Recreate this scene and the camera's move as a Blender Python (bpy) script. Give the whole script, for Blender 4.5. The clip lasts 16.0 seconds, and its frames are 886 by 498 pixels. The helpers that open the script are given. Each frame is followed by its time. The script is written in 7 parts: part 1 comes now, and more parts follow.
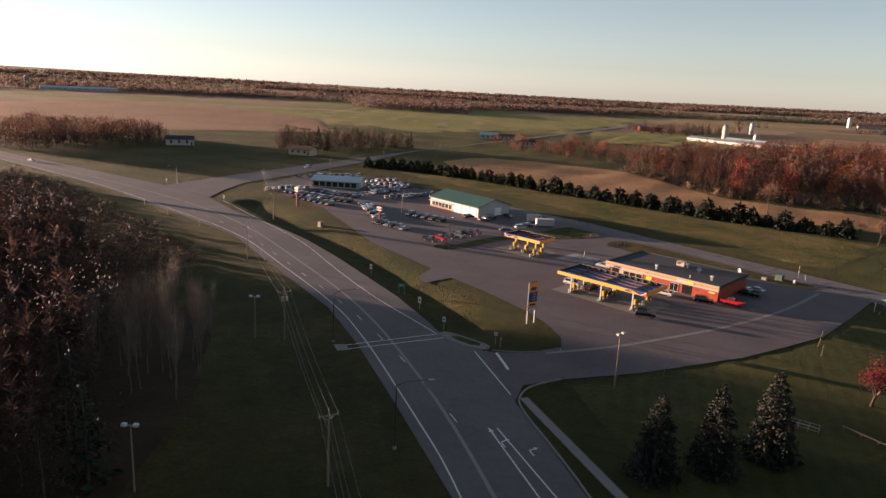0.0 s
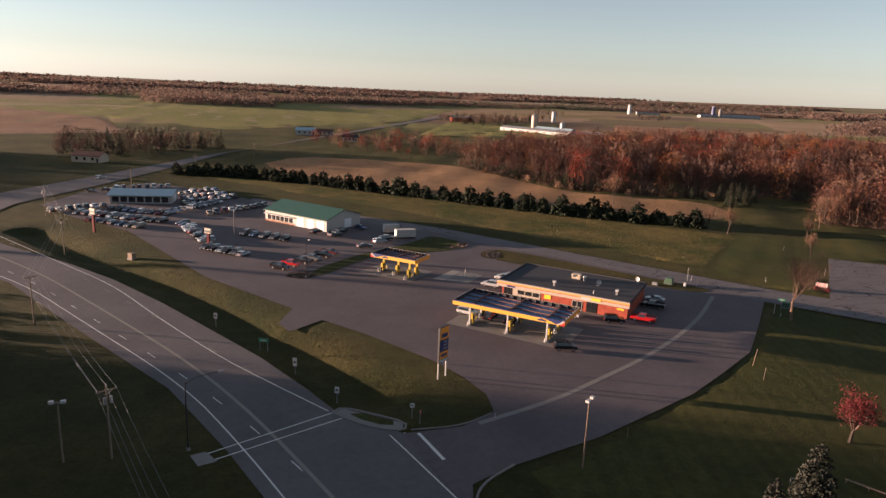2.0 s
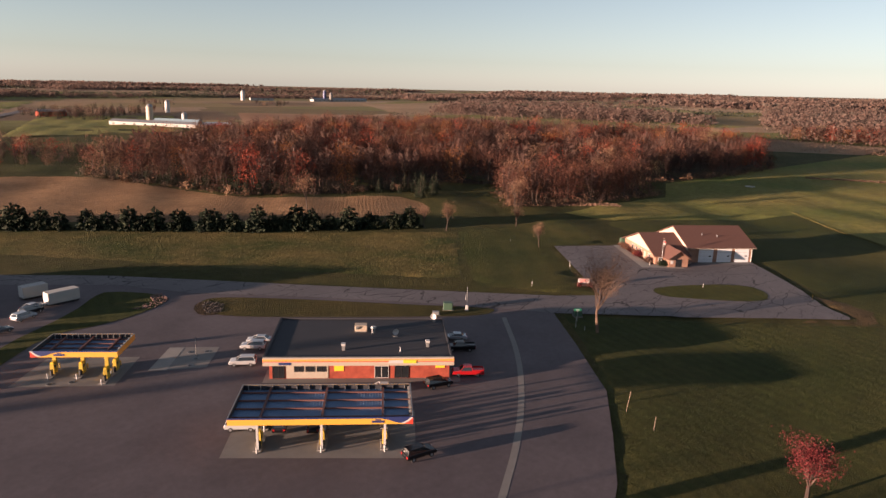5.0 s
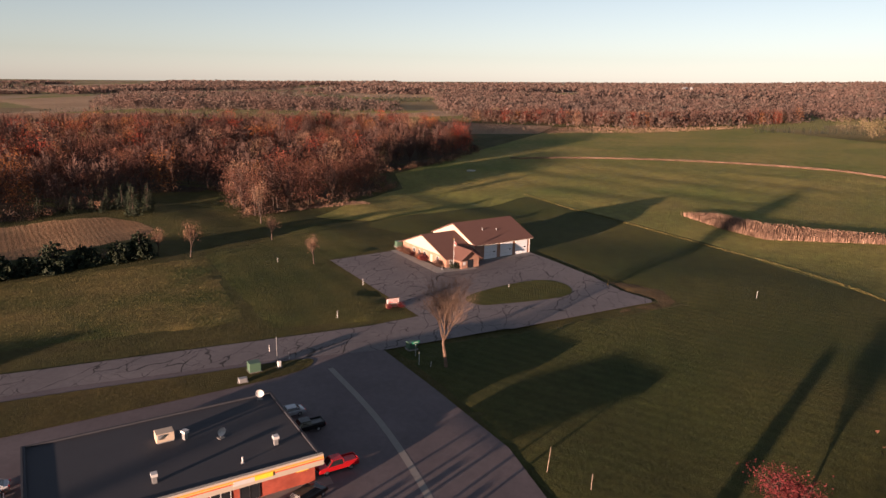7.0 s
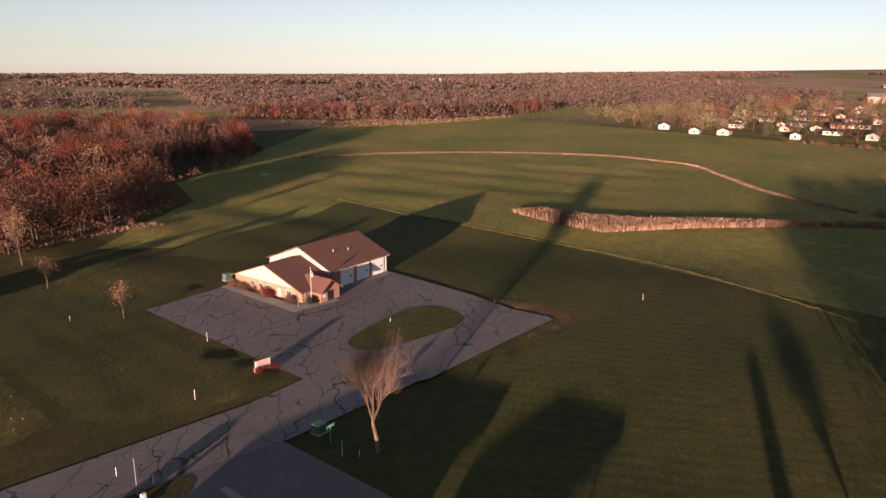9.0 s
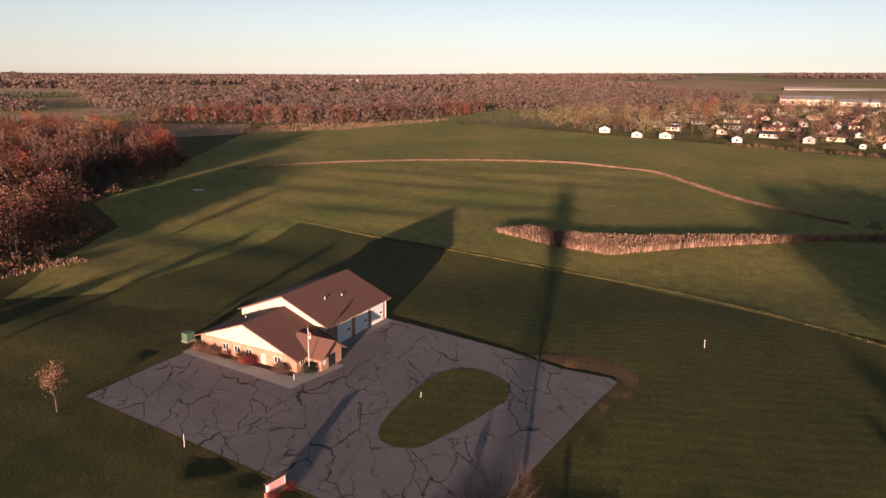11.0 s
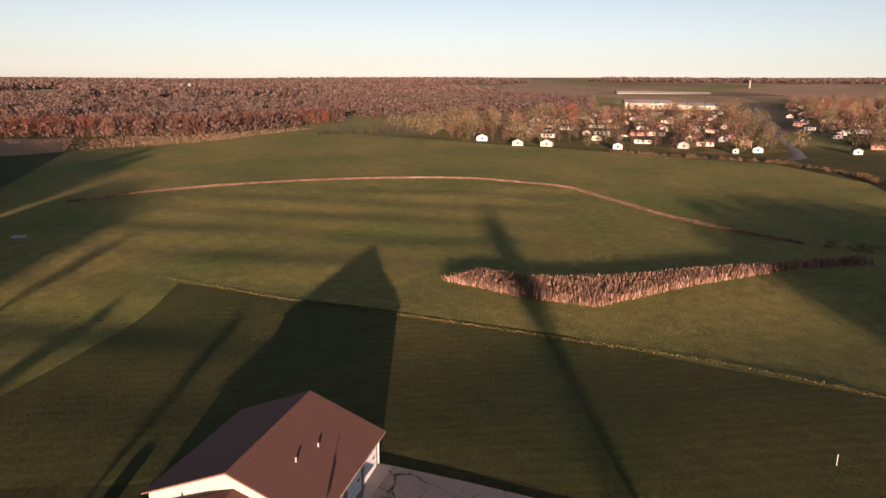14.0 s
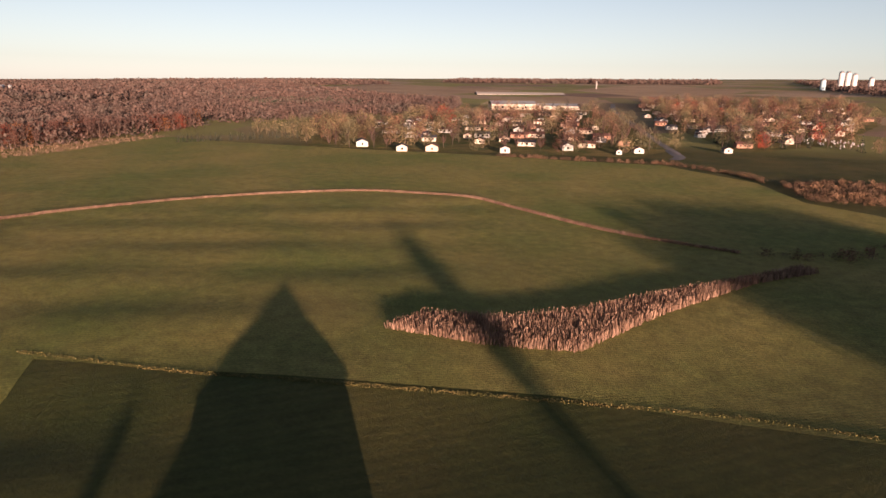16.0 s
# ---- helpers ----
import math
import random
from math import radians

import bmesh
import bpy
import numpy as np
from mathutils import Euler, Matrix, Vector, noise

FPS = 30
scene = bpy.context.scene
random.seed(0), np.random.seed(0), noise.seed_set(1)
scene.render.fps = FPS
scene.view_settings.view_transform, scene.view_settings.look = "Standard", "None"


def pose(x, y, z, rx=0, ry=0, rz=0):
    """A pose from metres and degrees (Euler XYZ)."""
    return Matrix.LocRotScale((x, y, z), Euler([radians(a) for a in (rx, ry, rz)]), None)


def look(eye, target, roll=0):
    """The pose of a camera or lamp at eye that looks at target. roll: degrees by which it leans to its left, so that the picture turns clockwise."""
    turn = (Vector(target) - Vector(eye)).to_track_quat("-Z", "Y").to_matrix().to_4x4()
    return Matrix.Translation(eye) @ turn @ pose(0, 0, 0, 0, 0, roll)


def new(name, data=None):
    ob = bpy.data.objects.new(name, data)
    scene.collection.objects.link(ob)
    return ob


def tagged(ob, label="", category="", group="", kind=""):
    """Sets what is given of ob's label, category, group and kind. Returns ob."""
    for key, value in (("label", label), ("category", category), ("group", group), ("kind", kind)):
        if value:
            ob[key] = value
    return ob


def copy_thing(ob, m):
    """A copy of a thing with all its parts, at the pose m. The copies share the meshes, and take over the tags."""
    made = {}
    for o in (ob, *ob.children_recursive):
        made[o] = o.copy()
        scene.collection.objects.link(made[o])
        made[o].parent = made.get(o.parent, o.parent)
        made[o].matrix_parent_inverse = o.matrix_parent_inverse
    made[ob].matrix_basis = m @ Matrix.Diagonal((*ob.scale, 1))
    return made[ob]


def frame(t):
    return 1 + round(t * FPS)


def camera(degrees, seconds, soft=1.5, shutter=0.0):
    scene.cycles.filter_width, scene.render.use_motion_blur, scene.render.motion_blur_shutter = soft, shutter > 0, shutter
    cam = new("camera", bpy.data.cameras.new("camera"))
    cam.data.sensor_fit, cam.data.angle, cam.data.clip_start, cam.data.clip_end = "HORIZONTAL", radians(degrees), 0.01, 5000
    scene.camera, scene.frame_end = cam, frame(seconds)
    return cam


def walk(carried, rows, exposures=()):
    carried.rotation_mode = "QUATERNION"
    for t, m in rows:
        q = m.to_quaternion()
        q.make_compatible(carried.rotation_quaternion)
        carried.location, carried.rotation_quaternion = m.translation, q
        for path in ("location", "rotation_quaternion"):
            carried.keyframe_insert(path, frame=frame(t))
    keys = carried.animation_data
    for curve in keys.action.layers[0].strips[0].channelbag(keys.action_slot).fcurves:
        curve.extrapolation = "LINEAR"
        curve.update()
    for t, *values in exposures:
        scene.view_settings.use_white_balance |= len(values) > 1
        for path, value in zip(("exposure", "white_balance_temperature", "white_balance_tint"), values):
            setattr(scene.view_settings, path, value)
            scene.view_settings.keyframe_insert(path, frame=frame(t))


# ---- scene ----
cam = camera(65.9, 16.0)
METRES, EYE, TILT, LEAN, TURN = 306.73, 50.0, 0.0, 0.0, 0.0
ROWS = [
    (0.0, 0.0, 0.0, 0.0, 0.67, -13.6, -2.79),
    (0.5, -0.0108, 0.0283, -0.0002, -1.36, -13.58, -2.79),
    (1.0, -0.0207, 0.057, -0.0005, -5.79, -13.54, -2.66),
    (1.5, -0.0303, 0.0867, -0.0008, -11.15, -13.54, -2.5),
    (2.0, -0.0384, 0.1166, -0.0007, -15.64, -13.56, -2.42),
    (2.5, -0.0441, 0.1475, -0.0011, -19.51, -13.53, -2.33),
    (3.0, -0.0476, 0.1783, -0.0015, -23.2, -13.53, -2.29),
    (3.5, -0.0497, 0.209, -0.0017, -27.52, -13.53, -2.22),
    (4.0, -0.0493, 0.2402, -0.0021, -33.06, -13.51, -2.08),
    (4.5, -0.0476, 0.2714, -0.0024, -39.91, -13.52, -1.92),
    (5.0, -0.0429, 0.302, -0.0024, -47.66, -13.57, -1.71),
    (7.5, 0.0163, 0.4468, -0.0019, -80.03, -14.01, -0.79),
    (8.0, 0.0361, 0.4707, -0.0017, -85.39, -14.11, -0.71),
    (8.5, 0.0585, 0.4923, -0.0016, -90.13, -14.19, -0.69),
    (9.0, 0.0829, 0.512, -0.0012, -94.81, -14.3, -0.71),
    (11.5, 0.2246, 0.5778, 0.0006, -104.65, -14.05, -0.91),
    (12.0, 0.2543, 0.5856, 0.0012, -108.85, -14.01, -0.79),
    (12.5, 0.2851, 0.5938, 0.0019, -112.91, -13.98, -0.72),
    (13.0, 0.3161, 0.5998, 0.0022, -114.17, -13.85, -0.79),
    (13.5, 0.3478, 0.6036, 0.0032, -114.85, -13.75, -0.85),
    (14.0, 0.3796, 0.6065, 0.0041, -115.44, -13.63, -0.96),
    (14.5, 0.4103, 0.6085, 0.0043, -117.18, -13.51, -0.97),
    (15.0, 0.4416, 0.6093, 0.0048, -120.22, -13.45, -0.97),
    (15.5, 0.4734, 0.6093, 0.0053, -123.31, -13.39, -0.96),
    (16.0, 0.5047, 0.6087, 0.0058, -127.39, -13.37, -0.88),
]
walk(cam, [(t, pose(0, 0, EYE, TILT, LEAN, TURN) @ pose(METRES * x, METRES * y, METRES * z, 90 + pitch, roll, yaw)) for t, x, y, z, yaw, pitch, roll in ROWS],
     exposures=[(0.0, 2.28, 6050, 14), (5.0, 2.2, 6100, 15), (9.0, 2.1, 6200, 19), (16.0, 2.05, 6200, 20)])

# ---- light ----
SUN_AZ, SUN_EL = 293.9, 4.1
world = bpy.data.worlds.new("sky")
scene.world = world
world.use_nodes = True
nt = world.node_tree
sky = nt.nodes.new("ShaderNodeTexSky")
sky.sky_type, sky.sun_disc = "NISHITA", False
sky.sun_elevation, sky.sun_rotation = radians(SUN_EL + 2.4), radians(SUN_AZ)
sky.altitude, sky.air_density, sky.dust_density, sky.ozone_density = 300, 1.0, 0.2, 2.0
haze = nt.nodes.new("ShaderNodeHueSaturation")
haze.inputs["Saturation"].default_value = 0.45
nt.links.new(sky.outputs[0], haze.inputs["Color"])
nt.links.new(haze.outputs[0], nt.nodes["Background"].inputs[0])
nt.nodes["Background"].inputs[1].default_value = 0.042
lamp = bpy.data.lights.new("sun", "SUN")
lamp.energy, lamp.angle, lamp.color = 5.0, radians(0.6), (1.0, 0.66, 0.45)
sun = new("sun", lamp)
_a, _e = radians(SUN_AZ), radians(SUN_EL)
SUN_DIR = Vector((math.sin(_a) * math.cos(_e), math.cos(_a) * math.cos(_e), math.sin(_e)))
sun.matrix_world = look(SUN_DIR * 200, (0, 0, 0))

# ---- materials ----


class Nodes:
    """A small wrapper for building a node material."""

    def __init__(self, name, rough=0.9, metal=0.0, spec=0.3):
        self.mat = bpy.data.materials.new(name)
        self.mat.use_nodes = True
        self.tree = self.mat.node_tree
        self.bsdf = self.tree.nodes["Principled BSDF"]
        self.bsdf.inputs["Roughness"].default_value = rough
        self.bsdf.inputs["Metallic"].default_value = metal
        self.bsdf.inputs["Specular IOR Level"].default_value = spec

    def add(self, kind, **kw):
        n = self.tree.nodes.new(kind)
        for k, v in kw.items():
            n.inputs[k].default_value = v
        return n

    def link(self, a, b):
        self.tree.links.new(a, b)

    def coords(self, scale=(1, 1, 1), rz=0.0, world_space=True):
        m = self.add("ShaderNodeMapping")
        m.inputs["Scale"].default_value = scale
        m.inputs["Rotation"].default_value = (0, 0, rz)
        if world_space:
            self.link(self.add("ShaderNodeNewGeometry").outputs["Position"], m.inputs[0])
        else:
            self.link(self.add("ShaderNodeTexCoord").outputs["Object"], m.inputs[0])
        return m.outputs[0]

    def noise(self, co, scale, detail=4.0, rough=0.55):
        n = self.add("ShaderNodeTexNoise", Scale=scale, Detail=detail, Roughness=rough)
        self.link(co, n.inputs["Vector"])
        return n.outputs["Fac"]

    def ramp(self, fac, stops):
        r = self.add("ShaderNodeValToRGB")
        el = r.color_ramp.elements
        while len(el) < len(stops):
            el.new(0.5)
        for e, (p, c) in zip(el, stops):
            e.position, e.color = p, (*c, 1) if len(c) == 3 else c
        self.link(fac, r.inputs[0])
        return r.outputs[0]

    def mix(self, fac, a, b, kind="MIX"):
        m = self.tree.nodes.new("ShaderNodeMix")
        m.data_type, m.blend_type = "RGBA", kind
        for sock, v in ((m.inputs[0], fac), (m.inputs[6], a), (m.inputs[7], b)):
            if isinstance(v, bpy.types.NodeSocket):
                self.link(v, sock)
            elif isinstance(v, tuple):
                sock.default_value = (*v, 1)
            else:
                sock.default_value = v
        return m.outputs[2]

    def bump(self, height, strength, distance):
        b = self.add("ShaderNodeBump", Strength=strength, Distance=distance)
        self.link(height, b.inputs["Height"])
        self.link(b.outputs[0], self.bsdf.inputs["Normal"])

    def base(self, col):
        if isinstance(col, tuple):
            self.bsdf.inputs["Base Color"].default_value = (*col, 1)
        else:
            self.link(col, self.bsdf.inputs["Base Color"])
        return self.mat


def dim(c, k):
    return tuple(v * k for v in c)


def field(name, a, b, big=0.03, fine=1.2, bump=0.6, rows=0.0, angle=0.0, contrast=0.5):
    """Grass, crops or soil: two colours in broad patches, fine grain, and rows across it."""
    n = Nodes(name, 0.95, spec=0.1)
    co = n.coords()
    col = n.ramp(n.noise(co, big, 5, 0.6), [(0.34, a), (0.66, b)])
    g = n.noise(co, fine, 6, 0.78)
    col = n.mix(contrast, col, n.ramp(g, [(0.3, (0.35,) * 3), (0.7, (1.5,) * 3)]), "MULTIPLY")
    mid = n.noise(co, 0.25, 4, 0.6)
    col = n.mix(contrast * 0.8, col, n.ramp(mid, [(0.3, (0.6,) * 3), (0.7, (1.35,) * 3)]), "MULTIPLY")
    h = g
    if rows:
        w = n.add("ShaderNodeTexWave", Scale=rows, Distortion=1.5, Detail=2.0)
        w.inputs["Detail Scale"].default_value = 0.4
        n.link(n.coords(rz=angle), w.inputs["Vector"])
        w.inputs["Distortion"].default_value, w.inputs["Detail Scale"].default_value = 4.0, 0.3
        col = n.mix(0.22, col, n.ramp(w.outputs["Fac"], [(0.2, (0.65, 0.75, 0.65)), (0.8, (1.35, 1.2, 1.15))]), "MULTIPLY")
        h = n.mix(0.12, g, w.outputs["Fac"])
    n.bump(h, 1.0, bump)
    return n.base(col)


def plain(name, c, rough=0.6, metal=0.0, spec=0.4, grain=0.25, scale=2.0):
    """Paint, metal or plastic with a little soiling."""
    n = Nodes(name, rough, metal, spec)
    co = n.coords(world_space=False)
    f = n.noise(co, scale, 4, 0.6)
    f2 = n.noise(co, scale * 9, 3, 0.6)
    col = n.mix(grain, c, n.mix(f, dim(c, 0.35), dim(c, 1.25)))
    col = n.mix(grain * 0.6, col, n.mix(f2, dim(c, 0.5), dim(c, 1.2)))
    return n.base(col)


def asphalt(name, a, b, cracks=0.0):
    n = Nodes(name, 0.85, spec=0.25)
    co = n.coords()
    col = n.ramp(n.noise(co, 0.06, 5, 0.65), [(0.35, a), (0.65, b)])
    col = n.mix(0.5, col, n.ramp(n.noise(co, 0.9, 4, 0.7), [(0.3, (0.75,) * 3), (0.7, (1.2,) * 3)]), "MULTIPLY")
    g = n.noise(co, 14, 2, 0.8)
    col = n.mix(0.4, col, n.ramp(g, [(0.3, (0.7,) * 3), (0.7, (1.3,) * 3)]), "MULTIPLY")
    if cracks:
        bend = n.add("ShaderNodeTexNoise", Scale=0.25, Detail=4.0)
        n.link(co, bend.inputs["Vector"])
        vm = n.tree.nodes.new("ShaderNodeVectorMath")
        vm.operation = "MULTIPLY_ADD"
        n.link(bend.outputs["Color"], vm.inputs[0])
        vm.inputs[1].default_value = (4, 4, 0)
        n.link(co, vm.inputs[2])
        for stretch, size, width, lo in (((0.28, 1.0, 1.0), 0.2, 0.007, 0.36), ((1, 1, 1), 0.16, 0.004, 0.47), ((1.0, 0.5, 1.0), 0.5, 0.012, 0.56)):
            turn = n.add("ShaderNodeMapping")
            turn.inputs["Rotation"].default_value = (0, 0, 0.72)
            turn.inputs["Scale"].default_value = stretch
            n.link(vm.outputs[0], turn.inputs[0])
            v = n.add("ShaderNodeTexVoronoi", Scale=size)
            v.feature = "DISTANCE_TO_EDGE"
            n.link(turn.outputs[0], v.inputs["Vector"])
            line = n.ramp(v.outputs["Distance"], [(width, (1,) * 3), (width * 2.2, (0,) * 3)])
            where = n.ramp(n.noise(co, 0.07 + size * 0.1, 2), [(lo, (0,) * 3), (lo + 0.08, (1,) * 3)])
            f = n.mix(1.0, line, where, "MULTIPLY")
            col = n.mix(n.mix(1.0, f, (cracks,) * 3, "MULTIPLY"), col, (0.014, 0.013, 0.013))
    n.bump(g, 0.3, 0.02)
    return n.base(col)


M_GRASS = field("rough_grass", (0.030, 0.032, 0.009), (0.072, 0.055, 0.018))


def countryside():
    """Grass near the station that gives way to a patchwork of far fields."""
    n = Nodes("countryside", 0.95, spec=0.1)
    co = n.coords()
    g = n.noise(co, 1.2, 6, 0.78)
    near = n.ramp(n.noise(co, 0.03, 5, 0.6), [(0.34, (0.033, 0.039, 0.010)), (0.66, (0.074, 0.062, 0.020))])
    near = n.mix(0.5, near, n.ramp(g, [(0.3, (0.35,) * 3), (0.7, (1.5,) * 3)]), "MULTIPLY")
    near = n.mix(0.5, near, n.ramp(n.noise(co, 0.25, 4, 0.6), [(0.3, (0.55,) * 3), (0.7, (1.4,) * 3)]), "MULTIPLY")
    v = n.add("ShaderNodeTexVoronoi", Scale=1.0)
    v.distance = "CHEBYCHEV"
    n.link(n.coords((0.0032, 0.0055, 0.0), 0.25), v.inputs["Vector"])
    sep = n.add("ShaderNodeSeparateColor")
    n.link(v.outputs["Color"], sep.inputs[0])
    far = n.ramp(sep.outputs[0], [(0.0, (0.230, 0.152, 0.098)), (0.28, (0.120, 0.118, 0.040)), (0.5, (0.260, 0.190, 0.124)), (0.7, (0.125, 0.082, 0.060)), (0.85, (0.150, 0.142, 0.050))])
    far = n.mix(0.3, far, n.ramp(n.noise(co, 0.02, 4, 0.6), [(0.3, (0.6,) * 3), (0.7, (1.3,) * 3)]), "MULTIPLY")
    away = n.tree.nodes.new("ShaderNodeVectorMath")
    away.operation = "DISTANCE"
    n.link(co, away.inputs[0])
    away.inputs[1].default_value = (150, 200, 0)
    k = n.add("ShaderNodeMapRange")
    k.inputs["From Min"].default_value, k.inputs["From Max"].default_value = 560, 640
    n.link(away.outputs["Value"], k.inputs["Value"])
    n.bump(g, 1.0, 1.0)
    return n.base(n.mix(k.outputs[0], near, far))


M_LAND = countryside()
M_LAWN = field("mown_lawn", (0.032, 0.041, 0.0105), (0.063, 0.058, 0.017), big=0.02, bump=0.5, rows=0.11, angle=0.3)
M_MEADOW = field("weedy_meadow", (0.052, 0.062, 0.015), (0.150, 0.112, 0.038), big=0.05, bump=0.9, contrast=0.8)
M_CROP = field("winter_crop", (0.108, 0.126, 0.032), (0.200, 0.166, 0.053), big=0.014, fine=1.6, rows=0.32, angle=0.5, bump=0.9, contrast=0.75)
M_CORN = field("ripe_corn", (0.200, 0.115, 0.060), (0.285, 0.172, 0.092), big=0.03, rows=0.2, angle=0.7, bump=1.1)
M_STUBBLE = field("stubble_field", (0.195, 0.112, 0.070), (0.260, 0.160, 0.100), big=0.006, fine=0.4, contrast=0.3, bump=1.6)
M_FARGREEN = field("far_green_field", (0.135, 0.138, 0.042), (0.190, 0.172, 0.058), big=0.006, fine=0.3, contrast=0.3, bump=2.0)
M_FARTAN = field("far_tan_field", (0.205, 0.140, 0.088), (0.280, 0.200, 0.126), big=0.005, fine=0.3, contrast=0.3, bump=2.0)
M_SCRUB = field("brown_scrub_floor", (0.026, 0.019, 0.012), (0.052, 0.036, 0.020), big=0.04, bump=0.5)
M_ROAD = asphalt("highway_asphalt", (0.084, 0.075, 0.077), (0.112, 0.099, 0.101))
M_LOT = asphalt("lot_asphalt", (0.078, 0.064, 0.068), (0.104, 0.086, 0.090))
M_OLDLOT = asphalt("cracked_asphalt", (0.105, 0.092, 0.094), (0.140, 0.122, 0.122), cracks=0.9)
M_CONC = plain("concrete", (0.20, 0.185, 0.17), 0.9, spec=0.2, grain=0.5, scale=0.6)
M_WHITEPAINT = plain("road_paint", (0.62, 0.60, 0.56), 0.8, grain=0.6, scale=1.0)

# ---- ground ----
HORIZON_AZ = (-150, -90, -33, -10, 14, 44, 60, 80, 95, 113, 127, 145, 160, 210, 270)
HORIZON_Z = (90, 40, 20, 4, -14, 4, 16, 42, 56, 86, 102, 114, 126, 90, 40)
DITCH = [(7.5, 137.5), (2.5, 146.5), (-5, 160), (-13.5, 175.5), (-24, 194), (-39, 217), (-56, 240), (-77, 270)]
SWALE = [(310, 226), (280, 192), (254, 166), (236, 140), (224, 112), (215, 82), (208, 50), (200, 15)]
LAWN_DIP = [(48, 92), (74, 103), (98, 120), (118, 138)]


def rise(x, y):
    """The broad lie of the land: level round the station, climbing slowly to the horizon."""
    dx, dy = np.asarray(x) - 100.0, np.asarray(y) - 150.0
    r = np.hypot(dx, dy)
    az = np.degrees(np.arctan2(dx, dy))
    return np.interp(az, HORIZON_AZ, HORIZON_Z) * np.maximum(0, np.sqrt((r / 4550) ** 2 + 0.003) - 0.075)


def seg_dist(x, y, pts):
    best = np.full(np.shape(x), 1e9)
    for (ax, ay), (bx, by) in zip(pts, pts[1:]):
        dx, dy = bx - ax, by - ay
        k = np.clip(((x - ax) * dx + (y - ay) * dy) / (dx * dx + dy * dy), 0, 1)
        best = np.minimum(best, np.hypot(x - ax - k * dx, y - ay - k * dy))
    return best


def local(x, y):
    """Ditches and gentle swells of the grass, below the pavements."""
    x, y = np.asarray(x, float), np.asarray(y, float)
    z = -0.03 - 1.5 * np.exp(-(seg_dist(x, y, DITCH) / 5.0) ** 2) * (1 - 0.85 * np.exp(-(np.hypot(x + 2.5, y - 171.5) / 5.0) ** 2))
    east = np.clip((x + 0.8 * y - 335) / 60, 0, 1) * np.clip((470 - x) / 70, 0, 1) * np.clip((y + 95) / 60, 0, 1)
    z = z + east * (0.28 * np.sin(0.085 * x + 0.06 * y) * np.sin(0.03 * x - 0.07 * y + 1) + 0.2 * np.sin(0.16 * x - 0.11 * y) - 0.2)
    # the lawns fall away east of the lots; the crop field climbs again beyond them
    z = z - 1.2 * np.exp(-(seg_dist(x, y, SWALE) / 27.0) ** 2) * np.clip((x + 0.8 * y - 190) / 40, 0, 1)
    z = z - 0.5 * np.exp(-(seg_dist(x, y, LAWN_DIP) / 17.0) ** 2)
    return z


def land(x, y):
    return rise(x, y) + local(x, y)


def axis_steps(lo, hi, step, far):
    a = list(np.arange(lo, hi + step / 2, step))
    s = step
    while a[-1] < far:
        s = min(s * 1.15, 160)
        a.append(a[-1] + s)
    s = step
    while a[0] > -far:
        s = min(s * 1.15, 160)
        a.insert(0, a[0] - s)
    return np.array(a)


def mesh_object(name, verts, faces, material, parent=None, smooth=False):
    me = bpy.data.meshes.new(name)
    me.from_pydata([tuple(v) for v in verts], [], faces)
    for m in material if isinstance(material, (list, tuple)) else [material]:
        me.materials.append(m)
    if smooth:
        me.polygons.foreach_set("use_smooth", [True] * len(me.polygons))
    ob = new(name, me)
    ob.parent = parent
    return ob


def build_ground():
    xs, ys = axis_steps(-160, 480, 2.5, 4800), axis_steps(-100, 430, 2.5, 4800)
    gx, gy = np.meshgrid(xs, ys)
    v = np.stack([gx, gy, land(gx, gy)], -1).reshape(-1, 3)
    w, h = len(xs), len(ys)
    i = np.arange(w * h).reshape(h, w)
    f = np.stack([i[:-1, :-1], i[:-1, 1:], i[1:, 1:], i[1:, :-1]], -1).reshape(-1, 4)
    ob = mesh_object("ground", v.tolist(), f.tolist(), M_LAND, smooth=True)
    tagged(ob, "rough autumn grass on gently rolling land", "ground", kind="structure")


build_ground()


def chaikin(pts, n=2, closed=True):
    for _ in range(n):
        out = []
        m = len(pts)
        for i in range(m if closed else m - 1):
            (ax, ay), (bx, by) = pts[i], pts[(i + 1) % m]
            out += [(0.75 * ax + 0.25 * bx, 0.75 * ay + 0.25 * by), (0.25 * ax + 0.75 * bx, 0.25 * ay + 0.75 * by)]
        pts = out if closed else [pts[0]] + out + [pts[-1]]
    return pts


def inside(x, y, poly):
    x, y = np.asarray(x, float), np.asarray(y, float)
    c = np.zeros(x.shape, bool)
    for (ax, ay), (bx, by) in zip(poly, poly[1:] + poly[:1]):
        hit = ((ay > y) != (by > y)) & (x < (bx - ax) * (y - ay) / (by - ay + 1e-12) + ax)
        c ^= hit
    return c


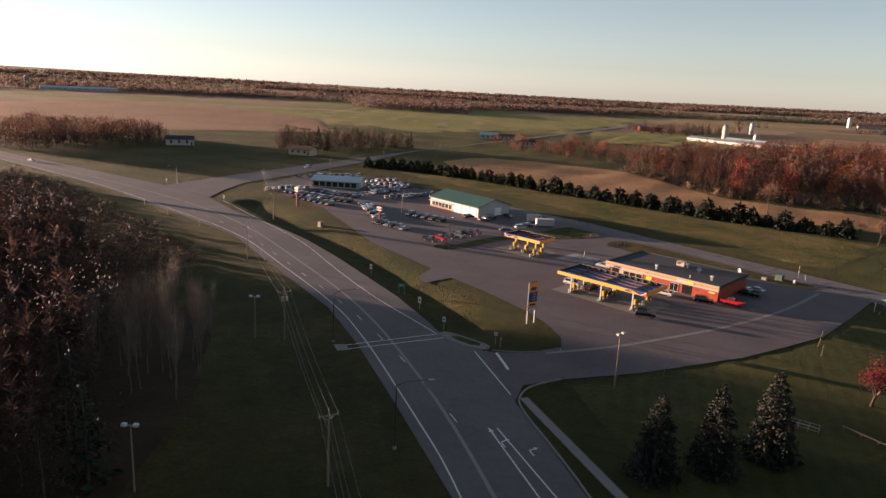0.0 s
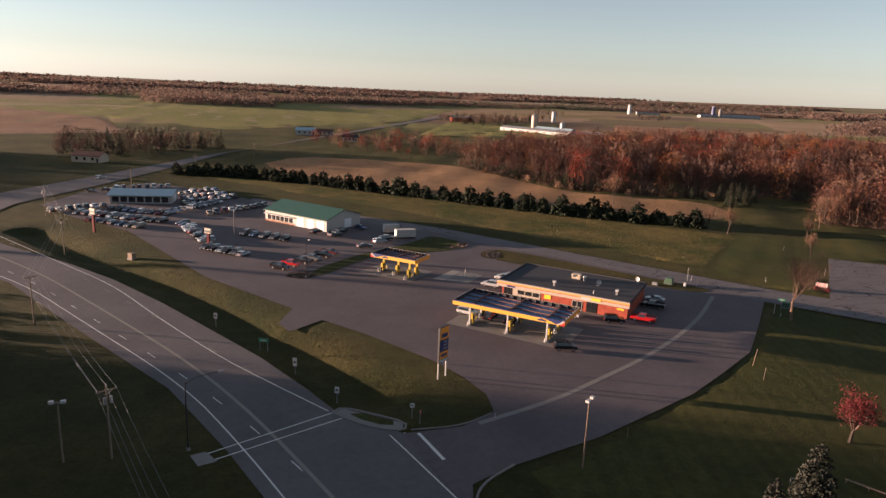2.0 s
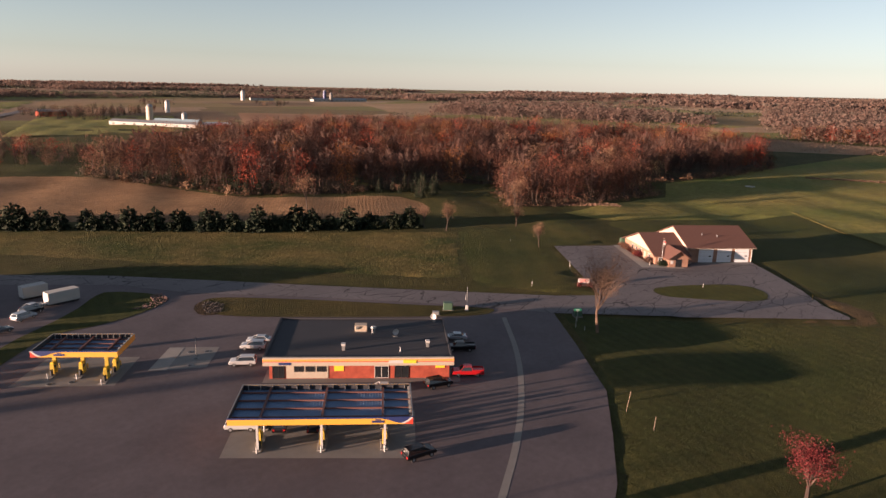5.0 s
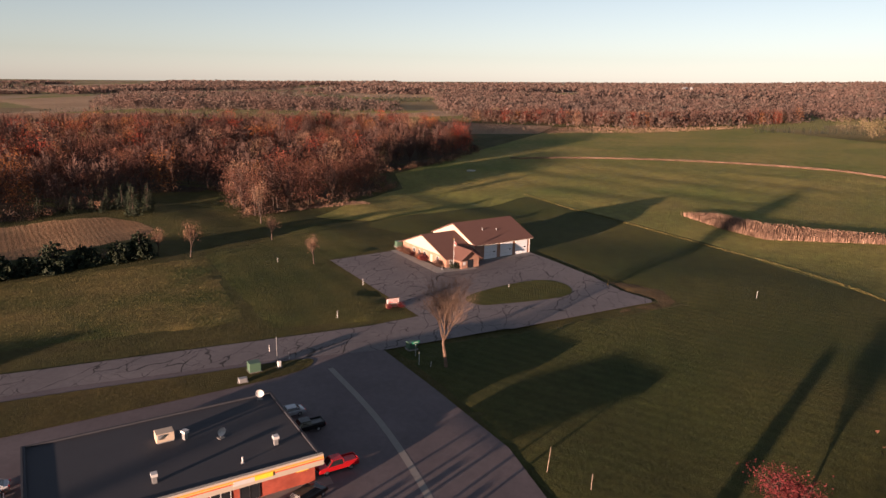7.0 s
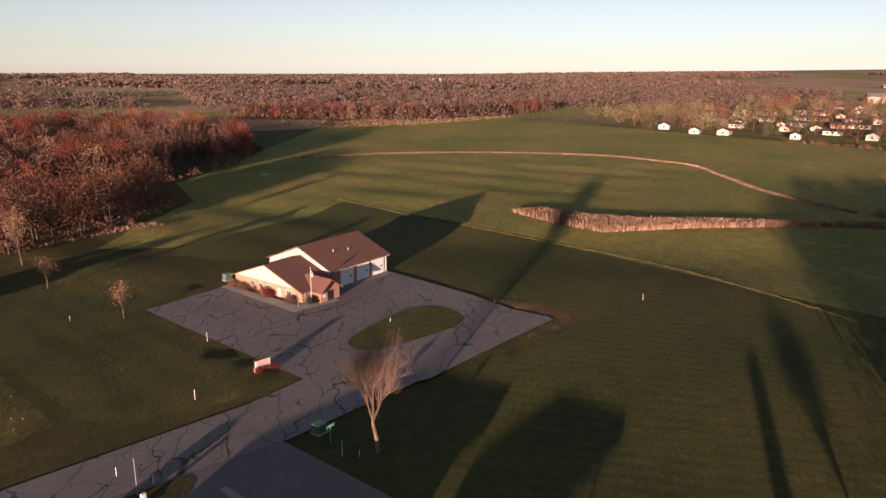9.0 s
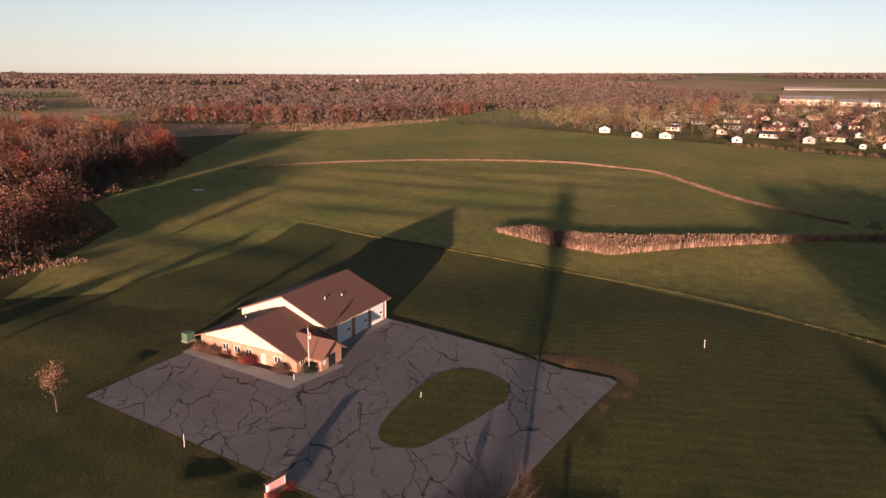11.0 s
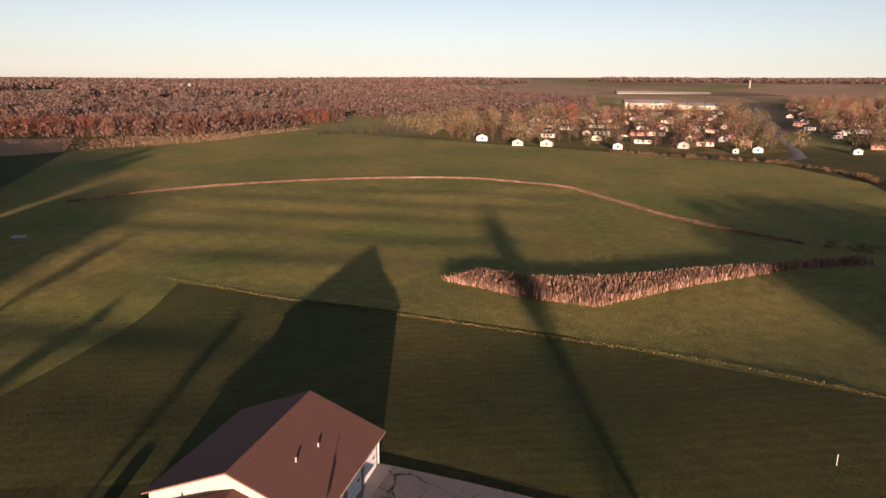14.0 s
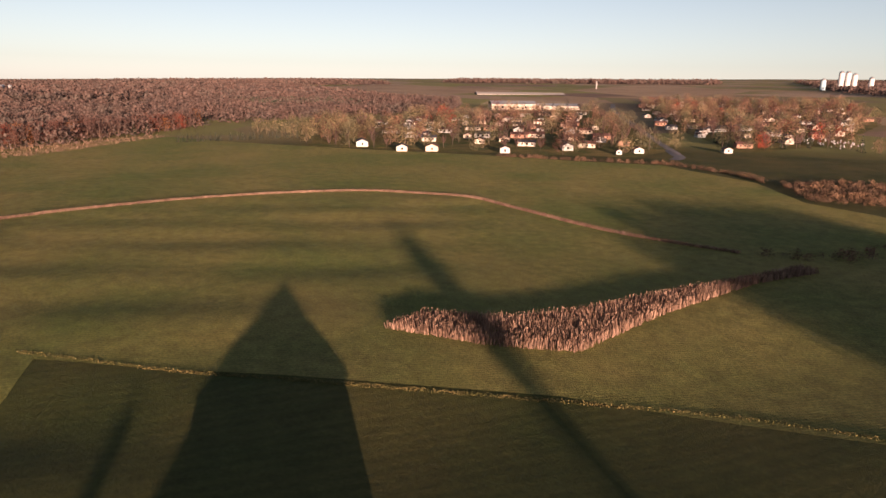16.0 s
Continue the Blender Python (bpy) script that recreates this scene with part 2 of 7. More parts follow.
def patch(name, outline, off, material, label="", category="", drape=True, step=0, smooth=0, kind="structure", parent=None, sink=True):
    """A sheet of ground cover with the given outline, lying off metres over the land (drape) or over the level."""
    from mathutils.geometry import delaunay_2d_cdt
    pts = chaikin(outline, smooth) if smooth else list(outline)
    xy = np.array(pts)
    if not step:
        step = max(5.0, float(np.ptp(xy, 0).max()) / 60)
    dense = []
    for (ax, ay), (bx, by) in zip(pts, pts[1:] + pts[:1]):
        n = max(1, int(math.hypot(bx - ax, by - ay) / step))
        dense += [(ax + (bx - ax) * k / n, ay + (by - ay) * k / n) for k in range(n)]
    (x0, y0), (x1, y1) = xy.min(0), xy.max(0)
    gx, gy = np.meshgrid(np.arange(x0, x1, step), np.arange(y0, y1, step))
    keep = inside(gx, gy, pts)
    allp = dense + list(zip(gx[keep].tolist(), gy[keep].tolist()))
    nb = len(dense)
    res = delaunay_2d_cdt([Vector(p) for p in allp], [], [list(range(nb))], 1, 1e-4)
    co = np.array([tuple(p) for p in res[0]])
    z = (land if drape else rise)(co[:, 0], co[:, 1]) + off
    if drape and sink:
        z[:nb] -= off + 0.02
    ob = mesh_object(name, np.column_stack([co, z]).tolist(), res[2], material, parent, smooth=True)
    if parent is None:
        tagged(ob, label, category or name.replace("_", " "), kind=kind)
    return ob


HW_LEFT = [(16, -60), (14, 20), (2.7, 75.4), (-7, 101.9), (-15.4, 124), (-25, 145.7), (-46, 178.5), (-66.8, 212.2), (-96.7, 241.5), (-148, 290), (-231, 352), (-420, 480), (-900, 790)]
HW_RIGHT = [(-890, 815), (-420, 502), (-236, 374), (-160, 324), (-125, 300), (-97, 277), (-80, 253), (-58, 229), (-44, 211.5), (-30.6, 191), (-19.5, 172), (-10.4, 156.3), (-3.2, 141.3), (0.3, 133), (9, 124.3), (13.1, 102.8), (17.2, 87.8), (19.9, 76.8), (29, 20), (32, -60)]
patch("highway", HW_LEFT + HW_RIGHT, 0.02, M_ROAD, "two-lane highway of worn grey asphalt with turn lanes", "road", drape=False, step=12)
patch("side_road", [(-97, 277), (-97, 296), (-95, 318), (-73, 369), (-50, 430), (-24, 507), (28, 611), (120, 790), (300, 1150), (312, 1145), (135, 800), (40, 625), (-37, 489), (-77, 402), (-106, 344), (-125, 300)], 0.1, M_ROAD, "narrow asphalt country road", "road", drape=False, step=14)
LOT = [(13.1, 103), (15, 109.5), (21, 112.3), (37.6, 117.4), (60.6, 127.6), (72, 134.5), (84.5, 142.5), (99.4, 157.6), (112, 171), (113, 172), (100, 190.8), (80.5, 216), (61, 238), (51, 256), (32, 274), (5, 303), (-25, 345), (-55, 372), (-76, 352), (-86, 316), (-70, 292), (-49, 267.6), (-22.7, 211), (-3, 183), (-6.5, 174), (-4.5, 168.6), (2.6, 174.6), (9.5, 166), (15.7, 156.6), (20.5, 149), (23.7, 141.2), (25.4, 134), (24.6, 128), (18.3, 124.4), (9, 124)]
patch("forecourt", LOT, 0.06, M_LOT, "wide parking lot of reddish worn asphalt", "pavement", drape=False)
patch("frontage_road", [(-10, 330), (34, 283), (54, 264), (72, 241.5), (86, 224), (107.4, 198), (123.6, 178.5), (140, 164), (131, 151), (112.7, 170.8), (100, 190.8), (80.5, 216), (61, 238), (51, 256), (32, 273), (-12, 322)], 0.09, M_OLDLOT, "cracked asphalt access road", "road", drape=False)
patch("station_lot", [(168.6, 208.3), (187.7, 193), (198, 158), (195.4, 155.6), (187.3, 147.6), (175.4, 136.7), (165.6, 129.6), (160.2, 122.6), (158.4, 122.2), (148.5, 132.6), (131, 150), (121, 178), (131, 169.5)], 0.11, M_OLDLOT, "cracked asphalt lot round the brick building", "pavement", drape=False)
patch("corn_field", [(-12, 436), (20, 495), (70, 480), (123, 446), (137, 366), (154, 337), (200, 316), (195, 285), (172, 272), (115, 304), (60, 345)], 0.06, M_CORN, "field of ripe tan corn", "field", smooth=1)
patch("meadow", [(20, 330), (52, 290), (88, 240), (118, 203), (162, 243), (110, 285), (60, 330), (-10, 390), (-40, 400)], 0.05, M_MEADOW, "weedy meadow of green and tan grass", "field")
patch("lawn", [(113, 170.5), (100, 156.5), (72, 133.5), (38, 116), (22, 111), (40, 40), (146, 43), (179, 60), (234, 98), (278, 142), (312, 171), (262, 236), (215, 215), (198.5, 172), (198.5, 156), (159, 116), (130, 149)], 0.05, M_LAWN, "mown lawn round the lots", "grass")
patch("crop_field", [(345, 252), (306, 234), (256, 238), (224, 240), (226, 218), (258, 195), (285, 180), (300, 174), (230, 102), (175, 66), (120, 20), (190, -90), (268, -130), (300, -135), (345, -174), (419, -193), (460, -166), (525, -132), (600, -80), (700, -20), (770, 10), (735, 130), (640, 215), (440, 240)], 0.1, M_CROP, "green winter crop field with rows", "field", step=5, sink=False)
M_MOWN = field("mown_stripes", (0.034, 0.044, 0.011), (0.070, 0.064, 0.019), rows=0.04, angle=0.78, bump=0.9)
patch("mown_strip", [(163, 245), (115.5, 197), (131.5, 171), (168, 209.5), (185, 200), (215, 235), (178, 240)], 0.07, M_MOWN, "mown grass with darker stripes", "grass")


# ---- trees ----


class Geo:
    """Collects vertices and faces for one mesh."""

    def __init__(self):
        self.v, self.f = [], []

    def add(self, verts, faces):
        k = len(self.v)
        self.v += [tuple(p) for p in verts]
        self.f += [tuple(i + k for i in f) for f in faces]

    def tube(self, pts, radii, n=4):
        k = len(self.v)
        for j, (p, r) in enumerate(zip(pts, radii)):
            d = (pts[min(j + 1, len(pts) - 1)] - pts[max(j - 1, 0)]).normalized()
            a = d.orthogonal().normalized()
            b = d.cross(a)
            for i in range(n):
                t = 2 * math.pi * i / n
                self.v.append(tuple(p + (a * math.cos(t) + b * math.sin(t)) * r))
        for j in range(len(pts) - 1):
            for i in range(n):
                i2 = (i + 1) % n
                self.f.append((k + j * n + i, k + j * n + i2, k + (j + 1) * n + i2, k + (j + 1) * n + i))

    def card(self, p, size, rnd, flat=0.0):
        a = Vector((rnd.gauss(0, 1), rnd.gauss(0, 1), rnd.gauss(0, 1) * (1 - flat))).normalized()
        b = a.orthogonal().normalized()
        c = a.cross(b)
        t = rnd.uniform(0, 6.28)
        u, w = (b * math.cos(t) + c * math.sin(t)) * size, (c * math.cos(t) - b * math.sin(t)) * size * 0.6
        k = len(self.v)
        self.v += [tuple(p - u), tuple(p + w), tuple(p + u * 1.1), tuple(p - w)]
        self.f.append((k, k + 1, k + 2, k + 3))

    def box(self, x0, y0, z0, x1, y1, z1):
        v = [(x0, y0, z0), (x1, y0, z0), (x1, y1, z0), (x0, y1, z0), (x0, y0, z1), (x1, y0, z1), (x1, y1, z1), (x0, y1, z1)]
        self.add(v, [(0, 1, 5, 4), (1, 2, 6, 5), (2, 3, 7, 6), (3, 0, 4, 7), (4, 5, 6, 7), (3, 2, 1, 0)])
        return self

    def prism(self, profile, y0, y1):
        """A profile in x and z, pushed along y."""
        n = len(profile)
        v = [(x, y0, z) for x, z in profile] + [(x, y1, z) for x, z in profile]
        f = [tuple(range(n - 1, -1, -1)), tuple(range(n, 2 * n))] + [(i, (i + 1) % n, n + (i + 1) % n, n + i) for i in range(n)]
        self.add(v, f)
        return self

    def cyl(self, x, y, z0, z1, r0, r1=None, n=10, cap=True):
        r1 = r0 if r1 is None else r1
        v = [(x + r * math.cos(2 * math.pi * i / n), y + r * math.sin(2 * math.pi * i / n), z) for r, z in ((r0, z0), (r1, z1)) for i in range(n)]
        f = [(i, (i + 1) % n, n + (i + 1) % n, n + i) for i in range(n)]
        if cap:
            f += [tuple(range(n - 1, -1, -1)), tuple(range(n, 2 * n))]
        self.add(v, f)
        return self


def part(name, geo, material, parent, label="", bevel=0.0, smooth=False):
    """One mesh object under a thing or under a part."""
    me = bpy.data.meshes.new(name)
    me.from_pydata(geo.v, [], geo.f)
    me.materials.append(material)
    if smooth:
        me.polygons.foreach_set("use_smooth", [True] * len(me.polygons))
    if bevel:
        bm = bmesh.new()
        bm.from_mesh(me)
        bmesh.ops.bevel(bm, geom=bm.edges[:], offset=bevel, segments=1, affect="EDGES")
        bm.to_mesh(me)
        bm.free()
    ob = new(name, me)
    ob.parent = parent
    if label:
        tagged(ob, label)
    return ob


def thing(name, m, label, category, group=""):
    ob = new(name)
    ob.matrix_world = m
    return tagged(ob, label, category, group)


CACHE = {}


def spawn(key, make, m):
    """The thing that make() builds, at the pose m; later ones are copies of the first."""
    if key not in CACHE:
        CACHE[key] = make()
        CACHE[key].matrix_basis = m
        return CACHE[key]
    return copy_thing(CACHE[key], m)


def at(x, y, rz=0.0, s=1.0, dz=0.0):
    return pose(x, y, float(land(x, y)) + dz, 0, 0, rz) @ Matrix.Diagonal((s, s, s, 1))


def foliage(name, stops, scale=0.07, leaf=0.4, through_light=0.0):
    """Leaves or twigs: patchy colour, each leaf a little different; thin leaves let some light through."""
    n = Nodes(name, 0.8, spec=0.15)
    col = n.ramp(n.noise(n.coords(), scale, 2, 0.5), stops)
    geo = n.add("ShaderNodeNewGeometry")
    vary = n.ramp(geo.outputs["Random Per Island"], [(0.0, (1 - leaf,) * 3), (1.0, (1 + leaf,) * 3)])
    col = n.mix(1.0, col, vary, "MULTIPLY")
    n.base(col)
    if through_light:
        glow = n.add("ShaderNodeBsdfTranslucent")
        n.link(col, glow.inputs["Color"])
        both = n.add("ShaderNodeMixShader", Fac=through_light)
        n.link(n.bsdf.outputs[0], both.inputs[1])
        n.link(glow.outputs[0], both.inputs[2])
        n.link(both.outputs[0], n.tree.nodes["Material Output"].inputs["Surface"])
    return n.mat


def autumn(name, a, b, scale=0.12):
    return foliage(name, [(0.36, a), (0.64, b)], scale, 0.35, 0.2)


M_TWIG = autumn("bare_twigs", (0.062, 0.038, 0.032), (0.090, 0.052, 0.042))
M_RUSSET = autumn("russet_leaves", (0.076, 0.034, 0.025), (0.112, 0.048, 0.031))
M_AMBER = autumn("amber_leaves", (0.145, 0.056, 0.021), (0.205, 0.084, 0.031))
M_SCARLET = autumn("scarlet_leaves", (0.140, 0.026, 0.016), (0.200, 0.042, 0.022))
M_OCHRE = autumn("ochre_leaves", (0.125, 0.096, 0.050), (0.170, 0.130, 0.068))
M_OLIVE = autumn("olive_leaves", (0.082, 0.074, 0.042), (0.118, 0.102, 0.056))
M_TANLEAF = autumn("tan_leaves", (0.130, 0.074, 0.046), (0.180, 0.105, 0.066))
M_RUST = foliage("rust_leaves", [(0.34, (0.058, 0.034, 0.027)), (0.44, (0.110, 0.046, 0.024)), (0.5, (0.064, 0.036, 0.028)), (0.56, (0.170, 0.038, 0.016)), (0.61, (0.070, 0.036, 0.027)), (0.67, (0.150, 0.078, 0.030))])
M_BROWNTWIG = foliage("brown_twigs", [(0.35, (0.036, 0.024, 0.018)), (0.65, (0.060, 0.038, 0.027))])
M_RED = foliage("red_leaves", [(0.4, (0.046, 0.008, 0.010)), (0.6, (0.078, 0.013, 0.014))])
M_NEEDLE = foliage("spruce_needles", [(0.4, (0.012, 0.018, 0.010)), (0.6, (0.024, 0.031, 0.017))], 0.2, 0.5)
M_BLUENEEDLE = foliage("blue_spruce_needles", [(0.4, (0.015, 0.018, 0.014)), (0.6, (0.030, 0.031, 0.024))], 0.3, 0.6)
M_BARK = foliage("grey_bark", [(0.4, (0.040, 0.029, 0.024)), (0.6, (0.068, 0.048, 0.038))], 0.8, 0.2)
M_PALEBARK = foliage("pale_bark", [(0.4, (0.105, 0.082, 0.064)), (0.6, (0.150, 0.118, 0.092))], 0.8, 0.2)
M_REED = foliage("dry_reeds", [(0.35, (0.115, 0.069, 0.046)), (0.65, (0.200, 0.126, 0.088))], 0.25, 0.5)
M_BRUSH = foliage("brown_brush", [(0.35, (0.070, 0.044, 0.028)), (0.65, (0.130, 0.076, 0.044))], 0.08, 0.5)


def grow(wood, ends, rnd, p, d, length, radius, level, top, forks, up, lean=(0.45, 0.95), keep=(0.55, 0.8)):
    """One limb and all that forks from it."""
    pts, radii = [p], [radius]
    n = 3 if level < 2 else 2
    for k in range(n):
        d = (d + Vector((rnd.gauss(0, 0.14), rnd.gauss(0, 0.14), up * 0.3))).normalized()
        pts.append(pts[-1] + d * (length / n))
        radii.append(radius * (1 - 0.55 * (k + 1) / n))
    if level >= top:
        a = d.orthogonal().normalized() * radius
        k = len(wood.v)
        wood.v += [tuple(p + a), tuple(p - a), tuple(pts[-1])]
        wood.f.append((k, k + 1, k + 2))
        ends.append(pts[-1])
        return
    wood.tube(pts, radii, (6, 4, 3, 3)[min(level, 3)])
    for i in range(forks[level]):
        t = rnd.uniform(0.35 if level else 0.62, 1.0)
        j = min(int(t * n), n - 1)
        q = pts[j].lerp(pts[j + 1], t * n - j)
        az = 6.28 * (i + rnd.random() * 0.7) / forks[level]
        a = d.orthogonal().normalized()
        side = a * math.cos(az) + d.cross(a) * math.sin(az)
        grow(wood, ends, rnd, q, (d + side * rnd.uniform(*lean)).normalized(), length * rnd.uniform(*keep), radii[j] * 0.55, level + 1, top, forks, up, lean, keep)


def deciduous(seed, h, forks=(7, 5, 4), leaves=350, leaf=0.45, trunk=0.38, up=0.35, spread=0.9, fluff=0.5, lean=(0.45, 0.95), keep=(0.55, 0.8)):
    rnd = random.Random(seed)
    wood, crown, ends = Geo(), Geo(), []
    grow(wood, ends, rnd, Vector((0, 0, -0.3)), Vector((0, 0, 1)), h * trunk, h * 0.018, 0, len(forks), forks, up, lean, keep)
    hi = max(e.z for e in ends)
    for g in (wood,):
        g.v = [(x * spread * h / hi, y * spread * h / hi, z * h / hi) for x, y, z in g.v]
    for _ in range(leaves):
        e = rnd.choice(ends) * (h / hi)
        crown.card(Vector((e.x * spread + rnd.gauss(0, fluff), e.y * spread + rnd.gauss(0, fluff), max(0.3, e.z + rnd.gauss(-0.3, 1) * fluff))), leaf * rnd.uniform(0.6, 1.3), rnd)
    return wood, crown


def spruce(seed, h, w, tiers=13, per=11, dense=3, taper=0.8, size=1.0):
    """A conifer of drooping whorls that shorten towards the top."""
    rnd = random.Random(seed)
    wood, crown = Geo(), Geo()
    wood.tube([Vector((0, 0, -0.3)), Vector((0, 0, h * 0.5)), Vector((0, 0, h * 0.97))], [h * 0.02, h * 0.012, 0.02], 5)
    for t in range(tiers):
        f = t / (tiers - 1)
        z = h * (0.04 + 0.93 * f)
        r = w * 0.5 * (1 - f) ** taper + 0.1
        for i in range(max(4, int(per * (1 - 0.5 * f)))):
            az = rnd.uniform(0, 6.28)
            rr = r * rnd.uniform(0.72, 1.06)
            out = Vector((math.cos(az), math.sin(az), 0))
            side = Vector((-out.y, out.x, 0)) * (0.05 * rr + 0.05)
            a, tip = Vector((0, 0, z + 0.1 * h / tiers)), out * rr + Vector((0, 0, z - 0.2 * rr + rnd.gauss(0, 0.12)))
            mid = a.lerp(tip, 0.6)
            k = len(crown.v)
            crown.v += [tuple(a), tuple(mid + side), tuple(tip), tuple(mid - side)]
            crown.f += [(k, k + 1, k + 2), (k, k + 2, k + 3)]
            for _ in range(dense):
                q = a.lerp(tip, rnd.uniform(0.4, 1.02)) + Vector((rnd.gauss(0, 0.14), rnd.gauss(0, 0.14), rnd.gauss(0, 0.12))) * (0.3 * rr + 0.3)
                crown.card(q, (0.045 * rr + 0.12) * size * rnd.uniform(0.7, 1.3), rnd)
    return wood, crown


def tree_maker(name, label, wood, crown, bark, leaf, group=""):
    def make():
        ob = thing(name, Matrix(), label, "tree", group)
        part("trunk", wood, bark, ob)
        if crown.f:
            part("crown", crown, leaf, ob)
        return ob
    return make


def leafy(seed, h, w, low=0.14, leaves=720, size=0.32, clumps=18):
    """A tree for a wood: tapered trunk, limbs to each clump of the crown, and three-cornered leaf sprays."""
    rnd = random.Random(seed)
    wood, crown = Geo(), Geo()
    wood.tube([Vector((0, 0, -0.3)), Vector((rnd.gauss(0, 0.2), rnd.gauss(0, 0.2), h * 0.45)), Vector((rnd.gauss(0, 0.4), rnd.gauss(0, 0.4), h * 0.85))], [h * 0.017, h * 0.011, 0.03], 4)
    spots = []
    for k in range(clumps):
        az, f = 2.4 * k + rnd.random(), (k + rnd.random()) / clumps
        r = 0.5 * w * math.sin(math.pi * (0.16 + 0.78 * f)) ** 0.8 * rnd.uniform(0.45, 0.95)
        c = Vector((r * math.cos(az), r * math.sin(az), h * (low + (0.96 - low) * f)))
        spots.append((c, rnd.uniform(0.75, 1.3)))
        if k % 2 == 0:
            a = Vector((0, 0, max(0.15 * h, c.z - 0.25 * h)))
            n = len(wood.v)
            e = Vector((-math.sin(az), math.cos(az), 0)) * h * 0.006
            wood.v += [tuple(a - e), tuple(a + e), tuple(c)]
            wood.f.append((n, n + 1, n + 2))
    s0 = 0.17 * w
    for _ in range(leaves):
        c, k = rnd.choice(spots)
        p = c + Vector((rnd.gauss(0, s0 * k), rnd.gauss(0, s0 * k), rnd.gauss(0, s0 * 0.75 * k)))
        a = Vector((rnd.gauss(0, 1), rnd.gauss(0, 1), rnd.gauss(0, 1))).normalized()
        b = a.orthogonal()
        z = size * rnd.uniform(0.6, 1.4)
        n = len(crown.v)
        crown.v += [tuple(p - a * z * 0.6), tuple(p + a * z * 0.6 + b * z * 0.5), tuple(p + a * z * 0.5 - b * z * 0.6)]
        crown.f.append((n, n + 1, n + 2))
    return wood, crown


def twiggy(seed, h, w, twigs=460, low=0.14, stems=5, thick=0.12):
    """A leafless tree: several stems that fan upwards into a haze of thin twigs."""
    rnd = random.Random(seed)
    wood, crown = Geo(), Geo()
    wood.tube([Vector((0, 0, -0.3)), Vector((0, 0, h * low)), Vector((0, 0, h * 0.9))], [h * 0.016, h * 0.012, 0.02], 4)
    lines = [(Vector((0, 0, h * low)), Vector((0, 0, h)))]
    for k in range(stems):
        az = 6.28 * (k + rnd.random() * 0.6) / stems
        e = Vector((math.cos(az) * w * 0.36, math.sin(az) * w * 0.36, h * rnd.uniform(0.7, 0.95)))
        a = Vector((0, 0, h * low * rnd.uniform(0.8, 1.5)))
        wood.tube([a, a.lerp(e, 0.5) + Vector((e.x * 0.12, e.y * 0.12, 0)), e], [h * 0.007, h * 0.005, 0.02], 3)
        lines.append((a, e))
    for _ in range(twigs):
        a, e = rnd.choice(lines)
        p = a.lerp(e, rnd.uniform(0.25, 1.0))
        d = Vector((rnd.gauss(0, 0.7), rnd.gauss(0, 0.7), rnd.uniform(0.2, 1.3))).normalized() * rnd.uniform(0.06, 0.15) * h
        q = d.orthogonal().normalized() * thick * rnd.uniform(0.6, 1.5)
        n = len(crown.v)
        crown.v += [tuple(p - q), tuple(p + q), tuple(p + d)]
        crown.f.append((n, n + 1, n + 2))
    return wood, crown


def grove(name, label, spots, kinds, seed, bark=None, category="trees"):
    """Many trees in one mesh: each spot takes one of the kinds (tree, material, share), turned and scaled."""
    rnd = random.Random(seed)
    mats = []
    for _, mat, _ in kinds:
        if mat not in mats:
            mats.append(mat)
    arrays = []
    for (wood, crown), mat, _ in kinds:
        nw = len(wood.v)
        tri, own = [], []
        for q, o in [(q, len(mats)) for q in wood.f] + [([i + nw for i in q], mats.index(mat)) for q in crown.f]:
            for k in range(1, len(q) - 1):
                tri.append((q[0], q[k], q[k + 1]))
                own.append(o)
        arrays.append((np.array(wood.v + crown.v), np.array(tri), np.array(own)))
    shares = [k[2] for k in kinds]
    vs, fs, mi, base = [], [], [], 0
    for x, y, s in spots:
        v, f, m = rnd.choices(arrays, shares)[0]
        a = rnd.uniform(0, 6.28)
        c, sn = math.cos(a), math.sin(a)
        w = s * rnd.uniform(0.85, 1.2)
        vs.append(np.column_stack([(v[:, 0] * c - v[:, 1] * sn) * w + x, (v[:, 0] * sn + v[:, 1] * c) * w + y, v[:, 2] * s + float(land(x, y))]))
        fs.append(f + base)
        mi.append(m)
        base += len(v)
    v, f = np.concatenate(vs), np.concatenate(fs)
    me = bpy.data.meshes.new(name)
    me.vertices.add(len(v))
    me.vertices.foreach_set("co", v.astype(np.float32).ravel())
    me.loops.add(len(f) * 3)
    me.loops.foreach_set("vertex_index", f.astype(np.int32).ravel())
    me.polygons.add(len(f))
    me.polygons.foreach_set("loop_start", np.arange(0, len(f) * 3, 3, dtype=np.int32))
    for m in mats + [bark or M_BARK]:
        me.materials.append(m)
    me.polygons.foreach_set("material_index", np.concatenate(mi).astype(np.int32))
    me.update(calc_edges=True)
    return tagged(new(name, me), label, category, kind="stuff")


def scatter(poly, spacing, seed, lo=0.8, hi=1.2, edge=0.35):
    rng = np.random.default_rng(seed)
    xs, ys = [p[0] for p in poly], [p[1] for p in poly]
    gx, gy = np.meshgrid(np.arange(min(xs), max(xs), spacing), np.arange(min(ys), max(ys), spacing))
    gx = gx + rng.uniform(-edge, edge, gx.shape) * spacing * 1.3
    gy = gy + rng.uniform(-edge, edge, gy.shape) * spacing * 1.3
    keep = inside(gx, gy, poly)
    return list(zip(gx[keep].tolist(), gy[keep].tolist(), rng.uniform(lo, hi, int(keep.sum())).tolist()))


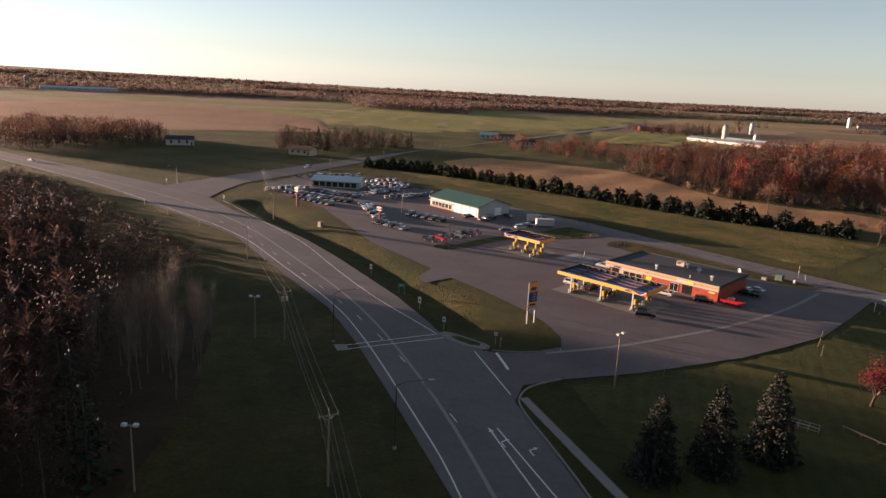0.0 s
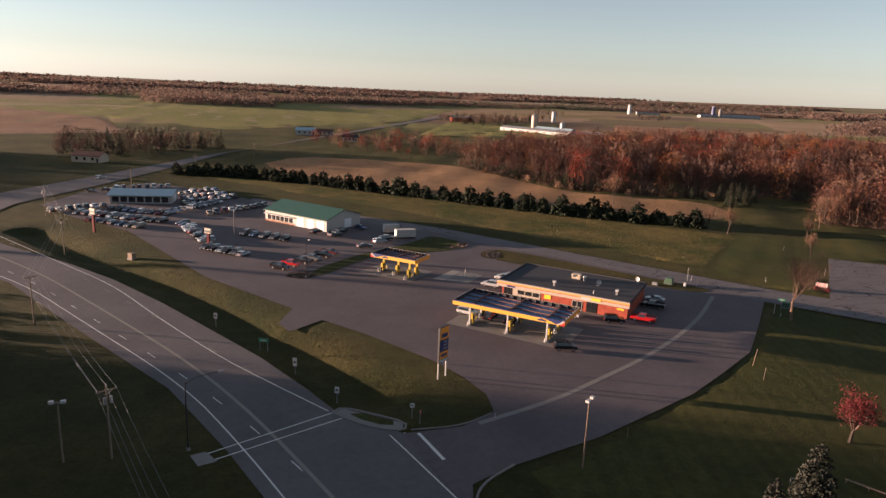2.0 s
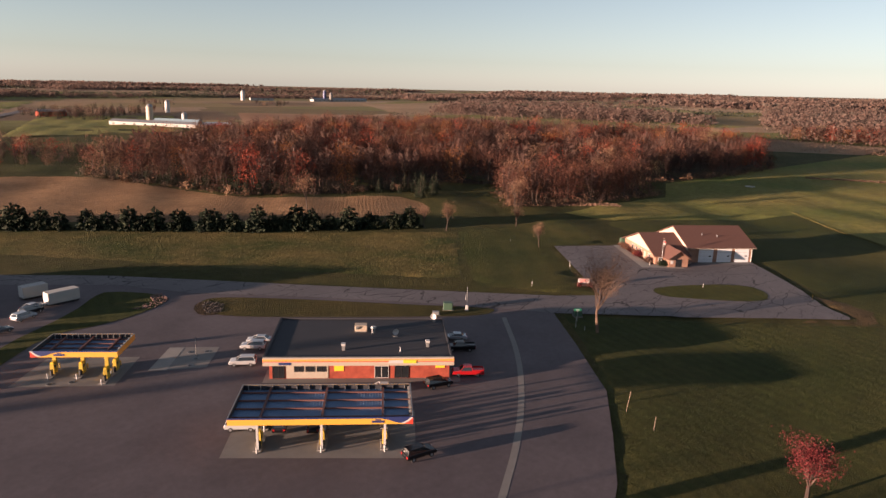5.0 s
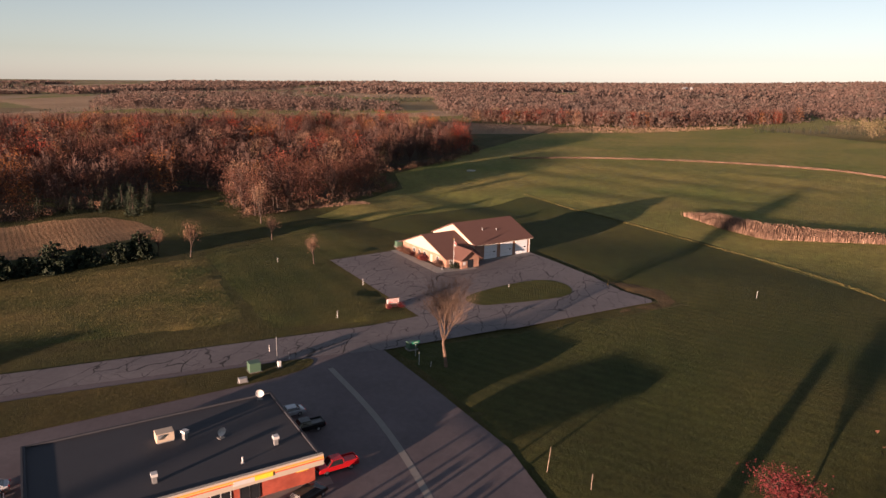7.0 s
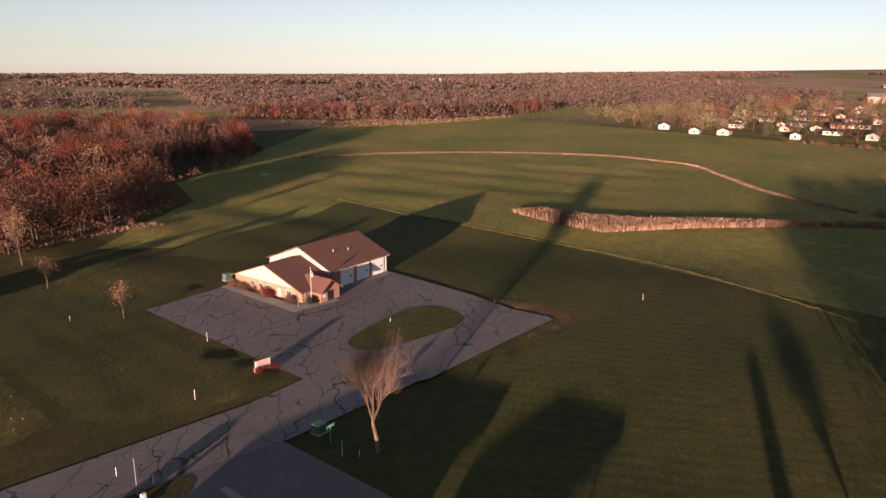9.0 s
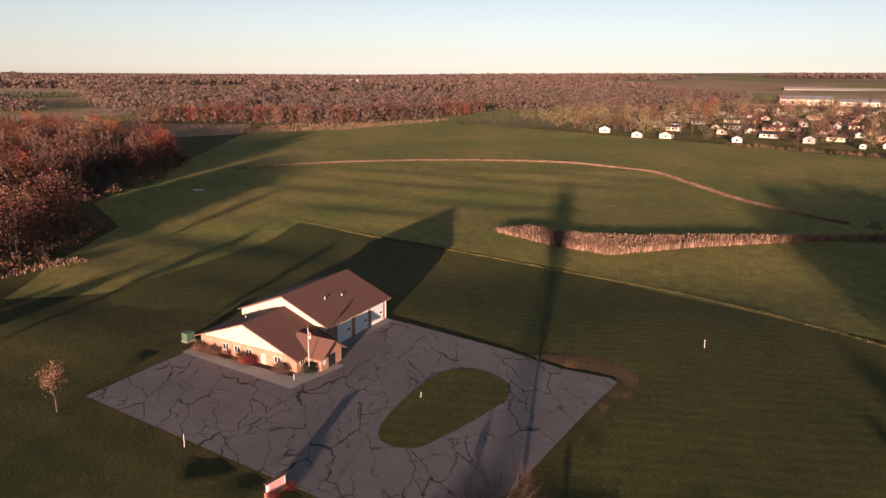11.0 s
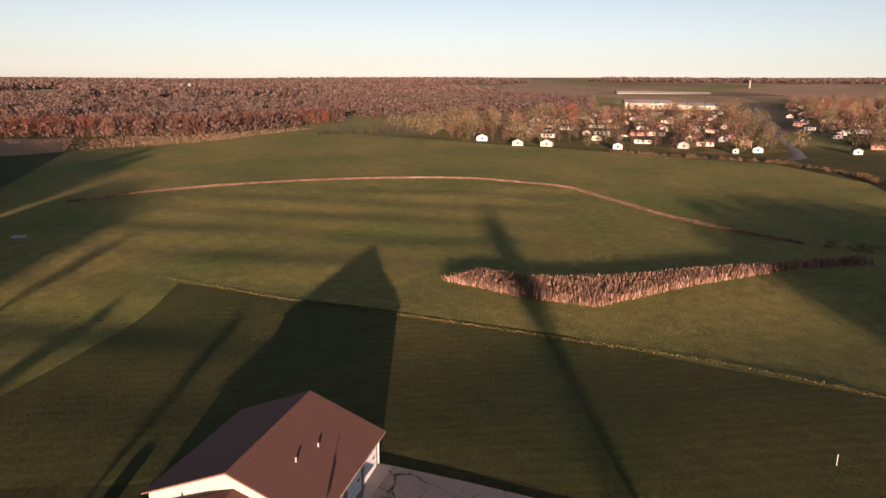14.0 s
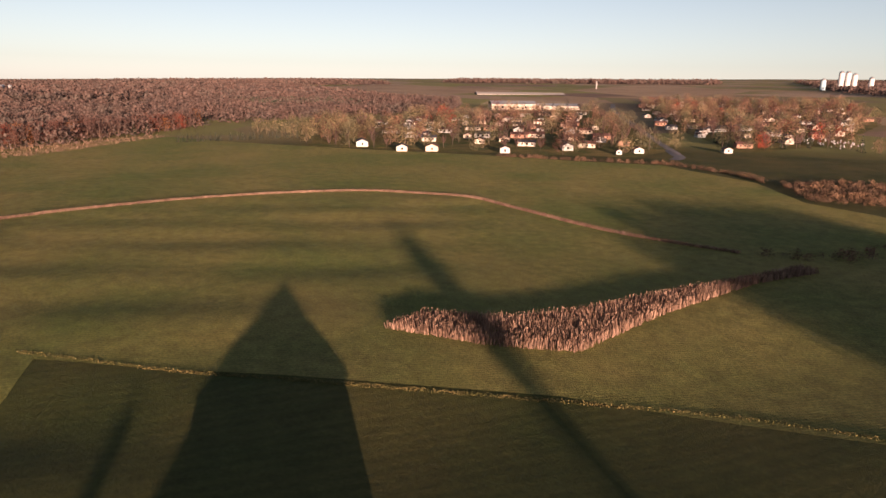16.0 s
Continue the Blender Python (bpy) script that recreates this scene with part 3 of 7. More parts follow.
def line_spots(pts, spacing, seed, jitter=1.0, lo=0.8, hi=1.2, width=0.0):
    rnd = random.Random(seed)
    out = []
    for (ax, ay), (bx, by) in zip(pts, pts[1:]):
        d = math.hypot(bx - ax, by - ay)
        n = max(1, int(d / spacing))
        for k in range(n):
            t = (k + rnd.random() * 0.8) / n
            w = rnd.uniform(-width, width)
            out.append((ax + (bx - ax) * t + rnd.gauss(0, jitter) - (by - ay) / d * w, ay + (by - ay) * t + rnd.gauss(0, jitter) + (bx - ax) / d * w, rnd.uniform(lo, hi)))
    return out


LEAFY = [leafy(s, 15, 9.5) for s in (1, 2, 3)]
TWIGGY = [twiggy(s, 14.5, 8.5) for s in (11, 12, 13)]
FIR = [spruce(s, 13, 5.6, 12, 9, 3, 0.75, 2.2) for s in (14, 15)]
GARDEN = [leafy(s, 11.5, 9.0, 0.18, 300, 0.46, 14) for s in (21, 22, 23)]
THIN = [twiggy(s, 11, 8, 240, 0.18, 5, 0.11) for s in (24, 25)]
BUSH = [leafy(s, 2.4, 2.6, 0.1, 60, 0.3, 6) for s in (31, 32)]
ASPEN = [deciduous(s, 14, (16, 6, 5), 0, 0.3, 0.75, up=0.9, spread=0.42) for s in (41, 42, 43)]
SPRUCES = [spruce(s, 13, 7.8, 26, 20, 22, 0.66, 0.85) for s in (51, 52)]
YOUNGSPRUCE = [spruce(s, 13, 7.2, 16, 11, 6, 0.72, 1.4) for s in (53, 54)]
SHORTSPRUCE = [spruce(s, 5.0, 5.8, 12, 14, 12, 0.36, 1.5) for s in (61, 62, 63)]


def mixed(pairs):
    """Kinds for grove(): every tree shape of each list in the given colour, by share."""
    return [(t, mat, share / len(shapes)) for shapes, mat, share in pairs for t in shapes]


AUTUMN = mixed([(TWIGGY, M_TWIG, 6.5), (LEAFY, M_RUSSET, 3.0), (LEAFY, M_TANLEAF, 0.7), (LEAFY, M_AMBER, 0.7), (LEAFY, M_SCARLET, 0.7), (LEAFY, M_OCHRE, 0.15), (FIR, M_NEEDLE, 0.3)])
RUSTY = mixed([(TWIGGY, M_TWIG, 3.0), (LEAFY, M_RUSSET, 4.0), (LEAFY, M_TANLEAF, 1.0), (LEAFY, M_AMBER, 0.8)])
BROWN = mixed([(TWIGGY, M_TWIG, 3.0), (LEAFY, M_BROWNTWIG, 2.0), (FIR, M_NEEDLE, 1.0)])
TOWNTREES = mixed([(GARDEN, M_OCHRE, 1.8), (GARDEN, M_OLIVE, 2.6), (GARDEN, M_TANLEAF, 2.2), (THIN, M_TWIG, 3.2), (GARDEN, M_RUSSET, 0.8), (GARDEN, M_SCARLET, 0.2), (FIR, M_NEEDLE, 0.5)])
YARDTREES = mixed([(FIR, M_NEEDLE, 2.2), (THIN, M_TWIG, 3.0), (GARDEN, M_BRUSH, 1.5)])
MAIN_WOODS = [(118, 455), (134, 402), (146, 358), (172, 340), (215, 325), (250, 330), (262, 300), (330, 268), (400, 246), (470, 240), (560, 272), (640, 350), (600, 480), (520, 600), (400, 640), (300, 600), (190, 545)]
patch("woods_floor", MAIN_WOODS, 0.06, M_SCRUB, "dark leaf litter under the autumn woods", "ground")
grove("woods", "dense autumn woods of bare, rust and red trees", scatter(MAIN_WOODS, 9.8, 1, 0.75, 1.35), AUTUMN, 5)
COPSE = [(214, 262), (250, 292), (330, 262), (300, 240), (255, 246)]
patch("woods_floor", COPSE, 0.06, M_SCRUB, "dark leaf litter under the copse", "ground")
grove("copse", "rust coloured autumn trees standing together", scatter(COPSE, 7.6, 2, 0.85, 1.25), RUSTY, 6)
WEST_WOODS = [(-40, 58), (-42, 78), (-50, 92), (-62, 118), (-80, 152), (-104, 184), (-150, 215), (-230, 150), (-150, 30), (-70, 20)]
grove("roadside_woods", "dark leafless woods beside the highway", scatter(WEST_WOODS, 6.6, 3, 0.85, 1.2), BROWN, 7)
# dark brown sheet: the shade under the roadside trees put into the floor colour
patch("woods_floor", [(-36, 40), (-37, 96), (-44, 126), (-62, 150), (-70, 190), (-100, 222), (-205, 318), (-260, 150), (-150, 20)], 0.05, M_SCRUB, "dark brown floor standing in for shade under the roadside woods", "ground")
grove("brush", "low brown brush and saplings", scatter([(-60, 168), (-76, 158), (-110, 168), (-215, 300), (-205, 322), (-150, 276), (-100, 222), (-74, 196)], 3.6, 4, 0.5, 1.3), mixed([(BUSH, M_BRUSH, 1)]), 8)
for i, (x, y, s) in enumerate(scatter([(-38, 96), (-40, 118), (-52, 126), (-58, 102)], 4.2, 9, 1.0, 1.3)):
    spawn("aspen%d" % (i % 3), tree_maker("aspen_tree", "tall bare aspen with a pale trunk", *ASPEN[i % 3], M_PALEBARK, M_BROWNTWIG, "bare aspens"), at(x, y, i * 77, s))
ROW = [(-48, 402), (-15, 391), (17, 371), (67, 327), (112, 287), (156, 258)]
for i, (x, y, s) in enumerate(line_spots(ROW, 4.8, 10, 0.5, 0.9, 1.35)):
    spawn("row%d" % (i % 3), tree_maker("spruce_tree", "short bushy dark green spruce in a row", *SHORTSPRUCE[i % 3], M_BARK, M_NEEDLE, "row of spruces"), at(x, y, i * 50, s))
for i, (x, y, s) in enumerate([(48.6, 89.8, 1.08), (38.8, 85.4, 1.02), (29.8, 82.6, 0.9)]):
    spawn("big%d" % (i % 2), tree_maker("blue_spruce", "tall blue spruce on the lawn", *SPRUCES[i % 2], M_BARK, M_BLUENEEDLE, "tall spruces"), at(x, y, i * 130, s))
for i, (x, y, s) in enumerate(scatter([(142, 366), (150, 350), (190, 333), (208, 310), (200, 296), (212, 300), (236, 322), (170, 352), (130, 430), (120, 446)], 5.4, 12, 0.45, 0.9)):
    spawn("edge%d" % (i % 2), tree_maker("spruce_tree", "young dark spruce at the edge of the woods", *YOUNGSPRUCE[i % 2], M_BARK, M_NEEDLE, "spruces at the woods"), at(x, y, i * 77, s))
M_TANBARK = foliage("tan_bark", [(0.4, (0.095, 0.062, 0.044)), (0.6, (0.140, 0.090, 0.064))], 0.8, 0.2)
BARE = deciduous(71, 17.5, (9, 7, 6, 5, 3), 0, 0.1, 0.3, up=0.5, spread=0.8, lean=(0.3, 0.95), keep=(0.55, 0.85))
spawn("bare", tree_maker("bare_tree", "large leafless tree with tan bark", *BARE, M_TANBARK, M_BROWNTWIG), at(108.8, 158.2, 30, 1.22))
REDTREE = deciduous(72, 8.2, (10, 7, 5), 4200, 0.12, 0.2, up=0.4, spread=1.0, fluff=0.5)
spawn("red", tree_maker("red_maple", "small maple with crimson leaves", *REDTREE, M_BARK, M_RED), at(75.0, 109, 0))
SMALL = [deciduous(s, 8, (9, 7, 5), 900, 0.12, 0.25, up=0.6, spread=0.6) for s in (81, 82)]
for i, (x, y, s) in enumerate([(164, 211, 1.0), (186, 236, 1.1), (160, 247, 1.25), (158, 256, 1.0), (207, 252, 1.7), (147, 309, 1.75), (225, 262, 1.5)]):
    spawn("small%d" % (i % 2), tree_maker("young_tree", "young tree with thin rusty leaves", *SMALL[i % 2], M_BARK, M_TANLEAF, "young trees"), at(x, y, i * 60, s))
# unseen trees south of the station, added to throw long shadows over the crop field
grove("shadow_grove", "unseen trees on the lawn added for their shadows", scatter([(72, -24), (68, 58), (90, 72), (122, 54), (136, 26), (112, -24)], 7.0, 13, 0.95, 1.35), mixed([(LEAFY, M_RUSSET, 1), (LEAFY, M_TANLEAF, 1)]), 14)
grove("shadow_grove", "unseen trees beside the lawn added for their shadows", scatter([(76, 66), (80, 90), (98, 92), (111, 72), (106, 56)], 6.2, 15, 0.95, 1.25), mixed([(LEAFY, M_RUSSET, 1), (LEAFY, M_TANLEAF, 1)]), 16)

grove("shadow_grove", "unseen trees at the far side of the lawn added for their shadows", scatter([(131, 58), (150, 44), (152, 30), (127, -34), (95, -20)], 6.5, 17, 0.95, 1.3), mixed([(LEAFY, M_RUSSET, 1), (LEAFY, M_TANLEAF, 1)]), 18)

# ---- paint, curbs and small paving ----


def ribbon(name, pts, width, z, material, label, category, dash=0.0, gap=0.0, thick=0.0, parent=None):
    """A strip along a line, whole or in dashes, flat or with a height."""
    geo = Geo()
    segs = []
    if dash:
        acc, on = 0.0, True
        run = [pts[0]]
        for (ax, ay), (bx, by) in zip(pts, pts[1:]):
            d, t = math.hypot(bx - ax, by - ay), 0.0
            while True:
                need = (dash if on else gap) - acc
                if t + need > d:
                    acc += d - t
                    if on:
                        run.append((bx, by))
                    break
                t += need
                q = (ax + (bx - ax) * t / d, ay + (by - ay) * t / d)
                if on:
                    segs.append(run + [q])
                    run = []
                else:
                    run = [q]
                on, acc = not on, 0.0
    else:
        segs = [pts]
    for run in segs:
        n = len(run)
        if n < 2:
            continue
        vs = []
        for k, (x, y) in enumerate(run):
            (ax, ay), (bx, by) = run[max(k - 1, 0)], run[min(k + 1, n - 1)]
            d = math.hypot(bx - ax, by - ay) or 1
            nx, ny = -(by - ay) / d * width / 2, (bx - ax) / d * width / 2
            h = float(rise(x, y)) + z
            vs += [(x + nx, y + ny, h), (x - nx, y - ny, h)]
        fs = [(2 * k + 1, 2 * k + 3, 2 * k + 2, 2 * k) for k in range(n - 1)]
        if thick:
            vs += [(x, y, h - thick) for x, y, h in vs]
            m = 2 * n
            for k in range(n - 1):
                fs += [(2 * k, 2 * k + 2, m + 2 * k + 2, m + 2 * k), (2 * k + 3, 2 * k + 1, m + 2 * k + 1, m + 2 * k + 3)]
            fs += [(0, m, m + 1, 1), (2 * n - 2, 2 * n - 1, m + 2 * n - 1, m + 2 * n - 2)]
        geo.add(vs, fs)
    ob = part(name, geo, material, parent)
    if parent is None:
        tagged(ob, label, category, kind="structure")
    return ob


def curve(pts, n=3):
    return chaikin(pts, n, closed=False)


M_FADED = plain("faded_road_paint", (0.22, 0.20, 0.17), 0.8, grain=0.7, scale=0.7)
LEFT_LINE = curve([(15.5, 20), (4.6, 75.4), (-5.2, 102.5), (-13.4, 124.8), (-23, 147), (-44, 180), (-65, 213.5), (-95, 243), (-146.5, 291.5), (-230, 353.5), (-420, 481)])
MID_LINE = curve([(22, 20), (8.3, 76), (-1.1, 107), (-17.9, 148.6), (-42.3, 188.3), (-66.2, 226.3), (-98, 262), (-150, 304), (-232, 362), (-420, 490)])
RIGHT_LINE = curve([(-0.8, 133.2), (-9.4, 145.6), (-17.5, 157.7), (-31.1, 182.4), (-43, 206.2), (-59, 228.5), (-90, 272)])
ribbon("lane_marking", LEFT_LINE, 0.22, 0.03, M_WHITEPAINT, "white edge line painted on the asphalt", "road marking")
ribbon("lane_marking", MID_LINE, 0.55, 0.03, M_FADED, "worn yellow centre line on the asphalt", "road marking")
ribbon("lane_marking", RIGHT_LINE, 0.2, 0.03, M_WHITEPAINT, "white edge line painted on the asphalt", "road marking")
ribbon("lane_marking", curve([(3.5, 95), (-6, 118), (-20.5, 146.5), (-44, 184), (-66, 219), (-97, 252)]), 0.16, 0.03, M_WHITEPAINT, "dashed white lane line", "road marking", 3, 9)
ribbon("lane_marking", curve([(-12, 150), (-36, 190), (-60, 228), (-80, 256)]), 0.16, 0.03, M_FADED, "dashed worn lane line", "road marking", 3, 9)
for a, b in (((8.2, 93.8), (13.7, 76.3)), ((9.5, 93.9), (15.9, 76.5)), ((7.1, 124.0), (12.6, 105.4)), ((9.3, 124.3), (14.0, 106.6))):
    ribbon("lane_marking", [a, b, (b[0] + (b[0] - a[0]) * 1.2, b[1] + (b[1] - a[1]) * 1.2)] if a[1] < 100 else [a, b], 0.22, 0.03, M_WHITEPAINT, "white turn lane line", "road marking")
ribbon("stop_line", [(11.3, 123.7), (13.0, 115.9)], 0.5, 0.07, M_WHITEPAINT, "white stop line", "road marking")
for a, b in (((-18.5, 123.6), (0.2, 132.6)), ((-17.6, 121.8), (1.0, 130.4))):
    ribbon("crosswalk_line", [a, b], 0.2, 0.035, M_WHITEPAINT, "white crosswalk line over the highway", "road marking")


def arrow(x, y, deg, turn):
    geo = Geo()
    bar = [(-0.1, 0), (0.1, 0), (0.1, 1.6), (-0.1, 1.6)]
    geo.add([(a, b, 0) for a, b in bar], [(0, 1, 2, 3)])
    if turn:
        geo.add([(-0.1, 1.6, 0), (0.1, 1.45, 0), (0.9, 1.75, 0), (0.9, 2.0, 0)], [(0, 1, 2, 3)])
        geo.add([(0.9, 1.45, 0), (1.5, 1.9, 0), (0.9, 2.35, 0)], [(0, 1, 2)])
    else:
        geo.add([(-0.45, 1.6, 0), (0.45, 1.6, 0), (0, 2.5, 0)], [(0, 1, 2)])
    ob = part("arrow_marking", geo, M_WHITEPAINT, None)
    ob.matrix_world = pose(x, y, 0.034, 0, 0, deg)
    tagged(ob, "white arrow painted on the turn lane", "road marking", kind="structure")


arrow(14.2, 86.3, 18, True)
arrow(9.1, 91.2, 18, False)
arrow(10.3, 88.3, 18, True)

CURB_S = curve([(26.5, 45), (20.3, 76.8), (17.5, 87.8), (13.9, 100), (13.6, 104.5), (16, 109.3), (22, 112.8)], 2)
ribbon("curb", CURB_S, 0.3, 0.16, M_CONC, "pale concrete kerb along the lawn", "kerb", thick=0.3)
ribbon("sidewalk", [(14.6, 104.5), (24.3, 77.2), (36, 44)], 1.5, 0.12, M_CONC, "narrow concrete path through the lawn", "pavement", thick=0.3)
ribbon("curb", curve([(-0.2, 132.3), (1.4, 133.9), (6, 130.6), (10.2, 127.2), (9.6, 124.9), (6, 126), (2.6, 129), (-0.2, 132.3)], 1), 0.35, 0.18, M_CONC, "pale concrete kerb of the island", "kerb", thick=0.4)
patch("island", [(0.2, 132.4), (1.4, 133.4), (9.8, 127.0), (9.2, 125.2), (6, 126.4), (2.8, 129.2)], 0.13, M_CONC, "concrete traffic island", "pavement", drape=False, step=3)
patch("island_lawn", [(2.4, 131.3), (4.2, 131.3), (8.4, 128.0), (8.2, 126.6), (6.2, 127.2), (3.6, 129.4)], 0.15, M_LAWN, "grass in the traffic island", "grass", drape=False, step=3)
ribbon("curb", curve([(10.5, 124.9), (18.3, 124.6), (24.0, 127.6)], 2), 0.2, 0.12, M_CONC, "pale concrete kerb of the verge", "kerb", thick=0.3)
patch("crosswalk_ramp", [(-20.2, 123.8), (-18.2, 124.4), (-16.6, 121.6), (-19, 120.8)], 0.05, M_CONC, "concrete kerb ramp", "pavement", drape=False, step=3)
ribbon("concrete_gutter", curve([(101.6, 177.2), (88, 163.5), (74.8, 152.8), (60.5, 143.2), (47.9, 136.4), (36, 130), (21, 124.8)], 2), 1.0, 0.075, M_CONC, "pale concrete drainage strip across the lot", "pavement")
M_WALK = plain("newer_concrete", (0.28, 0.26, 0.235), 0.9, spec=0.2, grain=0.5, scale=0.6)
patch("concrete_apron", [(28.2, 168.6), (46.8, 150.2), (56.6, 160.2), (37.6, 178.4)], 0.075, M_CONC, "stained concrete slab under the large canopy", "pavement", drape=False)
patch("concrete_apron", [(15.6, 211), (27.8, 200.2), (36, 209), (24, 219)], 0.075, M_CONC, "stained concrete slab under the small canopy", "pavement", drape=False)
patch("tank_pad", [(34.1, 202.1), (41.9, 209.7), (48.6, 203.6), (42.1, 196.8)], 0.075, M_CONC, "concrete pad over the fuel tanks", "pavement", drape=False)
patch("store_walk", [(45.3, 184.6), (69.5, 162), (73.5, 165.5), (49, 188.5)], 0.1, M_CONC, "concrete walk before the store", "pavement", drape=False)
patch("lot_island", [(56.1, 225.6), (60, 231.5), (64.5, 231), (79.2, 214.4), (92, 198), (104.4, 183.6), (104, 181), (98.5, 181.2), (85, 193), (72, 204.9), (58, 218)], 0.13, M_GRASS, "dry grass island beside the access road", "grass", drape=False, smooth=2)
patch("dealer_verge", [(2, 212), (18.9, 229.8), (36.4, 241.5), (44, 250), (48, 252), (55.5, 242), (54.5, 236), (49.5, 232.8), (39.9, 230), (28, 231), (15, 219), (6, 208)], 0.13, M_LAWN, "shaded grass strip between the lots", "grass", drape=False, smooth=1)
patch("station_island", [(142.8, 160), (146.5, 154.5), (151.5, 147.2), (157.5, 140.8), (164.5, 141.2), (169.4, 146.5), (166.5, 152.8), (156, 161), (147, 165.4)], 0.15, M_LAWN, "oval grass island in the lot", "grass", drape=False, smooth=2)
M_DRYBANK = field("dry_bank_grass", (0.062, 0.046, 0.020), (0.110, 0.072, 0.036), big=0.08, bump=0.6)
patch("bank", [(173, 134.6), (172.5, 124.5), (169.4, 118.6), (160.8, 116.4), (157, 118), (147.9, 129.8), (149, 131.6), (158.2, 121.4), (160.8, 121.8), (166.2, 129)], 0.06, M_DRYBANK, "brown dry grass bank round the lot corner", "grass", step=3)
patch("mulch_bed", [(1.5, 205.5), (-4, 209), (-1, 214), (8, 212)], 0.11, M_SCRUB, "dark gravel bed at the end of the lot", "ground", drape=False, smooth=1)
patch("rock_bed", [(54.5, 222), (56, 228), (60, 231), (62, 226), (58, 220)], 0.16, M_SCRUB, "dark stone bed on the grass island", "ground", drape=False, smooth=1)

# ---- building materials ----


def brickwork(name, a, b, mortar, scale=1.0):
    n = Nodes(name, 0.9, spec=0.2)
    co = n.coords(world_space=False)
    sw = n.add("ShaderNodeSeparateXYZ")
    n.link(co, sw.inputs[0])
    add = n.tree.nodes.new("ShaderNodeMath")
    n.link(sw.outputs[0], add.inputs[0])
    n.link(sw.outputs[1], add.inputs[1])
    cb = n.add("ShaderNodeCombineXYZ")
    n.link(add.outputs[0], cb.inputs[0])
    n.link(sw.outputs[2], cb.inputs[1])
    t = n.add("ShaderNodeTexBrick", Scale=scale)
    t.inputs["Color1"].default_value, t.inputs["Color2"].default_value, t.inputs["Mortar"].default_value = (*a, 1), (*b, 1), (*mortar, 1)
    t.inputs["Mortar Size"].default_value, t.inputs["Brick Width"].default_value, t.inputs["Row Height"].default_value = 0.012, 0.3, 0.1
    n.link(cb.outputs[0], t.inputs["Vector"])
    soil = n.ramp(n.noise(co, 0.7, 4), [(0.3, (0.75,) * 3), (0.7, (1.15,) * 3)])
    n.bump(t.outputs["Fac"], -0.3, 0.01)
    return n.base(n.mix(1.0, t.outputs["Color"], soil, "MULTIPLY"))


def siding(name, c, pitch, vertical=False, depth=0.03, rough=0.6):
    """Lapped boards, ribbed sheet or shingle courses."""
    n = Nodes(name, rough, spec=0.3)
    co = n.coords(world_space=False)
    w = n.add("ShaderNodeTexWave", Scale=0.314 / pitch)
    w.bands_direction = "X" if vertical else "Z"
    w.wave_profile = "SAW"
    n.link(co, w.inputs["Vector"])
    soil = n.noise(co, 0.5, 4, 0.6)
    fine = n.noise(co, 9, 3, 0.7)
    col = n.mix(0.35, c, n.mix(soil, dim(c, 0.6), dim(c, 1.2)))
    col = n.mix(0.3, col, n.mix(fine, dim(c, 0.6), dim(c, 1.3)))
    col = n.mix(0.1, col, n.mix(w.outputs["Fac"], dim(c, 0.5), dim(c, 1.2)))
    n.bump(w.outputs["Fac"], 0.5, depth)
    return n.base(col)


M_BRICK = brickwork("tan_red_brick", (0.22, 0.105, 0.068), (0.28, 0.145, 0.095), (0.26, 0.19, 0.15))
M_REDBRICK = brickwork("painted_red_brick", (0.25, 0.050, 0.030), (0.30, 0.064, 0.038), (0.22, 0.055, 0.038))
M_CREAM = siding("cream_siding", (0.37, 0.315, 0.255), 0.2)
M_SHINGLE = siding("brown_shingles", (0.100, 0.048, 0.037), 0.22, rough=0.9)
M_WHITESIDING = siding("white_metal_siding", (0.32, 0.31, 0.29), 0.3, True)
M_GREENROOF = siding("green_metal_roof", (0.022, 0.064, 0.046), 0.4, True, rough=0.45)
M_BLUEROOF = siding("pale_blue_metal_roof", (0.30, 0.40, 0.44), 0.4, True, rough=0.5)
M_MEMBRANE = plain("dark_roof_membrane", (0.026, 0.027, 0.034), 0.85, grain=0.5, scale=0.3)
M_WHITE = plain("white_paint", (0.42, 0.41, 0.40), 0.55)
M_DOORWHITE = siding("white_panel_door", (0.55, 0.56, 0.58), 0.6)
M_GREYMETAL = plain("grey_metal", (0.26, 0.26, 0.26), 0.5, 0.5)
M_TANMETAL = plain("tan_sheet_metal", (0.40, 0.32, 0.24), 0.6)
M_DARK = plain("dark_paint", (0.02, 0.02, 0.022), 0.5)
M_GLASS = plain("dark_window_glass", (0.015, 0.017, 0.02), 0.08, spec=0.8, grain=0.05)
M_YELLOW = plain("canopy_yellow", (0.58, 0.31, 0.04), 0.5, grain=0.15)
M_ORANGE = plain("stripe_orange", (0.75, 0.27, 0.03), 0.5, grain=0.15)
M_PUMP = plain("pump_yellow", (0.46, 0.31, 0.035), 0.5)
M_NAVY = plain("navy_paint", (0.02, 0.03, 0.11), 0.5)
M_DECK = siding("blue_grey_deck", (0.11, 0.18, 0.29), 0.32, True, 0.08, 0.5)
M_RUSTSTEEL = plain("primer_red_steel", (0.13, 0.055, 0.045), 0.7)
M_POSTER = plain("poster_yellow", (0.75, 0.48, 0.03), 0.5)
M_REDPAINT = plain("red_paint", (0.55, 0.05, 0.03), 0.45)
M_GREEN = plain("road_sign_green", (0.015, 0.16, 0.09), 0.5)
M_WOOD = plain("weathered_pole_wood", (0.19, 0.14, 0.10), 0.9, grain=0.6, scale=3)
M_RUBBER = plain("tyre_rubber", (0.018, 0.018, 0.018), 0.85)


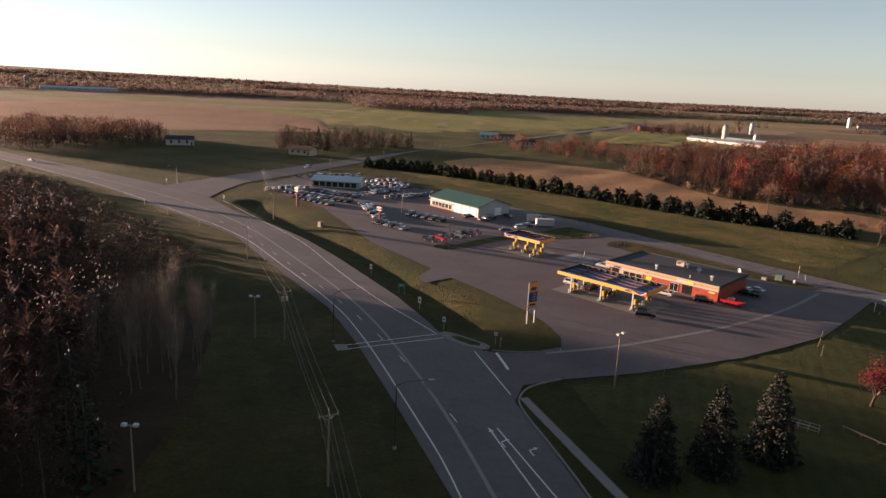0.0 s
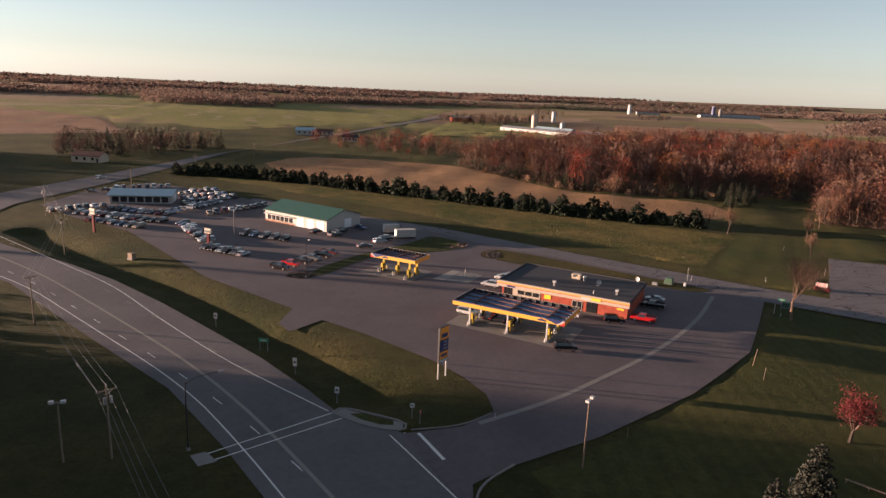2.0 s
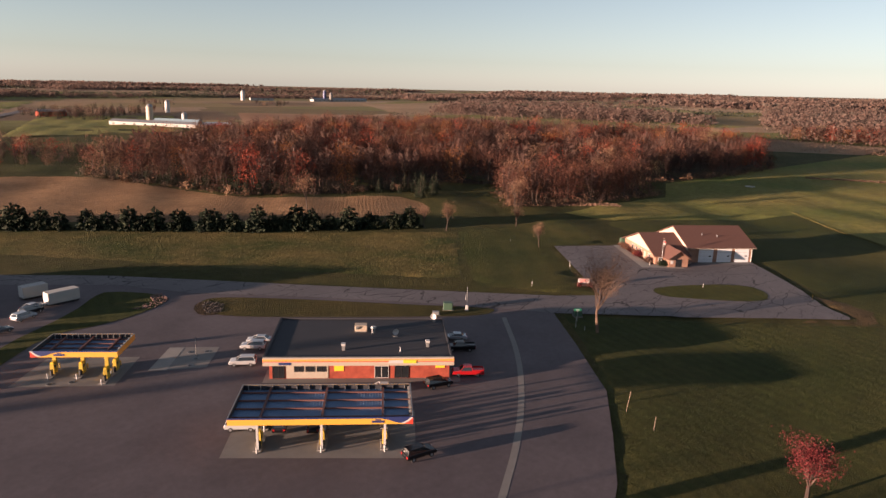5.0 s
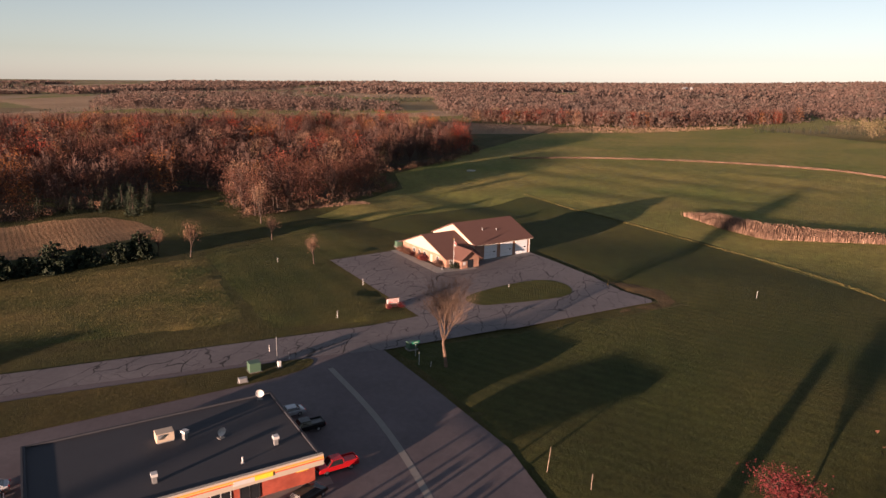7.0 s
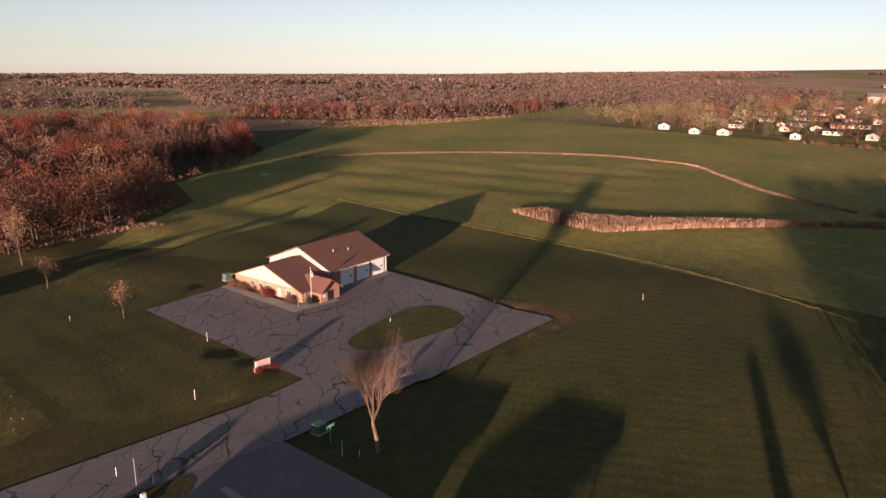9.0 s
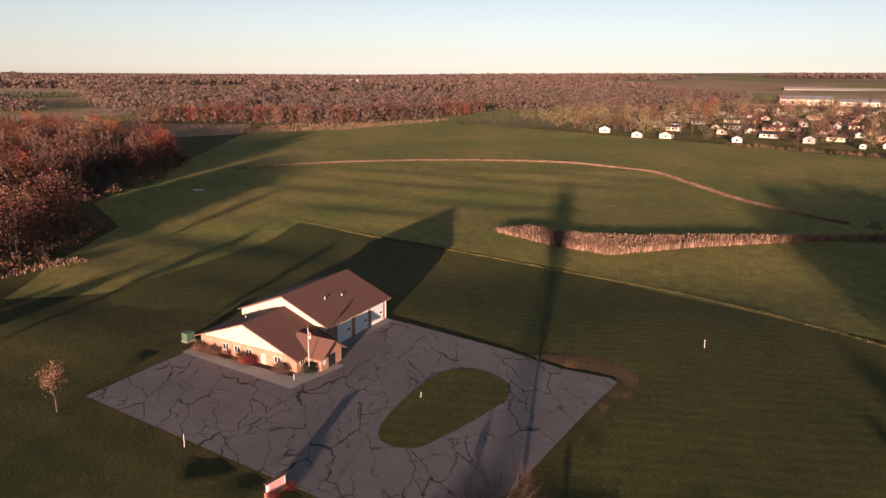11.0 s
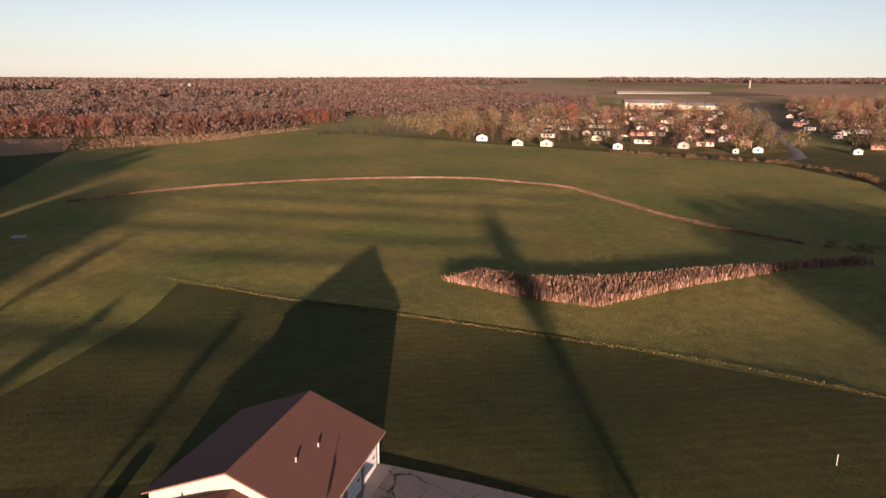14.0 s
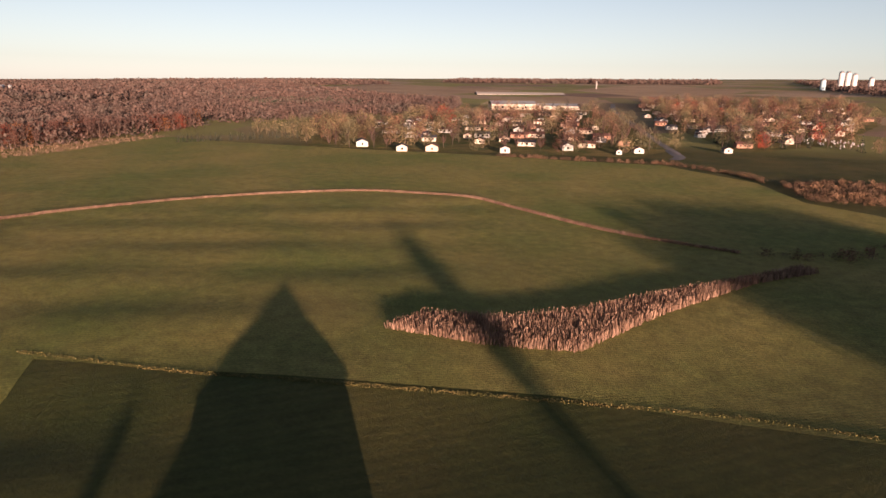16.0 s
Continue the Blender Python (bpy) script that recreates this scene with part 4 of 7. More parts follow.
def px_box(*a):
    return Geo().box(*a)


def gable_x(geo, x0, x1, y0, y1, ze, zr, over, thick=0.22):
    """A pitched roof with its ridge along x, as two slabs."""
    ym = (y0 + y1) / 2
    k = (zr - ze) / (ym - y0)
    for s, ya in ((1, y0 - over), (-1, y1 + over)):
        za = ze - k * over
        v = [(x, y, z) for x in (x0, x1) for y, z in ((ya, za), (ym, zr), (ym, zr + thick), (ya, za + thick))]
        f = [(0, 1, 2, 3), (7, 6, 5, 4), (0, 4, 5, 1), (2, 6, 7, 3), (3, 7, 4, 0), (1, 5, 6, 2)]
        geo.add(v, f)
    return geo


def gable_y(geo, x0, x1, y0, y1, ze, zr, over, thick=0.22):
    g = gable_x(Geo(), y0, y1, x0, x1, ze, zr, over, thick)
    geo.add([(y, x, z) for x, y, z in g.v], [f[::-1] for f in g.f])
    return geo


def window(parent, x0, y0, z0, x1, y1, z1, frame_mat=None, name="window"):
    """A framed window lying in a wall: pane set back in four bars."""
    frame_mat = frame_mat or M_WHITE
    g = Geo()
    b = 0.09
    if abs(x1 - x0) > abs(y1 - y0):
        g.box(x0, y0, z0, x1, y1, z0 + b).box(x0, y0, z1 - b, x1, y1, z1).box(x0, y0, z0, x0 + b, y1, z1).box(x1 - b, y0, z0, x1, y1, z1)
        g.box((x0 + x1) / 2 - b / 2, y0, z0, (x0 + x1) / 2 + b / 2, y1, z1)
        p = px_box(x0 + b, y0 + 0.03, z0 + b, x1 - b, y1, z1 - b)
    else:
        g.box(x0, y0, z0, x1, y1, z0 + b).box(x0, y0, z1 - b, x1, y1, z1).box(x0, y0, z0, x1, y0 + b, z1).box(x0, y1 - b, z0, x1, y1, z1)
        g.box(x0, (y0 + y1) / 2 - b / 2, z0, x1, (y0 + y1) / 2 + b / 2, z1)
        p = px_box(x0 + 0.03, y0 + b, z0 + b, x1, y1 - b, z1 - b)
    w = part(name, g, frame_mat, parent)
    part("pane", p, M_GLASS, w)
    return w


# ---- fire hall ----
def fire_hall():
    ob = thing("fire_hall", pose(171.6, 175.5, 0.1, 0, 0, -40), "brick fire hall with brown shingle roof and white garage doors", "building")
    w = Geo().box(0, 0, 0, 11, 22.6, 2.9)
    part("office_wall", w, M_BRICK, ob)
    g = Geo()
    g.add([(x, y, z) for x in (0.02, 0.3) for y, z in ((0, 2.9), (22.6, 2.9), (11.3, 6.85))], [(0, 2, 1), (3, 4, 5), (0, 1, 4, 3), (1, 2, 5, 4), (2, 0, 3, 5)])
    part("gable", g, M_CREAM, ob, "cream siding gable")
    part("office_roof", gable_x(Geo(), -0.9, 10.6, 0, 22.6, 2.75, 6.9, 0.9), M_SHINGLE, ob)
    part("garage_wall", Geo().box(10.6, 1.8, 0, 31, 22.4, 4.7), M_BRICK, ob)
    for x in (10.5, 30.75):
        g = Geo()
        g.add([(a, y, z) for a in (x, x + 0.3) for y, z in ((1.8, 4.6), (22.4, 4.6), (12.1, 8.75))], [(0, 2, 1), (3, 4, 5), (0, 1, 4, 3), (1, 2, 5, 4), (2, 0, 3, 5)])
        g.box(x, 1.8, 3.2, x + 0.28, 22.4, 4.6)
        part("gable", g, M_CREAM, ob, "cream siding gable")
    part("garage_roof", gable_x(Geo(), 10.2, 31.9, 1.8, 22.4, 4.7, 8.9, 0.8), M_SHINGLE, ob)
    for x0 in (14.2, 20.0, 25.6):
        d = part("garage_door", px_box(x0, 1.72, 0.05, x0 + 4.5, 1.86, 4.1), M_DOORWHITE, ob, "white sectional garage door")
        for k in (1, 2, 3):
            part("panel_joint", px_box(x0, 1.70, k * 1.01, x0 + 4.5, 1.73, k * 1.01 + 0.03), M_GREYMETAL, d)
        part("door_window", px_box(x0 + 3.2, 1.695, 1.75, x0 + 3.9, 1.73, 2.1), M_GLASS, d)
    part("fascia", px_box(11, 1.0, 4.25, 31.9, 1.12, 4.55), M_CREAM, ob)
    part("porch_wall", Geo().box(2.6, -3.3, 0, 8.4, 0, 2.85), M_BRICK, ob)
    part("porch_roof", gable_y(Geo(), 2.6, 8.4, -4.1, 4.2, 2.7, 4.7, 0.7), M_SHINGLE, ob)
    g = Geo()
    g.add([(x, y, z) for y in (-3.3, -3.1) for x, z in ((2.6, 2.85), (8.4, 2.85), (5.5, 4.6))], [(0, 1, 2), (3, 5, 4), (0, 3, 4, 1), (1, 4, 5, 2), (2, 5, 3, 0)])
    part("gable", g, M_BRICK, ob)
    part("entrance_door", px_box(4.6, -3.37, 0.05, 6.4, -3.2, 2.3), M_GLASS, ob, "dark glass entrance door")
    part("notice_board", px_box(3.1, -3.36, 1.0, 3.9, -3.28, 1.9), M_WHITE, ob)
    for y in (16.4, 13.6, 10.8, 4.2):
        window(ob, -0.06, y - 0.7, 0.95, 0.05, y + 0.7, 2.2)
    window(ob, 0.9, -0.06, 0.95, 2.1, 0.05, 2.2)
    part("side_door", px_box(-0.06, 6.9, 0.05, 0.06, 7.9, 2.1), M_CREAM, ob, "cream side door")
    for x, y, z, h in ((17.5, 7.2, 6.7, 1.0), (22.0, 6.4, 6.3, 1.0), (5.5, 16.5, 5.0, 0.8)):
        part("vent_pipe", Geo().cyl(x, y, z, z + h, 0.14, n=8), M_GREYMETAL, ob)
    part("downspout", px_box(30.9, 1.62, 0, 31.05, 1.78, 4.4), M_WHITE, ob)


fire_hall()
patch("station_walk", [(186.6, 194.5), (184.6, 196.2), (165.6, 176.6), (173.2, 167.2), (178.5, 171.5), (177, 174), (172, 176)], 0.13, M_WALK, "concrete walk round the fire hall", "pavement", drape=False)
patch("station_apron", [(181.8, 167.2), (195, 155.4), (196.4, 157), (183.4, 168.8)], 0.135, M_CONC, "concrete apron at the garage doors", "pavement", drape=False)
patch("planting_bed", [(184.8, 193.4), (170, 176), (172.4, 175.6), (187, 192.6)], 0.16, M_SCRUB, "mulched planting bed along the wall", "ground", drape=False)


def shrub_maker(name, label, mat, seed, h=1.1, leaves=260):
    w, c = leafy(seed, h, h * 1.15, 0.05, leaves * 3, 0.085, 18)
    c.v = [(x, y, max(0.03, z)) for x, y, z in c.v]

    def make():
        ob = thing(name, Matrix(), label, "shrub", "shrubs round the fire hall")
        part("twigs", w, M_BARK, ob)
        part("leaves", c, mat, ob)
        return ob
    return make


for i, (u, v, kind) in enumerate([(-1.1, 20.8, 0), (-1.1, 18.8, 0), (-1.0, 17.6, 2), (-1.1, 15.3, 1), (-1.1, 12.4, 0), (-1.2, 11.2, 2), (-1.1, 9.8, 1), (-1.1, 9.0, 1), (-1.1, 3.0, 0), (-1.1, 1.8, 2), (0.8, -1.6, 3), (1.8, -2.2, 3), (1.6, -1.2, 3), (2.0, -0.9, 1), (-1.2, 22.0, 0)]):
    x, y = 171.6 + 0.766 * u + 0.643 * v, 175.5 - 0.643 * u + 0.766 * v
    mk = [("shrub", "brown autumn shrub in a mulched bed", M_RUST, 91), ("red_shrub", "bright red shrub in a mulched bed", M_RED, 92), ("shrub", "small rust coloured shrub by the wall", M_RUST, 93), ("evergreen_shrub", "dark green clipped evergreen shrub", M_NEEDLE, 94)][kind]
    spawn("shrub%d" % kind, shrub_maker(*mk), pose(x, y, 0.14, 0, 0, i * 40) @ Matrix.Diagonal((1.25, 1.25, 1.15, 1)))


def flagpole():
    ob = thing("flagpole", pose(171.2, 173.4, 0.1, 0, 0, -40), "white flagpole with a hanging flag", "flagpole")
    part("pole", Geo().cyl(0, 0, 0, 8.2, 0.07, 0.04, 8), M_WHITE, ob)
    part("finial", Geo().cyl(0, 0, 8.2, 8.4, 0.1, 0.02, 8), M_YELLOW, ob)
    g = Geo()
    n = 8
    for i in range(n + 1):
        x = 0.05 + i * 0.08
        g.v += [(x, 0.1 * math.sin(i * 1.4), 7.7 - 0.08 * i), (x * 0.7, 0.12 * math.sin(i * 1.2 + 1), 6.4 - 0.04 * i)]
    g.f = [(2 * i, 2 * i + 2, 2 * i + 3, 2 * i + 1) for i in range(n)]
    part("flag", g, M_WHITE, ob, "limp white and red flag")
    g2 = Geo()
    g2.add([(x, y - 0.02, z * 0.5 + 3.6) for x, y, z in g.v], g.f)
    part("flag_stripe", g2, M_REDPAINT, ob)


flagpole()


def hall_sign():
    ob = thing("monument_sign", pose(136.5, 178.2, 0.1, 0, 0, -48), "white name board on a brick base with red shrubs", "sign")
    part("base", px_box(-1.6, -0.3, -0.3, 1.6, 0.3, 0.7), M_BRICK, ob)
    b = part("board", px_box(-1.4, -0.18, 0.7, 1.4, 0.18, 1.9), M_WHITE, ob)
    for z in (1.0, 1.3, 1.58):
        part("lettering", px_box(-1.1, -0.2, z, 1.1, -0.175, z + 0.12), M_REDPAINT, b)
    part("cap", px_box(-1.6, -0.25, 1.9, 1.6, 0.25, 2.02), M_SHINGLE, ob)


hall_sign()
for i, (x, y) in enumerate([(135.2, 178.6), (137.0, 176.6), (138.2, 177.8)]):
    spawn("shrub1", None, pose(x, y, 0, 0, 0, i * 70) @ Matrix.Diagonal((0.9, 0.9, 0.8, 1)))


# ---- store ----
def store():
    ob = thing("store", pose(45.6, 184.4, 0.08, 0, 0, -43), "flat roofed red brick store with striped cream fascia", "building")
    W, D = 31.4, 20.2
    part("wall", Geo().box(0.6, 1.6, 0, W - 0.4, D, 3.9), M_REDBRICK, ob)
    part("roof", px_box(0.2, 0.7, 3.9, W - 0.2, D - 0.1, 4.12), M_MEMBRANE, ob)
    par = Geo().box(0, D - 0.3, 3.6, W, D, 4.35).box(0, 0.5, 3.6, 0.3, D - 0.3, 4.35).box(W - 0.3, 0.5, 3.6, W, D - 0.3, 4.35)
    part("parapet", par, M_MEMBRANE, ob)
    f = part("fascia", px_box(-0.2, 0, 3.0, W + 0.2, 0.5, 4.42), M_CREAM, ob, "cream metal fascia")
    part("stripe", px_box(-0.2, -0.02, 3.95, W + 0.2, 0.0, 4.15), M_ORANGE, f)
    part("stripe", px_box(-0.2, -0.02, 3.68, W + 0.2, 0.0, 3.8), M_REDPAINT, f)
    part("stripe", px_box(-0.2, -0.02, 3.8, W + 0.2, 0.0, 3.88), M_YELLOW, f)
    part("fascia_end", px_box(-0.22, 0.5, 3.0, 0.0, D, 4.38), M_MEMBRANE, ob)
    part("lettering", px_box(2.4, -0.05, 3.15, 4.4, -0.02, 3.6), M_NAVY, f)
    part("sign_panel", Geo().box(20.6, -0.1, 3.45, 23.0, -0.02, 4.0), M_WHITE, f, "white lettered sign")
    part("sign_panel", Geo().box(23.0, -0.1, 3.45, 25.2, -0.02, 4.0), M_POSTER, f, "yellow lettered sign")
    part("cream_panel", px_box(3.4, 1.52, 0.1, 10.4, 1.62, 2.9), M_CREAM, ob)
    for x in (4.7, 6.6, 8.5):
        window(ob, x, 1.46, 1.3, x + 1.55, 1.53, 2.3, M_DARK)
    window(ob, 1.1, 1.5, 0.1, 3.1, 1.62, 2.6, M_DARK, "door")
    window(ob, 18.2, 1.5, 0.1, 20.6, 1.62, 2.3, M_WHITE, "door")
    window(ob, 21.6, 1.5, 0.1, 24.0, 1.62, 2.6, M_DARK, "door")
    part("poster", px_box(11.4, 1.54, 1.4, 13.0, 1.6, 2.4), M_POSTER, ob, "yellow poster")
    part("poster", px_box(28.6, 1.54, 1.9, 30.2, 1.6, 2.3), M_POSTER, ob, "yellow poster")
    part("trim", px_box(0.6, 1.55, 2.9, W - 0.4, 1.62, 3.0), M_WHITE, ob)

    def roof_thing(name, label, x, y, build, deg=0.0):
        o = thing(name, pose(45.6, 184.4, 0.08, 0, 0, -43) @ pose(x, y, 4.12, 0, 0, deg), label, "roof unit")
        build(o)

    def ac(o):
        part("casing", px_box(-1.1, -0.8, 0.15, 1.1, 0.8, 1.3), M_TANMETAL, o, bevel=0.04)
        part("curb", px_box(-1.0, -0.7, 0, 1.0, 0.7, 0.15), M_GREYMETAL, o)
        part("hood", Geo().prism([(-0.9, 0.6), (-0.9, 1.2), (-0.2, 1.2)], -1.05, -0.8), M_GREYMETAL, o)

    def vent(o):
        part("duct", px_box(-0.25, -0.25, 0, 0.25, 0.25, 0.9), M_GREYMETAL, o)
        part("cowl", px_box(-0.35, -0.45, 0.9, 0.35, 0.35, 1.25), M_WHITE, o)

    def dish(o):
        g = Geo()
        for r, d in ((0.02, 0.0), (0.3, 0.06), (0.6, 0.25)):
            g.v += [(r * math.cos(a * 0.5236), -0.25 - d + 0.2, 1.0 + r * math.sin(a * 0.5236)) for a in range(12)]
        g.f = [(k * 12 + i, k * 12 + (i + 1) % 12, k * 12 + 12 + (i + 1) % 12, k * 12 + 12 + i) for k in (0, 1) for i in range(12)]
        part("reflector", g, M_WHITE, o)
        part("mast", Geo().cyl(0, 0, 0, 1.0, 0.05, n=6), M_GREYMETAL, o)
        part("foot", px_box(-0.4, -0.4, 0, 0.4, 0.4, 0.08), M_CONC, o)

    def pipe(o):
        part("pipe", Geo().cyl(0, 0, 0, 0.8, 0.1, n=8), M_WHITE, o)
        part("flashing", Geo().cyl(0, 0, 0, 0.1, 0.25, 0.12, 8), M_GREYMETAL, o)
    roof_thing("air_conditioner", "tan rooftop air conditioner", 15.5, 13.6, ac)
    roof_thing("roof_duct", "small white roof duct", 17.8, 12.6, vent, 30)
    roof_thing("roof_duct", "grey and white exhaust vent", 12.8, 4.2, vent)
    roof_thing("satellite_dish", "white satellite dish on a roof mast", 21.8, 10.6, dish, 20)
    roof_thing("satellite_dish", "white satellite dish at the roof corner", 29.4, 19.0, dish, -20)
    roof_thing("roof_duct", "small grey roof vent", 27.4, 5.6, vent)
    roof_thing("roof_pipe", "short white roof pipe", 22.6, 3.4, pipe)


store()


# ---- canopies and pumps ----
def pump_island(name, m, label, column=4.2, clad=None):
    ob = thing(name, m, label, "fuel pump", "fuel pumps")
    part("island", px_box(-0.6, -1.9, 0, 0.6, 1.9, 0.18), M_CONC, ob, bevel=0.05)
    p = part("dispenser", px_box(-0.32, -0.45, 0.18, 0.32, 0.45, 2.0), M_PUMP, ob, "yellow pump cabinet", bevel=0.04)
    part("screen", px_box(-0.34, -0.3, 1.25, 0.34, 0.3, 1.7), M_DARK, p)
    part("topper", px_box(-0.2, -0.45, 2.0, 0.2, 0.45, 2.25), M_POSTER, p)
    for sx in (-0.5, 0.5):
        h = Geo()
        h.tube([Vector((sx, 0.3, 1.9)), Vector((sx * 1.4, 0.4, 0.9)), Vector((sx * 1.1, 0.2, 0.5)), Vector((sx, 0.1, 1.1))], [0.03] * 4, 5)
        part("hose", h, M_RUBBER, p)
    if clad:
        part("column", px_box(-0.3, 0.5, 0.18, 0.3, 0.95, column), clad, ob, "yellow clad column", bevel=0.03)
    else:
        part("column", px_box(-0.16, -1.5, 0.18, 0.16, -1.18, column), M_WHITE, ob, "white steel column")
    part("bollard", Geo().cyl(0, -2.15, 0, 1.0, 0.12, n=8), M_WHITE, ob)
    part("bollard", Geo().cyl(0, 2.15, 0, 1.0, 0.12, n=8), M_PUMP, ob)
    part("trash_bin", Geo().cyl(0.1, -0.9, 0.18, 1.1, 0.25, 0.28, 8), M_DARK, ob)
    return ob


def canopy(m, L, D, z0, z1, label, swoosh_right, bays):
    ob = thing("canopy", m, label, "canopy")
    t = 0.14
    fas = [part("fascia", px_box(0, 0, z0, L, t, z1), M_YELLOW, ob, "yellow fascia"), part("fascia", px_box(0, D - t, z0, L, D, z1), M_YELLOW, ob, "yellow fascia"),
           part("fascia", px_box(0, t, z0, t, D - t, z1), M_ORANGE, ob, "orange fascia"), part("fascia", px_box(L - t, t, z0, L, D - t, z1), M_ORANGE, ob, "orange fascia")]
    part("edge_strip", Geo().box(-0.02, -0.02, z1 - 0.16, L + 0.02, t, z1 + 0.03), M_NAVY, fas[0])
    part("edge_strip", Geo().box(-0.02, t, z1 - 0.02, t, D, z1 + 0.03), M_GREYMETAL, fas[2])
    part("edge_strip", Geo().box(L - t, t, z1 - 0.02, L + 0.02, D, z1 + 0.03), M_GREYMETAL, fas[3])
    part("edge_strip", Geo().box(t, D - t, z1 - 0.02, L - t, D + 0.02, z1 + 0.03), M_GREYMETAL, fas[1])
    lin = Geo().box(t, t, z0 + 0.1, L - t, t + 0.05, z1 - 0.03).box(t, D - t - 0.05, z0 + 0.1, L - t, D - t, z1 - 0.03).box(t, t + 0.05, z0 + 0.1, t + 0.05, D - t - 0.05, z1 - 0.03).box(L - t - 0.05, t + 0.05, z0 + 0.1, L - t, D - t - 0.05, z1 - 0.03)
    part("liner", lin, M_MEMBRANE, ob, "dark inner lining")
    h = z1 - z0

    def flat(name, pts, mat, y):
        g = Geo()
        xs = [(L - x if swoosh_right else x) for x, z in pts]
        g.add([(x, y, z0 + z * h) for x, (_, z) in zip(xs, pts)], [tuple(range(len(pts)))])
        part(name, g, mat, fas[0])
    flat("swoosh", [(0.0, 0.0), (1.2, 0.05), (0.7, 0.3), (0.3, 0.65), (0.0, 0.95)], M_REDPAINT, -0.03)
    flat("swoosh", [(0.0, 0.95), (0.3, 0.65), (0.7, 0.3), (1.2, 0.1), (1.7, 0.12), (1.0, 0.45), (0.55, 0.8), (0.4, 1.0), (0, 1)], M_WHITE, -0.034)
    flat("swoosh", [(0.4, 1.0), (0.55, 0.8), (1.0, 0.45), (1.7, 0.16), (2.4, 0.3), (3.2, 0.6), (4.2, 0.84), (4.6, 1.0)], M_NAVY, -0.038)
    a, b = (L - 5.6, L - 3.9) if swoosh_right else (3.6, 5.3)
    part("lettering", Geo().box(a, -0.05, z0 + 0.22 * h, b, -0.02, z0 + 0.55 * h), M_NAVY, fas[0])
    part("lettering", Geo().box(a + 0.5, -0.05, z0 + 0.6 * h, b - 0.5, -0.02, z0 + 0.75 * h), M_NAVY, fas[0])
    part("deck", px_box(t, t, z0 + 0.05, L - t, D - t, z0 + 0.2), M_DECK, ob, "blue grey corrugated deck")
    ribs = Geo()
    k = int(L / 0.42)
    for i in range(k):
        x = t + 0.2 + i * (L - 0.6) / k
        ribs.box(x, t + 0.05, z0 + 0.2, x + 0.12, D - t - 0.05, z0 + 0.27)
    part("deck_ribs", ribs, M_DECK, ob)
    for i in range(bays):
        x = L * (i + 0.5) / bays
        part("main_beam", Geo().box(x - 0.14, t, z0 + 0.3, x + 0.14, D - t, z0 + 0.62), M_RUSTSTEEL, ob, "rusty steel beam")
    for i in range(4):
        y = D * (i + 0.6) / 4.2
        part("purlin", Geo().box(t, y - 0.09, z0 + 0.28, L - t, y + 0.09, z0 + 0.5), M_RUSTSTEEL, ob, "rusty steel purlin")
    for i in range(14):
        x = L * (i + 0.5) / 14
        part("brace", Geo().box(x - 0.03, D - t - 0.35, z0 + 0.25, x + 0.03, D - t, z1 - 0.06), M_GREYMETAL, ob)
    for i in range(7):
        y = D * (i + 0.5) / 7
        part("brace", Geo().box(L - t - 0.35, y - 0.03, z0 + 0.25, L - t, y + 0.03, z1 - 0.06), M_GREYMETAL, ob)
    part("soffit_light", Geo().box(L * 0.3, D * 0.45, z0 - 0.02, L * 0.34, D * 0.55, z0 + 0.06), M_WHITE, ob)
    return ob


C1 = pose(29.5, 168.5, 0.08, 0, 0, -43)
canopy(C1, 24.7, 10.6, 4.25, 5.25, "large open topped pump canopy with yellow fascia", True, 3)
for x in (3.7, 12.3, 20.9):
    for y in (2.4, 8.4):
        spawn("pumps", lambda: pump_island("fuel_pump", Matrix(), "yellow fuel pump on a concrete island"), C1 @ pose(x, y, 0))
C2 = pose(19.1, 210.4, 0.08, 0, 0, -43)
canopy(C2, 13.6, 8.0, 4.3, 5.35, "small open topped pump canopy with orange fascia", False, 3)
for x, y in ((1.8, 3.2), (6.4, 3.2), (11.4, 4.4), (11.2, 0.9)):
    spawn("clad_pumps", lambda: pump_island("fuel_pump", Matrix(), "tall yellow fuel pump under the small canopy", clad=M_PUMP), C2 @ pose(x, y, 0))


